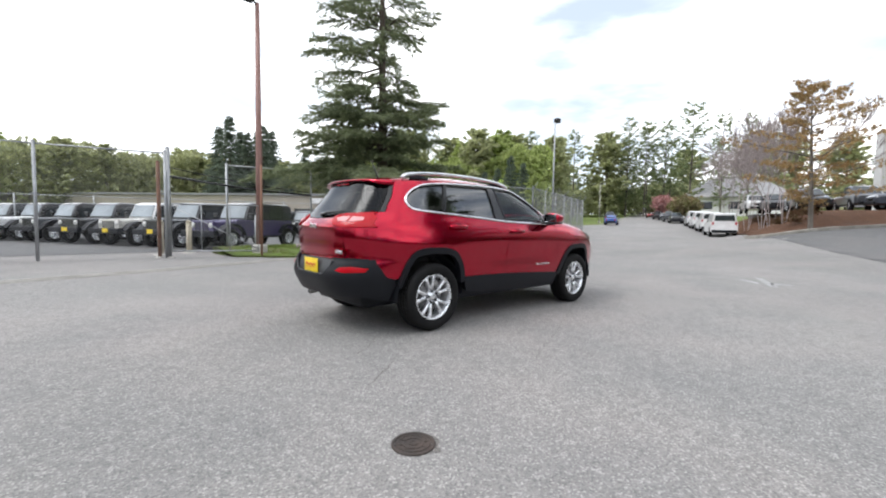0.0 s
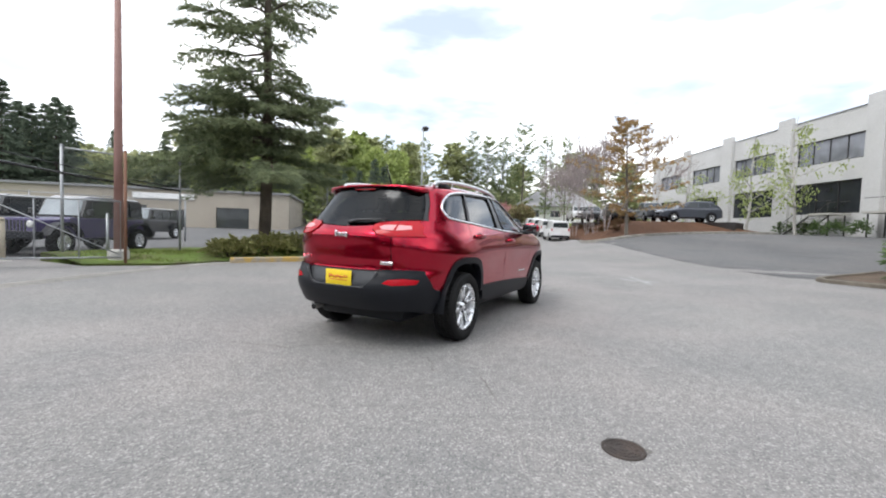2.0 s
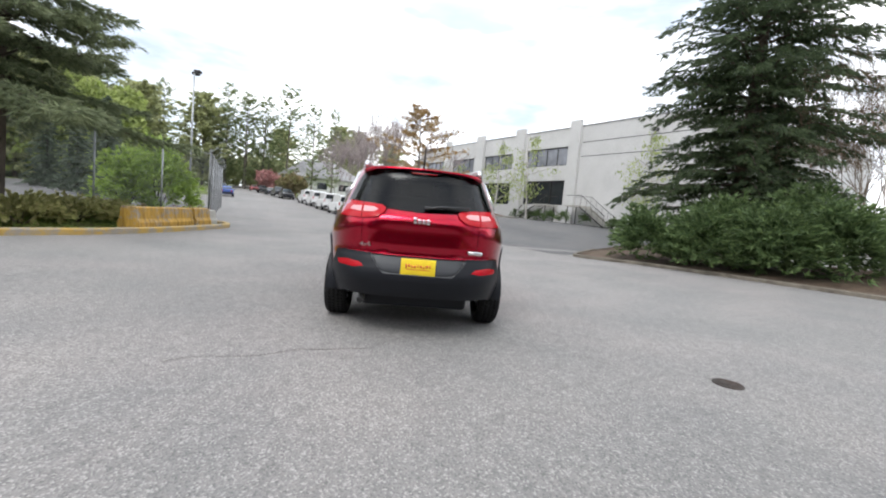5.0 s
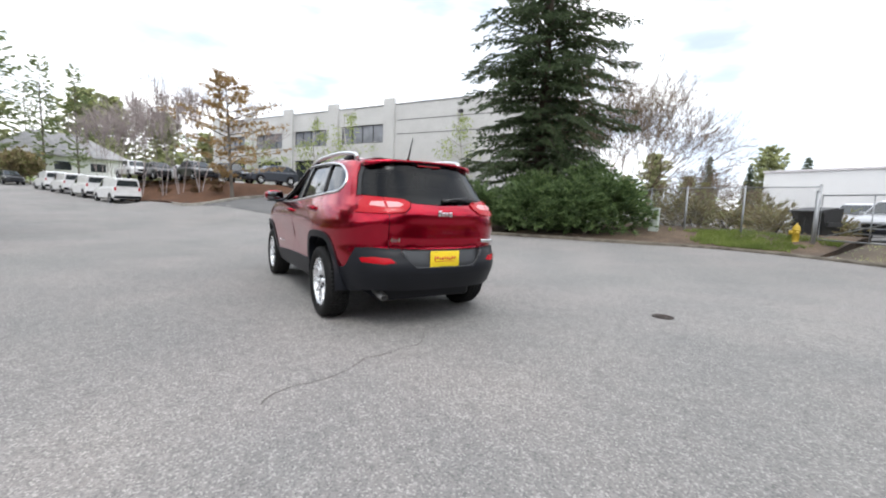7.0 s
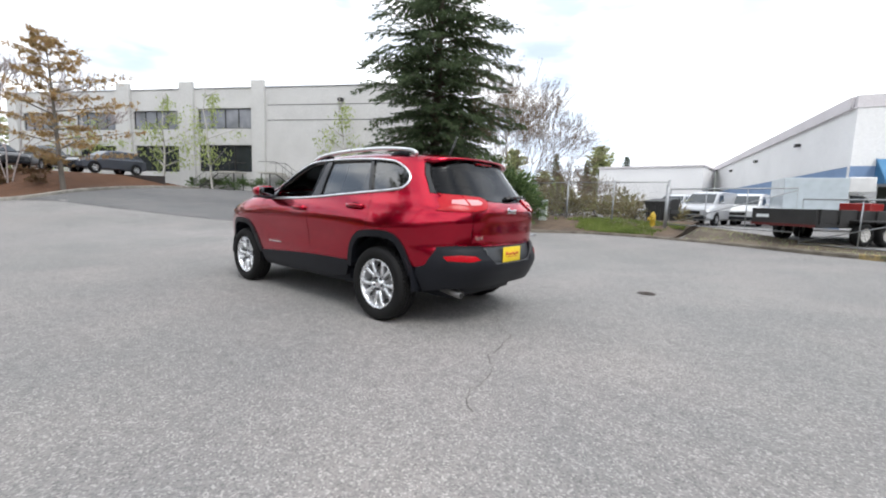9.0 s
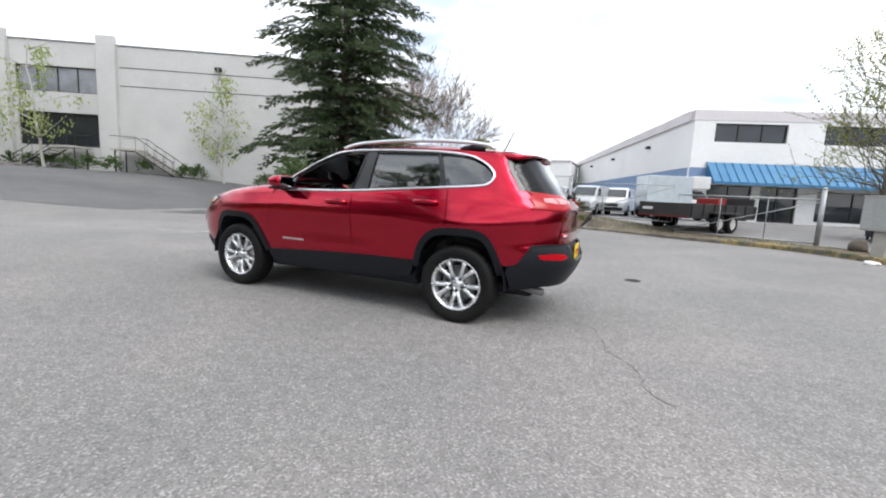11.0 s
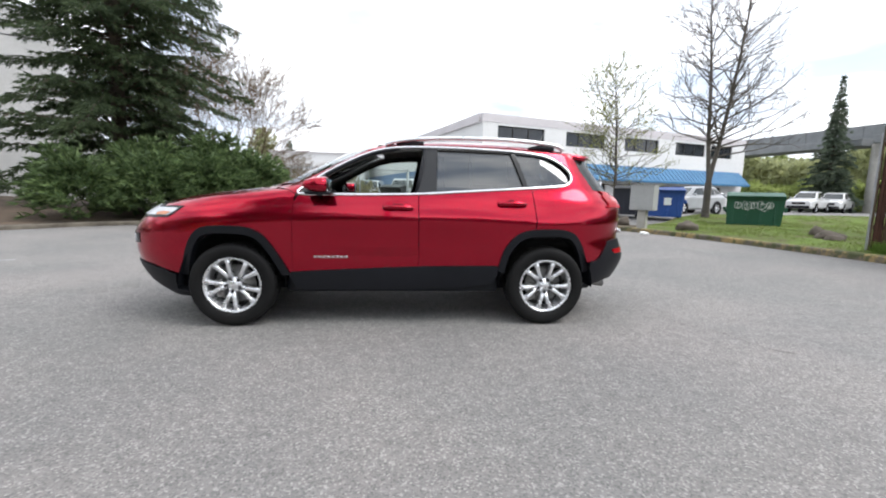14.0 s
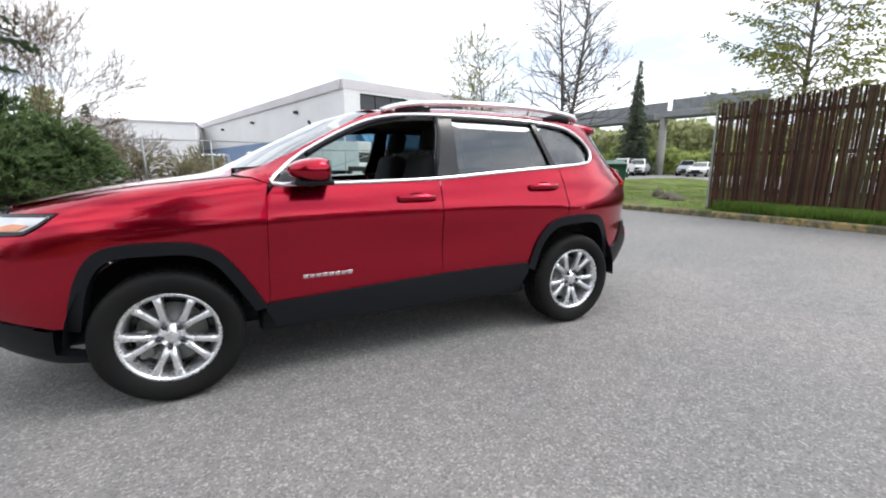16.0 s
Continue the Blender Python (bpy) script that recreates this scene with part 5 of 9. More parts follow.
def window(owner, m, a, b, lo, hi, glass, bars=3, rows=1, depth=0.18):
    win = new("window")
    win.parent = owner
    win.matrix_local = m @ Matrix.Translation(((a + b) / 2, depth, lo))
    w, h = b - a, hi - lo
    bm = bmesh.new()
    t = 0.07
    for c, s in (((0, 0, t / 2), (w, 0.10, t)), ((0, 0, h - t / 2), (w, 0.10, t)), ((-w / 2 + t / 2, 0, h / 2), (t, 0.10, h - 2 * t)), ((w / 2 - t / 2, 0, h / 2), (t, 0.10, h - 2 * t))):
        box(bm, c, s)
    for i in range(1, bars):
        box(bm, (-w / 2 + w * i / bars, 0, h / 2), (0.05, 0.09, h - 2 * t))
    for i in range(1, rows):
        box(bm, (0, 0.002, h * i / rows), (w - 2 * t, 0.08, 0.05))
    part("window_frame", bm, frame_dark, win, "", False)
    for i in range(bars):
        bm = bmesh.new()
        box(bm, (-w / 2 + w * (i + 0.5) / bars, 0.02, h / 2), (w / bars - 0.06, 0.012, h - 2 * t))
        part("pane", bm, glass, win, "", False)


# office building: panels, piers, windows, stairs, lamp
off_m = plan_frame(33.57, -14.78, 29) @ Matrix.Diagonal((1, -1, 1, 1))
office = thing("office_building", Matrix.Identity(4), "pale concrete two-storey office building with dark window bands", "building")
OPEN = [(0.35, 5.8, 7.10, 8.90), (0.35, 5.8, 3.25, 5.65), (8.0, 12.9, 7.05, 8.75), (8.0, 12.8, 3.15, 5.55), (15.0, 19.6, 7.0, 8.7), (15.1, 19.4, 3.2, 5.5), (21.8, 26.2, 7.0, 8.7), (21.8, 26.0, 3.2, 5.5)]
wall_with_openings(office, tilt_up, -16.0, 27.5, 0.6, 10.62, OPEN, 0.30, off_m)
for a, b in ((-1.15, 0.1), (6.1, 7.5), (13.0, 14.4), (20.0, 21.2), (26.6, 27.8)):
    bm = bmesh.new()
    box(bm, ((a + b) / 2, -0.16, 5.9), (b - a, 0.316, 10.6), 0.02, off_m)
    part("pier", bm, tilt_up, office, "", False)
for i, o in enumerate(OPEN):
    window(office, off_m, *o, blind_glass if o[2] > 6 else office_glass, 4 if o[2] > 6 else 3)
for z in (9.12, 7.82):
    bm = bmesh.new()
    box(bm, (-8.6, -0.004, z), (14.6, 0.02, 0.06), 0, off_m)
    part("panel_joint", bm, joint_backing_dark, office, "", False)
bm = bmesh.new()
box(bm, (5.7, 0.15, 10.66), (43.6, 0.42, 0.08), 0.01, off_m)
part("coping", bm, roof_grey, office, "", False)
bm = bmesh.new()
box(bm, (5.7, 12.2, 10.0), (43.4, 23.6, 0.3), 0, off_m)
part("roof", bm, roof_grey, office, "", False)
for c_, s_ in (((-15.85, 12.1, 5.6), (0.3, 23.6, 10.0)), ((27.35, 12.1, 5.6), (0.3, 23.6, 10.0)), ((5.7, 24.0, 5.6), (43.4, 0.3, 10.0))):
    bm = bmesh.new()
    box(bm, c_, s_, 0, off_m)
    part("outer_wall", bm, tilt_up, office, "", False)
# added dark sheet that closes off the view behind the office windows
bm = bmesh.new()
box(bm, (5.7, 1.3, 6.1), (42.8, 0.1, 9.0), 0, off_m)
part("inner_screen", bm, joint_backing_dark, office, "", False)
bm = bmesh.new()
box(bm, (-8.3, -0.18, 9.45), (0.42, 0.34, 0.26), 0.03, off_m)
part("wall_lamp", bm, frame_dark, office, "dark wall lamp", False)


def outdoor_stairs(u0, way):
    st = new("outdoor_stairs")
    st.parent = office
    st.matrix_local = off_m
    bm = bmesh.new()
    box(bm, (u0, -1.0, 3.12), (1.7, 1.6, 0.14), 0.01)
    part("landing", bm, concrete, st, "", False)
    for i in range(9):
        bm = bmesh.new()
        box(bm, (u0 + way * (1.0 + 0.27 * i), -1.0, 2.98 - 0.175 * i), (0.30, 1.4, 0.06), 0)
        part("step", bm, concrete, st, "", False)
    def bar(name, pts, r):
        bm = bmesh.new()
        tube(bm, pts, r, 6)
        part(name, bm, frame_dark, st)
    for y in (-0.3, -1.7):
        bar("handrail", [(u0 - way * 0.8, y, 4.05), (u0 + way * 0.85, y, 4.05), (u0 + way * 3.4, y, 2.35)], 0.025)
        bar("stringer", [(u0 + way * 0.9, y, 2.95), (u0 + way * 3.35, y, 1.40)], 0.05)
        for i in range(5):
            bar("baluster", [(u0 + way * (0.85 + 0.62 * i), y, 2.9 - 0.41 * i), (u0 + way * (0.85 + 0.62 * i), y, 4.05 - 0.41 * i)], 0.016)
    for y in (-0.4, -1.6):
        bar("support_post", [(u0 - way * 0.6, y, 1.3), (u0 - way * 0.6, y, 3.1)], 0.05)


outdoor_stairs(-2.3, -1)
outdoor_stairs(1.6, 1)

# commercial building with the blue awning
com_m = plan_frame(-6.06, -27.31, 196) @ Matrix.Diagonal((1, -1, 1, 1))
shop = thing("commercial_building", Matrix.Identity(4), "white two-storey commercial building with a blue metal awning", "building")
SHOP_W = [(1.27, 5.5, 5.30, 6.45), (7.6, 11.65, 5.30, 6.45), (13.8, 17.8, 5.30, 6.45), (19.9, 23.8, 5.30, 6.45), (24.6, 27.6, 5.30, 6.45)]
SHOP_D = [(1.2, 3.9, 0.35, 2.6), (4.4, 6.6, 0.35, 2.6), (7.7, 12.0, 0.55, 2.45), (13.2, 16.8, 0.55, 2.45), (18.2, 21.8, 0.35, 2.45), (23, 26.5, 0.55, 2.45)]
wall_with_openings(shop, white_wall, 0, 29.5, -0.3, 6.62, SHOP_W + SHOP_D, 0.3, com_m @ Matrix.Diagonal((1, -1, 1, 1)), 0.0)
for c_, s_ in (((14.75, -0.14, 6.94), (29.6, 0.34, 0.64)), ((-0.01, -21.2, 6.94), (0.34, 41.7, 0.64))):
    bm = bmesh.new()
    box(bm, c_, s_, 0.01, com_m)
    part("parapet", bm, lilac_wall, shop, "pale lilac parapet band", False)
for o in SHOP_W:
    window(shop, com_m @ Matrix.Diagonal((1, -1, 1, 1)), *o, office_glass, 3)
for o in SHOP_D:
    window(shop, com_m @ Matrix.Diagonal((1, -1, 1, 1)), *o, office_glass, 2)
for c_, s_ in (((0.15, -21.3, 5.14), (0.3, 42, 2.98)), ((29.35, -21.3, 3.3), (0.3, 42, 7)), ((14.75, -42.1, 3.3), (29.5, 0.3, 7))):
    bm = bmesh.new()
    box(bm, c_, s_, 0, com_m)
    part("side_wall", bm, white_wall, shop, "", False)
bm = bmesh.new()
box(bm, (0.15, -21.3, 1.66), (0.3, 42, 3.96), 0, com_m)
part("side_wall_base", bm, blue_wall, shop, "slate blue lower wall", False)
bm = bmesh.new()
box(bm, (14.75, 0.004, 3.2), (29.5, 0.02, 0.9), 0, com_m)
part("front_band", bm, blue_wall, shop, "", False)
bm = bmesh.new()
box(bm, (14.75, -21.2, 6.5), (29.2, 41.6, 0.2), 0, com_m)
part("roof", bm, roof_grey, shop, "", False)
# added dark backing behind the shop front, where no rooms are built
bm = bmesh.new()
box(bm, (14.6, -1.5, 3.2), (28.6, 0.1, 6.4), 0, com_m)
part("inner_screen", bm, joint_backing_dark, shop, "", False)
awning = new("awning")
awning.parent = shop
awning.matrix_local = com_m
bm = bmesh.new()
for a, b, c, d in (((1.0, 0.02, 4.0), (28.8, 0.02, 4.0), (28.8, 1.25, 2.75), (1.0, 1.25, 2.75)),):
    th = Vector((0, -0.04, -0.05))
    v = [bm.verts.new(p) for p in (a, b, c, d)] + [bm.verts.new(Vector(p) + th) for p in (a, b, c, d)]
    for f in ((0, 1, 2, 3), (7, 6, 5, 4), (0, 4, 5, 1), (1, 5, 6, 2), (2, 6, 7, 3), (3, 7, 4, 0)):
        bm.faces.new([v[i] for i in f])
for x in (1.0, 28.8):
    quad(bm, (x, 0.02, 3.95), (x, 0.02, 2.70), (x, 1.2, 2.70))
box(bm, (14.9, 1.25, 2.68), (27.8, 0.05, 0.16), 0)
bmesh.ops.recalc_face_normals(bm, faces=bm.faces[:])
part("awning_sheet", bm, awning_blue, awning, "blue metal awning", False)
for i in range(57):
    bm = bmesh.new()
    tube(bm, [(1.0 + 27.8 * i / 56, 0.02, 4.025), (1.0 + 27.8 * i / 56, 1.27, 2.775)], 0.028, 4)
    part("seam", bm, awning_blue, awning, "", False)
for y in (-8, -19, -30):
    bm = bmesh.new()
    box(bm, (-0.18, y, 5.75), (0.3, 0.4, 0.22), 0.03, com_m)
    part("wall_lamp", bm, frame_dark, shop, "", False)

# pale store at the end of the yard
store = thing("storage_building", Matrix.Identity(4), "plain white storage building behind the yard", "building")
bm = bmesh.new()
box(bm, (11.8, -62, 3.2), (13, 9, 6.6), 0.05)
part("wall", bm, white_wall, store, "", False)
bm = bmesh.new()
box(bm, (11.8, -62, 6.6), (13.3, 9.3, 0.25), 0.03)
part("roof", bm, lilac_wall, store, "", False)

# pale hip-roofed pavilion beyond the mound
hut_z = ground_z(122, 27)
hut = thing("pavilion", pose(122, 27, hut_z, 0, 0, 18) @ Matrix.Diagonal((1.7, 1.7, 1.5, 1)), "low building with a pale grey hipped roof behind the vans", "building")
bm = bmesh.new()
box(bm, (0, 0, 1.3), (9.0, 12.0, 3.4), 0.03)
part("wall", bm, white_wall, hut, "", False)
bm = bmesh.new()
eave = [(-5.2, -6.8, 2.95), (5.2, -6.8, 2.95), (5.2, 6.8, 2.95), (-5.2, 6.8, 2.95)]
ridge = [(0, -2.4, 6.6), (0, 2.4, 6.6)]
vv = [bm.verts.new(p) for p in eave + ridge] + [bm.verts.new((x, y, z - 0.2)) for x, y, z in eave]
for f in ((0, 1, 4), (1, 2, 5, 4), (2, 3, 5), (3, 0, 4, 5), (0, 6, 7, 1), (1, 7, 8, 2), (2, 8, 9, 3), (3, 9, 6, 0), (9, 8, 7, 6)):
    bm.faces.new([vv[i] for i in f])
bmesh.ops.recalc_face_normals(bm, faces=bm.faces[:])
part("roof", bm, speckled("pale grey shingles", (0.30, 0.295, 0.30), (0.42, 0.41, 0.415), 6, 12, 0.9, 0.3), hut, "", False)
for y in (-3.5, 0.0, 3.5):
    bm = bmesh.new()
    box(bm, (-4.51, y, 1.5), (0.06, 1.6, 1.2), 0.01)
    part("window", bm, office_glass, hut, "", False)

# long tan warehouse beyond the storage yard
wh_a = math.degrees(math.atan2(10.8, -9.3))
wh_m = plan_frame(35.4, 42.4, wh_a)
ware = thing("warehouse", Matrix.Identity(4), "low tan warehouse with loading doors and a flat roof", "building")
doors = [(5.0, 9.0, 0.3, 3.0), (12.5, 14.0, 0.3, 2.5), (17.0, 21.5, 0.3, 3.0), (27.0, 31.0, 0.3, 3.0), (36, 40, 0.3, 3.0), (48, 52, 0.3, 3)]
flip = Matrix.Diagonal((1, -1, 1, 1))
wall_with_openings(ware, tan_wall, 0, 74, 0, 5.0, doors, 0.4, wh_m @ flip)
for c_, s_ in (((0.2, -13, 2.5), (0.4, 25, 5.0)), ((73.8, -13, 2.5), (0.4, 25, 5.0)), ((37, -25.4, 2.5), (74, 0.4, 5.0))):
    bm = bmesh.new()
    box(bm, c_, s_, 0, wh_m)
    part("end_wall", bm, tan_wall, ware, "", False)
bm = bmesh.new()
box(bm, (37, -12.7, 5.1), (74.6, 26, 0.3), 0.03, wh_m)
part("roof", bm, roof_grey, ware, "", False)
# dark sheet in each wide opening stands in for its dim inside
for a, b, lo, hi in doors:
    bm = bmesh.new()
    box(bm, ((a + b) / 2, -0.30, (lo + hi) / 2), (b - a, 0.1, hi - lo), 0, wh_m)
    part("loading_door", bm, office_glass if (b - a) < 2 else make_window_glass("dim doorway", (0.05, 0.055, 0.055)), ware, "", False)
bm = bmesh.new()
box(bm, (15.0, 0.10, 4.2), (7.0, 0.12, 0.7), 0.01, wh_m)
part("sign_board", bm, white_wall, ware, "blank white sign board", False)

# elevated guideway beyond the car park
ramp_grey = speckled("dull grey railing panels", (0.17, 0.18, 0.185), (0.25, 0.26, 0.265), 4, 30, 0.7, 0.1)
guide = thing("elevated_ramp", Matrix.Identity(4), "grey elevated concrete ramp with panel railings on columns", "overpass")
A, B, C = Vector((-42.5, -46.4, 0)), Vector((-45.0, -32, 0)), Vector((-47.5, -22.5, 0))
for p, q, z0, z1 in ((A, B - (B - A).normalized() * 0.4, 6.7, 9.0), (B + (C - B).normalized() * 0.3, C, 6.9, 9.2)):
    d = (q - p).normalized()
    ang = math.degrees(math.atan2(d.y, d.x))
    mid, ln = (p + q) / 2, (q - p).length
    m = pose(mid.x, mid.y, 0, 0, 0, ang)
    bm = bmesh.new()
    box(bm, (0, 0, z0 + 0.35), (ln, 3.0, 0.7), 0.05, m)
    part("deck", bm, ramp_grey, guide, "", False)
    k = int(ln / 1.6)
    for i in range(k):
        bm = bmesh.new()
        box(bm, (-ln / 2 + ln * (i + 0.5) / k, 1.5, (z0 + 0.7 + z1) / 2), (ln / k - 0.12, 0.12, z1 - z0 - 0.7), 0.02, m)
        part("railing_panel", bm, ramp_grey, guide, "", False)
        bm = bmesh.new()
        box(bm, (-ln / 2 + ln * i / k, 1.5, (z0 + 0.7 + z1) / 2), (0.12, 0.22, z1 - z0 - 0.6), 0, m)
        part("railing_post", bm, ramp_grey, guide, "", False)
for p in (B,):
    bm = bmesh.new()
    tube(bm, [(p.x, p.y, -1), (p.x, p.y, 6.9)], 0.42, 12)
    part("column", bm, concrete, guide)

# ---- fences, poles, street furniture ----
wire_steel = plain("galvanised wire", (0.22, 0.225, 0.23), 0.6, 0.5)
def make_slat_wood():
    m = Nodes("dark reddish brown slat", 0.85, 0, 0.25)
    grain = m.noise(6.0, 5.0, 0.6, (6, 6, 0.5))
    base = m.ramp(m.random(), (0.0, (0.030, 0.015, 0.011)), (0.35, (0.062, 0.029, 0.020)), (0.7, (0.085, 0.043, 0.028)), (0.88, (0.066, 0.054, 0.028)), (1.0, (0.088, 0.062, 0.040)))
    moss = m.ramp(m.noise(0.55, 5.0, 0.65), (0.50, (1.0, 1.0, 1.0)), (0.68, (0.85, 1.45, 0.85)))
    base = m.mix(1.0, base, moss, "MULTIPLY")
    m.color(m.mix(1.0, base, m.ramp(grain, (0.3, (0.5, 0.5, 0.5)), (0.7, (1.35, 1.3, 1.25))), "MULTIPLY"))
    return m.bump(grain, 0.5, 0.006).mat


fence_brown = make_slat_wood()


def post(bm, x, y, z0, z1, r=0.035, seg=10):
    tube(bm, [(x, y, z0), (x, y, z1)], r, seg)
    tube(bm, [(x, y, z1), (x, y, z1 + r * 0.6), (x, y, z1 + r)], [r * 1.12, r * 0.9, r * 0.2], seg)


def wire_lattice(bm, a, b, z0, z1, cell=0.085, r=0.0025):
    """Woven wire between two posts: two families of slanting wires."""
    a, b = Vector(a), Vector(b)
    L, H = (b - a).length, z1 - z0
    d = (b - a) / L
    n = Vector((-d.y, d.x, 0)) * r
    for way in (1, -1):
        k0 = np.arange(-H, L, cell)
        for s in k0:
            u0, u1 = max(s, 0.0), min(s + H, L)
            if u1 - u0 < 0.02:
                continue
            v0, v1 = u0 - s, u1 - s
            if way < 0:
                v0, v1 = H - v0, H - v1
            p, q = a + d * u0 + Vector((0, 0, z0 + v0)), a + d * u1 + Vector((0, 0, z0 + v1))
            up = Vector((0, 0, r))
            r0 = [bm.verts.new(p + n), bm.verts.new(p - n + up), bm.verts.new(p - n - up)]
            r1 = [bm.verts.new(q + n), bm.verts.new(q - n + up), bm.verts.new(q - n - up)]
            for j in range(3):
                bm.faces.new((r0[j], r0[(j + 1) % 3], r1[(j + 1) % 3], r1[j]))


def chain_fence(label, pts, height, spacing=2.8, arms=False, cell=0.085, lattice=True, group="chain-link fences"):
    x0, y0 = pts[0]
    fence = thing("chain_link_fence", pose(x0, y0, ground_z(x0, y0)), label, "fence", group)
    inv = fence.matrix_world.inverted()
    wires, mesh = bmesh.new(), bmesh.new()
    for (ax, ay), (bx, by) in zip(pts, pts[1:]):
        L = math.dist((ax, ay), (bx, by))
        k = max(1, round(L / spacing))
        for i in range(k + 1):
            t = i / k
            x, y = ax + (bx - ax) * t, ay + (by - ay) * t
            g = ground_z(x, y)
            if i or (ax, ay) == pts[0]:
                bm = bmesh.new()
                post(bm, x, y, g, g + height + 0.05, 0.038 if i in (0, k) else 0.03)
                if arms:
                    n = Vector((by - ay, ax - bx, 0)).normalized()
                    tube(bm, [(x, y, g + height), (x + n.x * 0.28, y + n.y * 0.28, g + height + 0.30)], 0.018, 6)
                bm.transform(inv)
                part("post", bm, steel_galv, fence)
        for i in range(k):
            p = [ax + (bx - ax) * i / k, ay + (by - ay) * i / k]
            q = [ax + (bx - ax) * (i + 1) / k, ay + (by - ay) * (i + 1) / k]
            gp, gq = ground_z(*p), ground_z(*q)
            bm = bmesh.new()
            tube(bm, [(*p, gp + height), (*q, gq + height)], 0.021, 6)
            bm.transform(inv)
            part("rail", bm, steel_galv, fence)
            if lattice:
                wire_lattice(mesh, (*p, 0), (*q, 0), (gp + gq) / 2 + 0.12, (gp + gq) / 2 + height, cell)
            if arms:
                n = Vector((by - ay, ax - bx, 0)).normalized()
                for h in (0.10, 0.2, 0.29):
                    tube(wires, [(p[0] + n.x * h * 0.95, p[1] + n.y * h * 0.95, gp + height + h), (q[0] + n.x * h * 0.95, q[1] + n.y * h * 0.95, gq + height + h)], 0.004, 3)
    if arms:
        wires.transform(inv)
        tagged(part("barbed_wire", wires, wire_steel, fence), kind="stuff")
    else:
        wires.free()
    if lattice:
        mesh.transform(inv)
        tagged(part("wire_mesh", mesh, wire_steel, fence, "woven wire mesh", False), kind="stuff")
    else:
        mesh.free()
    return fence


chain_fence("tall galvanised chain-link fence in front of the storage yard", [(-15.5, 11.6), (-4.75, 10.6), (-2.08, 9.95)], 2.95, 2.8)
chain_fence("tall galvanised chain-link fence behind the corner island", [(-0.12, 11.4), (13.7, 9.0)], 2.95, 2.75)
chain_fence("chain-link fence along the road with outward barbed wire arms", [(13.7, 9.0), (29.0, 15.0)], 3.0, 2.6, True)
chain_fence("low chain-link fence by the hydrant", [(-0.35, -14.7), (4.0, -15.25), (8.5, -17.5)], 1.95, 2.6, False, 0.10)
chain_fence("chain-link fence at the back of the parked row", [(-9, 25.5), (8.5, 20.5)], 2.2, 3.0, False, 0.12)


def swing_gate(label, a, b, height, rise):
    """A tube gate leaf between two points, with a diagonal brace."""
    gate = thing("gate", pose(a[0], a[1], ground_z(*a)), label, "gate")
    inv = gate.matrix_world.inverted()
    z = ground_z(*a) + rise
    bm = bmesh.new()
    P = lambda t, h: (a[0] + (b[0] - a[0]) * t, a[1] + (b[1] - a[1]) * t, z + h)
    tube(bm, [P(0, 0), P(1, 0), P(1, height), P(0, height)], 0.024, 8, True)
    bm.transform(inv)
    part("gate_frame", bm, steel_galv, gate)
    for t in (0.33, 0.66):
        bm = bmesh.new()
        tube(bm, [P(t, 0), P(t, height)], 0.016, 6)
        bm.transform(inv)
        part("upright", bm, steel_galv, gate)
    bm = bmesh.new()
    tube(bm, [P(0, height * 0.95), P(1, 0.05)] if rise < 0.3 else [P(0, 0.05), P(1, height * 0.95)], 0.016, 6)
    bm.transform(inv)
    part("brace", bm, steel_galv, gate)
    return gate


swing_gate("galvanised tube gate leaf with a diagonal brace", (-0.45, -14.62), (-4.2, -13.45), 1.35, 0.34)
swing_gate("galvanised tube gate leaf beside the mailbox", (-8.1, -12.2), (-4.35, -13.4), 1.35, 0.20)
g3 = swing_gate("chain-link yard gate leaf with a brace", (-1.95, 9.9), (0.12, 9.0), 1.35, 0.2)
bm = bmesh.new()
wire_lattice(bm, (-1.95, 9.9, 0), (0.12, 9.0, 0), 0.2, 1.55, 0.09)
bm.transform(g3.matrix_world.inverted())
tagged(part("wire_mesh", bm, wire_steel, g3, "", False), kind="stuff")


def single_post(label, x, y, h, r, mat, group=""):
    t = thing("post", pose(x, y, ground_z(x, y)), label, "post", group)
    bm = bmesh.new()
    post(bm, 0, 0, -0.05, h, r)
    part("shaft", bm, mat, t)
    bm = bmesh.new()
    lathe(bm, [(r * 2.4, -0.02), (r * 2.2, 0.03), (r * 1.05, 0.05)], None, 12)
    part("footing", bm, concrete, t)
    return t


single_post("thick galvanised gate post", -2.0, 10.02, 3.10, 0.055, steel_galv)
single_post("rusty red-brown pipe beside the gate post", -2.22, 10.12, 2.7, 0.05, rust_paint)
single_post("rusty thin pipe post with a bare top", 0.2, 8.95, 2.75, 0.035, rust_paint)
single_post("thick galvanised gate post by the hydrant", -0.32, -14.68, 1.80, 0.06, steel_galv)
single_post("thick galvanised gate post near the mailbox", -8.14, -12.22, 1.86, 0.07, steel_galv)
single_post("short steel pipe post in the grass", 0.55, 10.6, 1.25, 0.035, steel_galv)
cream = speckled("chipped cream paint", (0.42, 0.37, 0.28), (0.55, 0.49, 0.38), 6, 60, 0.7, 0.2)
single_post("chipped cream bollard at the yard gate", -2.05, 11.2, 1.0, 0.085, cream, "bollards")
single_post("chipped cream bollard at the yard gate", -1.2, 11.7, 1.0, 0.085, cream, "bollards")

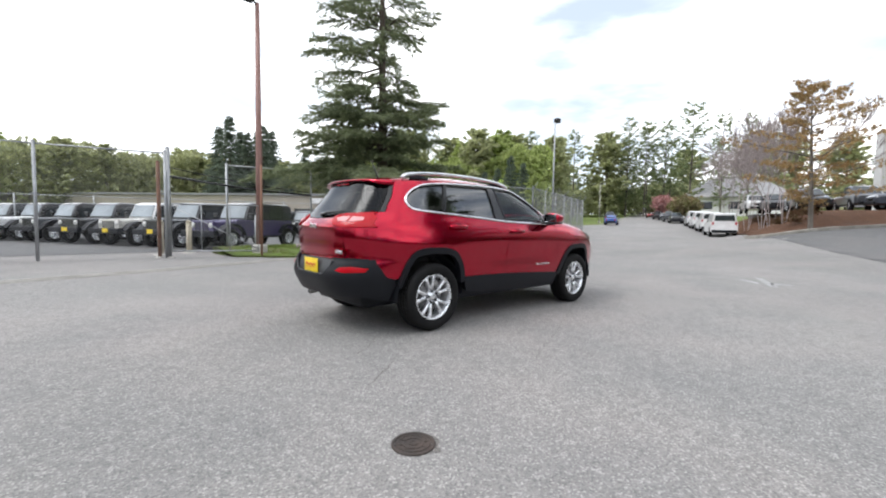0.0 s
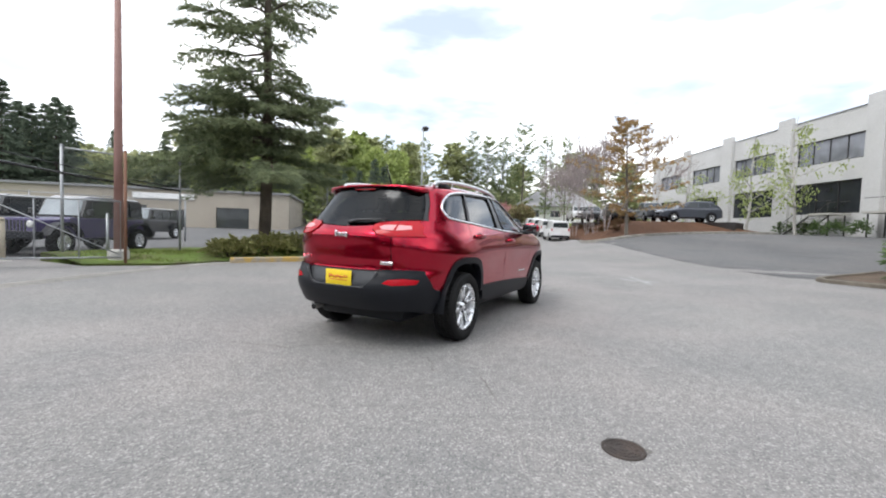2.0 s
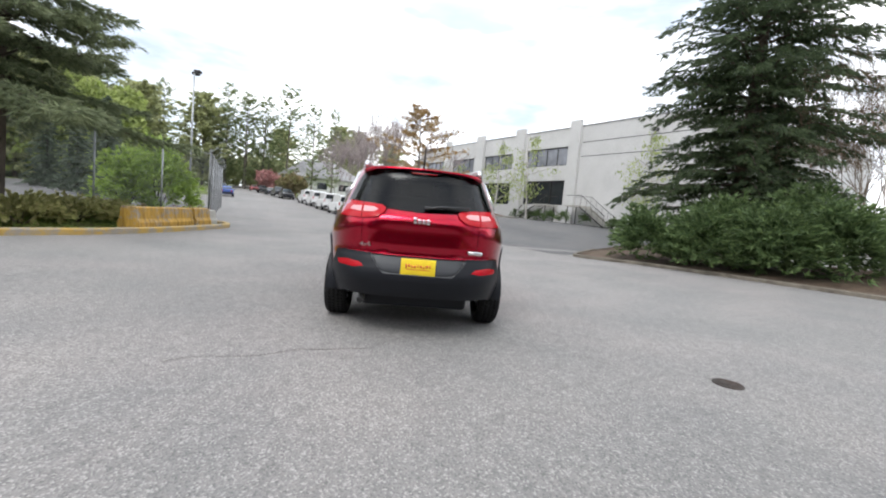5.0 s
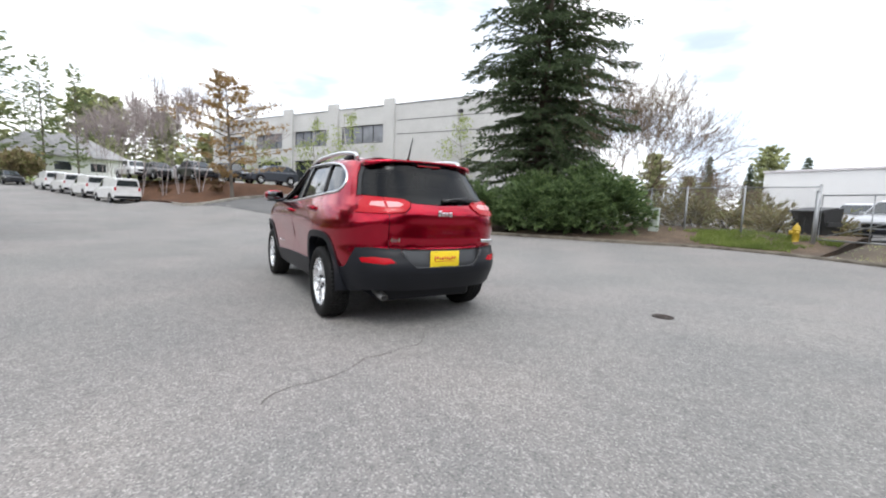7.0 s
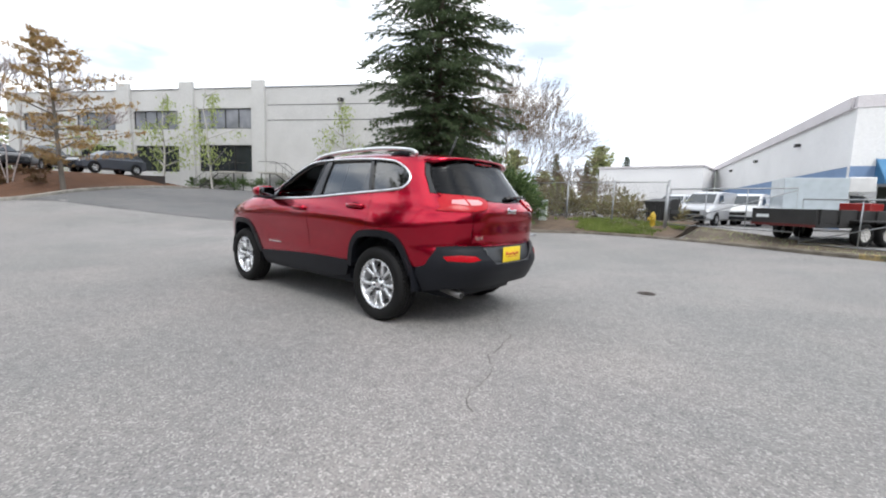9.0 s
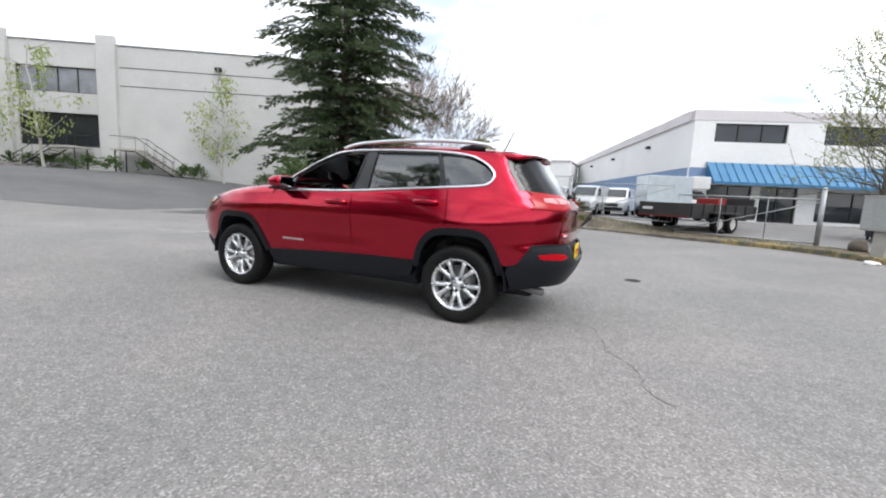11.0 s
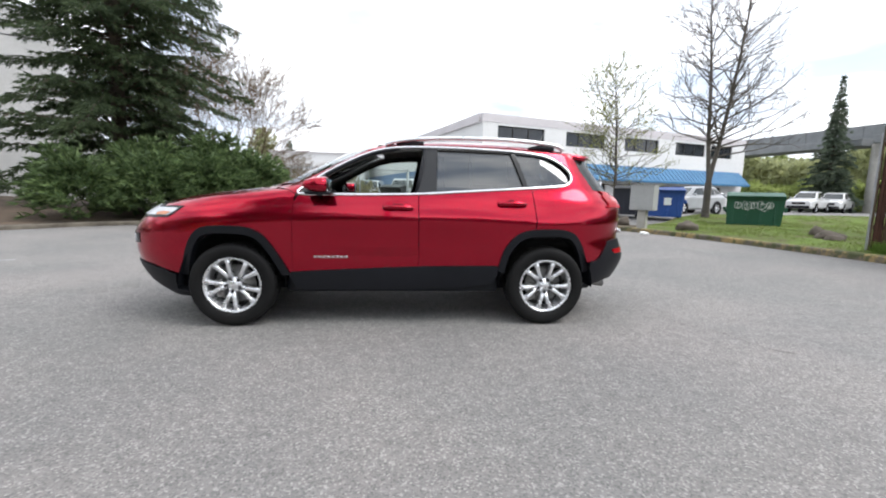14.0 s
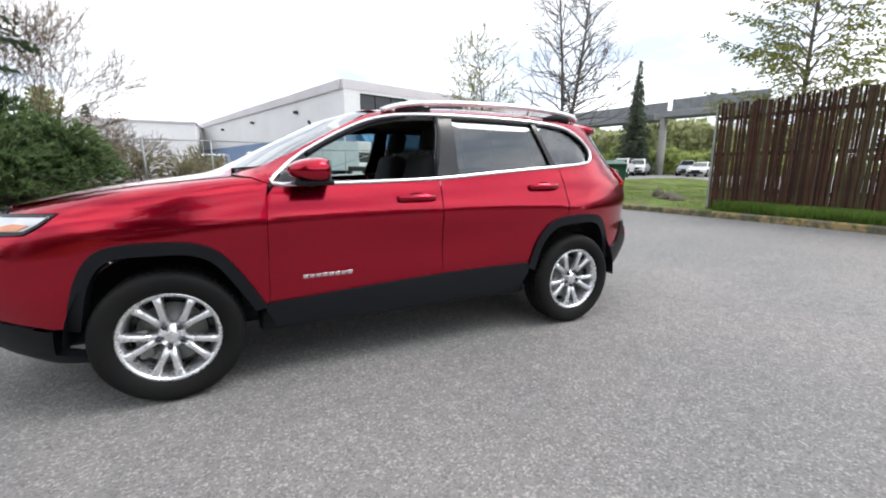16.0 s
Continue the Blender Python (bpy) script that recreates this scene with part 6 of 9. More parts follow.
# light poles
def light_pole(label, x, y, h, mat, r, heads):
    t = thing("light_pole", pose(x, y, ground_z(x, y)), label, "light pole")
    bm = bmesh.new()
    tube(bm, [(0, 0, -0.1), (0, 0, h * 0.5), (0, 0, h)], [r, r * 0.85, r * 0.6], 14)
    part("pole", bm, mat, t)
    bm = bmesh.new()
    lathe(bm, [(r * 2.2, 0), (r * 2.2, 0.30), (r * 2.0, 0.34), (r, 0.36)], None, 14)
    part("base", bm, concrete, t)
    for dx, dy in heads:
        bm = bmesh.new()
        tube(bm, [(0, 0, h - 0.05), (dx * 0.5, dy * 0.5, h + 0.05)], 0.03, 6)
        box(bm, (dx * 0.8, dy * 0.8, h + 0.06), (0.42, 0.42, 0.18), 0.04)
        part("lamp_head", bm, frame_dark, t)


light_pole("tall light pole with faded red paint", 0.36, 9.62, 7.75, red_pole_paint, 0.105, ((-0.4, -0.1),))
light_pole("street light pole with two floodlights", 25.5, 15.7, 9.3, steel_galv, 0.075, ((0.5, 0.1), (-0.2, -0.4)))
light_pole("pale street light pole by the road", 62, 31, 6.5, concrete, 0.09, ((0.4, 0.0),))

# yellow concrete barriers
def make_barrier_mat():
    m = Nodes("chipped yellow painted concrete", 0.8)
    chip = m.ramp(m.noise(2.6, 7.0, 0.75), (0.40, (0, 0, 0)), (0.5, (1, 1, 1)))
    streak = m.ramp(m.noise(5.0, 4.0, 0.6, (2, 2, 0.3)), (0.35, (0.55, 0.5, 0.42)), (0.65, (1.05, 1.0, 1.0)))
    m.color(m.mix(1.0, m.mix(chip, (0.34, 0.30, 0.24), (0.50, 0.31, 0.055)), streak, "MULTIPLY"))
    return m.bump(m.noise(30.0, 5.0), 0.4, 0.01).mat


barrier_yellow = make_barrier_mat()


def barrier(label, x0, x1, y, w, h, mat, turn=0.0):
    cx = (x0 + x1) / 2
    t = thing("concrete_barrier", pose(cx, y, ISLAND_Z(cx, y) - 0.02, 0, 0, turn), label, "barrier", "barriers on the island")
    L = (x1 - x0) / 2
    bm = bmesh.new()
    prof = [(-w / 2, 0), (w / 2, 0), (w / 2, h * 0.35), (w * 0.40, h * 0.5), (w * 0.36, h - 0.03), (w * 0.30, h), (-w * 0.30, h), (-w * 0.36, h - 0.03), (-w * 0.40, h * 0.5), (-w / 2, h * 0.35)]
    sweep(bm, [(-L, 0, 0), (-L + 0.05, 0, 0), (0, 0, 0), (L - 0.05, 0, 0), (L, 0, 0)], prof)
    for v in bm.verts:
        v.co += Vector((0, 1, 1)) * 0.012 * noise.noise(v.co * 3)
    bmesh.ops.recalc_face_normals(bm, faces=bm.faces[:])
    part("block", bm, mat, t, "", False)
    for s in (-0.55, 0.55):
        bm = bmesh.new()
        tube(bm, [(L * s, -0.05, h - 0.01), (L * s, -0.05, h + 0.06), (L * s, 0.05, h + 0.06), (L * s, 0.05, h - 0.01)], 0.012, 6)
        part("lifting_loop", bm, rust_paint, t)


barrier("chipped yellow concrete barrier block on the island", 5.55, 8.25, 7.25, 0.55, 0.62, barrier_yellow, -1)
barrier("short yellow concrete barrier block on the island", 8.32, 9.45, 7.22, 0.55, 0.62, barrier_yellow, 3)
barrier("bare pale concrete block on the island", 9.55, 10.35, 7.35, 0.5, 0.55, concrete, 10)

# cables from the gate post to the fence behind the pine
for z0, z1, r, lb in ((2.33, 2.08, 0.032, "thick black cable conduit strung from the gate post"), (2.58, 2.16, 0.012, "thin dark cable strung from the gate post")):
    cable = thing("cable", pose(-2.0, 10.05, z0), lb, "cable", "cables at the yard gate")
    bm = bmesh.new()
    tube(bm, [(4.63 * k / 10, 0.087 * k, (z1 - z0) * k / 10 - 0.06 * math.sin(math.pi * k / 10)) for k in range(11)], r, 8)
    part("run", bm, gloss_black, cable)

# brown slat fence
slats = thing("slat_fence", pose(-10.4, -3.8, 0.3), "tall dark red-brown wooden slat fence above the grass verge", "fence")
bm = bmesh.new()
for z in (0.35, 1.25, 2.15):
    box(bm, (-0.05, 5.4, z), (0.05, 10.9, 0.09), 0.005)
part("rail", bm, fence_brown, slats, "", False)
bm = bmesh.new()
box(bm, (-0.02, -0.07, 1.08), (0.05, 0.05, 2.62), 0.008)
part("corner_post", bm, steel_galv, slats, "grey corner post", False)
slat_meshes = []
rng = random.Random(5)
for v in range(8):
    bm = bmesh.new()
    h = 2.74 + 0.035 * rng.random() - 0.06 * (v == 7)
    w = 0.048 + 0.014 * rng.random()
    box(bm, (0, 0, h / 2 - 0.24), (0.016, w, h), 0.003)
    for q in bm.verts:
        if q.co.z > h - 0.26:
            q.co.z -= 0.045 * rng.random()
            q.co.y *= 0.75
    me = bpy.data.meshes.new("slat")
    bm.to_mesh(me)
    bm.free()
    me.materials.append(fence_brown)
    slat_meshes.append(me)
for i in range(222):
    ob = new("slat", slat_meshes[rng.randrange(8)])
    ob.parent = slats
    ob.matrix_local = pose(0.011 * (-1) ** i + rng.uniform(-0.004, 0.004), i * 0.0487, rng.uniform(-0.02, 0.03), rng.uniform(-0.6, 0.6), rng.uniform(-0.8, 0.8), rng.uniform(-10, 10))


def make_cover():
    """A small round iron cover in its patched ring."""
    t = thing("manhole_cover", pose(-2.86, -2.52, 0.0, 0, 0, 20) @ Matrix.Diagonal((0.74, 0.74, 1, 1)), "small dark cast iron access cover set in asphalt", "manhole cover")
    bm = bmesh.new()
    lathe(bm, [(0.150, 0.001), (0.150, 0.008), (0.128, 0.009), (0.126, 0.001)], None, 40)
    part("ring", bm, rust_iron, t, "rusty ring")
    bm = bmesh.new()
    lathe(bm, [(0.001, 0.006), (0.020, 0.006), (0.022, 0.009), (0.030, 0.009), (0.032, 0.005), (0.060, 0.005), (0.062, 0.009), (0.072, 0.009), (0.074, 0.005), (0.100, 0.005), (0.102, 0.009), (0.112, 0.009), (0.114, 0.005), (0.122, 0.005), (0.122, 0.0)], None, 40)
    for k in range(8):
        box(bm, (0.086, 0, 0.007), (0.022, 0.012, 0.004), 0, pose(0, 0, 0, 0, 0, 45 * k))
    part("lid", bm, rust_iron, t, "", False)


rust_iron = speckled("rusty cast iron", (0.030, 0.026, 0.024), (0.075, 0.055, 0.045), 14, 90, 0.75, 0.3, 0.2)
make_cover()
patch_mat = make_asphalt("dark tar patch", (0.105, 0.10, 0.095), (0.15, 0.143, 0.135), 1.0, 0.5)
bm = bmesh.new()
drape(bm, [(-2.84 + 0.135 * (1 + 0.5 * noise.noise((math.cos(a), math.sin(a), 3))) * math.cos(a) * 0.8, -2.52 + 0.135 * (1 + 0.5 * noise.noise((math.cos(a) * 2, math.sin(a) * 2, 7))) * math.sin(a) * 0.9) for a in np.linspace(0, 2 * math.pi, 20, endpoint=False)], lambda x, y: 0.002, 0.1)
structure("tar_patch", bm, patch_mat, "dark tar patch round the cover")
crack_mat = plain("dirt-filled crack", (0.115, 0.108, 0.10), 0.95)


def crack(pts, width):
    line = dense(curved(pts, 4), 0.035, False)
    bm = bmesh.new()
    prev = None
    for i, (x, y) in enumerate(line):
        jx, jy = 0.035 * noise.noise((x * 9, y * 9, 1)) + 0.015 * noise.noise((x * 30, y * 30, 4)), 0.035 * noise.noise((x * 9, y * 9, 5))
        a, b = line[max(0, i - 1)], line[min(len(line) - 1, i + 1)]
        n = Vector((-(b[1] - a[1]), b[0] - a[0])).normalized() * width * (0.35 + 0.9 * abs(noise.noise((x * 4, y * 4, 9))))
        p = (bm.verts.new((x + jx + n.x, y + jy + n.y, 0.003)), bm.verts.new((x + jx - n.x, y + jy - n.y, 0.003)))
        if prev:
            bm.faces.new((prev[0], prev[1], p[1], p[0]))
        prev = p
    return bm


structure("asphalt_crack", crack([(-2.09, -1.31), (-2.34, -1.52), (-2.55, -1.68), (-2.66, -1.73)], 0.005), crack_mat, "thin crack in the asphalt")
structure("asphalt_crack", crack([(-2.34, -1.10), (-2.0, -0.79), (-1.95, -0.62), (-2.05, -0.35), (-2.10, -0.05), (-2.30, 0.22), (-2.50, 0.36), (-2.58, 0.64), (-2.66, 0.92), (-2.84, 1.14), (-2.90, 1.50), (-3.05, 1.67)], 0.0058), crack_mat, "long crack across the asphalt")
structure("asphalt_crack", crack([(2.17, -0.52), (0.98, -1.08), (0.1, -1.5), (-0.58, -1.81), (-1.29, -2.11)], 0.004), crack_mat, "thin crack in the asphalt")
structure("asphalt_crack", crack([(-4.9, 5.6), (-1.4, 6.9), (2.2, 7.6)], 0.01), crack_mat, "joint crack along the gutter")
structure("asphalt_crack", crack([(9.8, -5.9), (11.6, -3.5), (13.8, -2.2), (17, 0.4)], 0.012), crack_mat, "edge crack of the driveway")


def make_worn_paint():
    m = Nodes("worn white road paint", 0.8)
    wear = m.ramp(m.noise(7.0, 6.0, 0.8), (0.42, (0, 0, 0)), (0.60, (1, 1, 1)))
    m.color(m.mix(wear, (0.21, 0.207, 0.202), (0.36, 0.357, 0.35)))
    return m.mat


worn_paint = make_worn_paint()
bm = bmesh.new()
for pts in ([(5.75, -2.38), (5.82, -2.5), (7.35, -1.95), (7.3, -1.82)], [(6.05, -2.1), (6.65, -1.62), (6.72, -1.72), (6.3, -2.12)], [(6.15, -2.32), (6.35, -2.62), (6.46, -2.58), (6.42, -2.25)]):
    bm.faces.new([bm.verts.new((x, y, 0.004)) for x, y in pts])
structure("road_arrow", bm, worn_paint, "worn white painted road arrow")

# hydrant
hyd_yellow = speckled("chipped yellow hydrant paint", (0.48, 0.31, 0.02), (0.60, 0.42, 0.05), 8, 60, 0.5, 0.1)
hyd = thing("fire_hydrant", pose(0.15, -14.75, STRIP_Z(-1.3, -14.5) + 0.05, 0, 0, 30), "yellow fire hydrant standing in the grass", "hydrant")
bm = bmesh.new()
lathe(bm, [(0.16, 0), (0.16, 0.04), (0.10, 0.05), (0.10, 0.12), (0.095, 0.42), (0.12, 0.43), (0.12, 0.46), (0.10, 0.47)], None, 20)
part("barrel", bm, hyd_yellow, hyd)
bm = bmesh.new()
lathe(bm, [(0.105, 0.465), (0.10, 0.53), (0.07, 0.59), (0.03, 0.615), (0.03, 0.66), (0.001, 0.665)], None, 20)
part("bonnet", bm, hyd_yellow, hyd)
for a, r in ((0, 0.05), (180, 0.05), (90, 0.065)):
    bm = bmesh.new()
    lathe(bm, [(r, 0.08), (r, 0.14), (r * 1.2, 0.145), (r * 1.2, 0.18), (0.001, 0.185)], pose(0, 0, 0.36, 90, 0, a), 14)
    part("outlet", bm, hyd_yellow, hyd)

# utility pedestal
ped_green = speckled("pale green utility paint", (0.42, 0.47, 0.43), (0.50, 0.55, 0.51), 5, 60, 0.6, 0.05)
util = thing("utility_pedestal", pose(4.75, -14.35, BED_Z(4.75, -14.35) - 0.02, 0, 0, 20), "pale green utility pedestal beside the junipers", "utility box")
bm = bmesh.new()
box(bm, (0, 0, 0.45), (0.34, 0.30, 0.90), 0.02)
part("cabinet", bm, ped_green, util, "", False)
bm = bmesh.new()
box(bm, (0, 0, 0.92), (0.38, 0.34, 0.07), 0.02)
part("cap", bm, ped_green, util, "", False)
bm = bmesh.new()
box(bm, (-0.02, 0.153, 0.62), (0.14, 0.008, 0.10), 0.002)
part("notice", bm, plain("red notice", (0.5, 0.08, 0.05), 0.6), util, "small red notice", False)

# mailbox cluster
mail_grey = speckled("weathered grey metal", (0.36, 0.365, 0.355), (0.45, 0.455, 0.445), 4, 60, 0.55, 0.05, 0.2)
mail = thing("mailbox_cluster", pose(-8.62, -9.75, VERGE_Z(-8.7, -9.6) - 0.02, 0, 0, -52), "grey metal mailbox cluster on a pedestal beside the kerb", "mailbox")
bm = bmesh.new()
box(bm, (0, 0, 0.33), (0.28, 0.24, 0.68), 0.01)
part("pedestal", bm, concrete, mail, "pale concrete pedestal", False)
bm = bmesh.new()
box(bm, (0, 0, 1.10), (0.80, 0.46, 0.86), 0.015)
part("cabinet", bm, mail_grey, mail, "", False)
bm = bmesh.new()
box(bm, (0, 0.0, 1.545), (0.84, 0.50, 0.03), 0.008)
part("cap", bm, mail_grey, mail, "", False)
for fy, sg in ((0.233, 1), (-0.233, -1)):
    for r in range(5):
        for c in range(3):
            bm = bmesh.new()
            box(bm, (-0.255 + 0.255 * c, fy, 0.78 + 0.155 * r), (0.235, 0.012, 0.135), 0.004)
            part("mail_door", bm, mail_grey, mail, "", False)

# rocks and litter
rock_mat = speckled("brown grey boulder", (0.085, 0.068, 0.055), (0.19, 0.16, 0.13), 5, 40, 0.9, 0.6, dist=0.02)


def rock(x, y, z, sx, sy, sz, seed):
    bm = bmesh.new()
    bmesh.ops.create_icosphere(bm, subdivisions=3, radius=1.0)
    for v in bm.verts:
        k = 1 + 0.32 * noise.noise(v.co * 1.3 + Vector((seed, 0, 0))) + 0.12 * noise.noise(v.co * 3.5 + Vector((0, seed, 0)))
        v.co = Vector((v.co.x * sx * k, v.co.y * sy * k, max(-0.35, v.co.z) * sz * k))
    ob = part("boulder", bm, rock_mat)
    ob.location = (x, y, z + 0.25 * sz)
    tagged(ob, "brown weathered boulder lying in the grass", "rock", "boulders on the verge")


rock(-9.75, -8.9, VERGE_Z(-9.75, -8.9), 0.36, 0.28, 0.24, 1)
rock(-8.75, -11.2, 0.16, 0.22, 0.2, 0.24, 4)
rock(-12.2, -6.3, VERGE_Z(-12.2, -6.3), 0.42, 0.26, 0.17, 7)
rock(-12.8, -7.2, VERGE_Z(-12.8, -7.2), 0.22, 0.2, 0.22, 11)
rock(-11.6, -5.6, VERGE_Z(-11.6, -5.6), 0.25, 0.18, 0.12, 17)
bm = bmesh.new()
bmesh.ops.create_icosphere(bm, subdivisions=3, radius=1.0)
for v in bm.verts:
    k = 1 + 0.4 * noise.noise(v.co * 1.7) + 0.25 * noise.noise(v.co * 5)
    v.co = Vector((v.co.x * 0.16 * k, v.co.y * 0.10 * k, max(-0.4, v.co.z) * 0.07 * k))
bag = part("litter_bag", bm, plain("crumpled white plastic", (0.75, 0.75, 0.74), 0.5))
bag.location = (-7.98, -8.55, 0.03)
tagged(bag, "crumpled white plastic bag in the gutter", "litter")

# dumpsters
def dumpster(label, x, y, z, turn, w, d, h, mat, mark):
    t = thing("dumpster", pose(x, y, z, 0, 0, turn), label, "dumpster")
    bm = bmesh.new()
    v0 = [(-w / 2 + 0.08, -d / 2 + 0.1, 0.12), (w / 2 - 0.08, -d / 2 + 0.1, 0.12), (w / 2 - 0.08, d / 2, 0.12), (-w / 2 + 0.08, d / 2, 0.12)]
    v1 = [(-w / 2, -d / 2, h), (w / 2, -d / 2, h), (w / 2, d / 2, h * 1.12), (-w / 2, d / 2, h * 1.12)]
    a, b = [bm.verts.new(p) for p in v0], [bm.verts.new(p) for p in v1]
    bm.faces.new(a[::-1])
    for i in range(4):
        bm.faces.new((a[i], a[(i + 1) % 4], b[(i + 1) % 4], b[i]))
    bm.faces.new(b)
    part("bin", bm, mat, t, "", False)
    bm = bmesh.new()
    for sx in (-1, 1):
        box(bm, (sx * (w / 2 + 0.04), 0, h * 0.62), (0.10, d * 0.8, 0.16), 0.01)
    for k in range(4):
        box(bm, (-w * 0.36 + w * 0.24 * k, -d / 2 + 0.02 + 0.03, h * 0.55), (0.07, 0.07, h * 0.8), 0.01)
    box(bm, (0, -d / 2 - 0.01, h - 0.05), (w, 0.08, 0.10), 0.01)
    part("rib", bm, mat, t, "", False)
    for sx in (-1, 1):
        bm = bmesh.new()
        box(bm, (sx * w / 4, 0, h * 1.065), (w / 2 - 0.02, d * 1.02, 0.05), 0.01, pose(0, 0, 0, math.degrees(math.atan2(h * 0.12, d)), 0, 0))
        part("lid", bm, mat if mark else lid_black, t, "", False)
    for sx in (-1, 1):
        for sy in (-1, 1):
            bm = bmesh.new()
            lathe(bm, [(0.02, -0.03), (0.07, -0.03), (0.07, 0.03), (0.02, 0.03)], pose(sx * w * 0.38, sy * d * 0.36, 0.07, 0, 90, 0), 12)
            part("castor", bm, rubber, t)
    if mark == 1:
        bm = bmesh.new()
        for u0, size, turns, lean in ((-0.62, 0.17, 1.6, 0.4), (-0.36, 0.20, 2.3, -0.3), (-0.08, 0.16, 1.4, 0.8), (0.16, 0.21, 2.0, 0.2), (0.42, 0.17, 1.7, -0.5)):
            line = []
            for i in range(15):
                q = i / 14
                ang = turns * 2 * math.pi * q + lean
                u = u0 + 0.9 * size * q + size * 0.55 * math.cos(ang)
                v = h * 0.72 + size * (0.75 + 0.25 * math.sin(q * 9)) * math.sin(ang)
                line.append((u, -d / 2 + 0.052 - 0.10 * (v / h - 0.12) - 0.02, v))
            tube(bm, line, 0.013, 5)
        part("paint_marks", bm, paper_white, t, "pale scrawled paint marks", False)
    if mark == 2:
        bm = bmesh.new()
        box(bm, (w * 0.1, -d / 2 + 0.0, h * 0.62), (0.30, 0.012, 0.34), 0)
        part("notice", bm, paper_white, t, "white printed notice", False)


lid_black = plain("black plastic lid", (0.02, 0.02, 0.021), 0.55)
bin_green = speckled("dark green dumpster paint", (0.010, 0.075, 0.040), (0.018, 0.10, 0.055), 4, 60, 0.5, 0.1)
bin_blue = speckled("blue dumpster paint", (0.012, 0.055, 0.25), (0.02, 0.085, 0.33), 4, 60, 0.5, 0.1)
dumpster("dark green steel dumpster with pale scrawled marks", -14.7, -11.75, VERGE_Z(-14.7, -11.75) - 0.21, 139.5, 1.95, 1.25, 1.38, bin_green, 1)
dumpster("blue steel dumpster with a white notice", -12.5, -14.6, ground_z(-12.5, -14.6) + 0.02, 150, 1.75, 1.2, 1.35, bin_blue, 2)
dumpster("dark blue-black steel dumpster beside the blue one", -11.1, -15.3, ground_z(-11.1, -15.3) + 0.01, 150, 1.2, 1.2, 1.35, plain("black dumpster paint", (0.015, 0.018, 0.03), 0.5), 0)

dumpster("small black sheeted bin standing behind the yard gate", 0.35, -16.9, 0.28, 160, 1.1, 0.8, 1.15, lid_black, 0)

# ---- plants ----
def make_leaf(name, lo, mid, hi, rough=0.6, through=0.25):
    m = Nodes(name, rough, 0.0, 0.3)
    c = m.ramp(m.island(), (0.0, lo), (0.5, mid), (1.0, hi))
    tone = m.ramp(m.noise(0.9, 3.0), (0.3, (0.72, 0.74, 0.72)), (0.7, (1.2, 1.18, 1.1)))
    c = m.mix(1.0, c, tone, "MULTIPLY")
    m.color(c)
    tr = m.n.new("ShaderNodeBsdfTranslucent")
    m.l.new(c, tr.inputs["Color"])
    mix = m.n.new("ShaderNodeMixShader")
    mix.inputs[0].default_value = through
    out = m.n["Material Output"]
    m.l.new(m.b.outputs[0], mix.inputs[1])
    m.l.new(tr.outputs[0], mix.inputs[2])
    m.l.new(mix.outputs[0], out.inputs["Surface"])
    return m.mat


bark_dark = speckled("rough dark bark", (0.055, 0.042, 0.032), (0.12, 0.095, 0.072), 6, 30, 0.95, 0.7, dist=0.02)
bark_grey = speckled("grey brown bark", (0.11, 0.095, 0.08), (0.20, 0.175, 0.15), 6, 40, 0.95, 0.5, dist=0.01)
bark_pale = speckled("pale birch bark", (0.36, 0.34, 0.31), (0.55, 0.53, 0.49), 8, 20, 0.9, 0.3, dist=0.01)
needle_blue = make_leaf("dark blue-green needles", (0.130, 0.160, 0.095), (0.205, 0.240, 0.140), (0.285, 0.320, 0.190), 0.5, 0.52)
needle_green = make_leaf("dark green needles", (0.048, 0.073, 0.044), (0.080, 0.114, 0.061), (0.135, 0.178, 0.088), 0.55, 0.40)
# far haze is mixed into the needle colour, paler and bluer
needle_hazed = make_leaf("far dark conifer needles paled by haze", (0.115, 0.150, 0.120), (0.155, 0.195, 0.145), (0.20, 0.245, 0.18), 0.7, 0.40)
juniper_leaf = make_leaf("juniper foliage", (0.064, 0.102, 0.046), (0.118, 0.178, 0.076), (0.21, 0.29, 0.12), 0.55, 0.40)
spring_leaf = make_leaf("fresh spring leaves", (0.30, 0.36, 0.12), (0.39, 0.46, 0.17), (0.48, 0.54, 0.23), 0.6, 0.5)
# distance haze is put into this olive as a paler, greyer tone
hazed_olive_leaf = make_leaf("olive spring leaves with distance haze", (0.36, 0.38, 0.21), (0.45, 0.47, 0.27), (0.52, 0.54, 0.34), 0.8, 0.52)
rust_leaf = make_leaf("rust orange young leaves", (0.30, 0.175, 0.085), (0.40, 0.26, 0.13), (0.40, 0.32, 0.15), 0.7, 0.4)
pink_leaf = make_leaf("pink blossom", (0.36, 0.16, 0.16), (0.44, 0.23, 0.23), (0.50, 0.32, 0.31), 0.7, 0.3)
bud_leaf = make_leaf("yellow green buds", (0.22, 0.24, 0.07), (0.30, 0.32, 0.10), (0.38, 0.38, 0.15), 0.7, 0.4)
scrub_leaf = make_leaf("dry scrub", (0.17, 0.13, 0.075), (0.27, 0.22, 0.13), (0.23, 0.25, 0.10), 0.8, 0.35)
hedge_leaf = make_leaf("shrub leaves", (0.20, 0.21, 0.08), (0.28, 0.28, 0.115), (0.33, 0.30, 0.15), 0.7, 0.42)


def mesh_from(name, verts, faces, material):
    me = bpy.data.meshes.new(name)
    me.from_pydata([tuple(map(float, v)) for v in verts], [], [tuple(map(int, f)) for f in faces])
    me.update()
    me.materials.append(material)
    return me


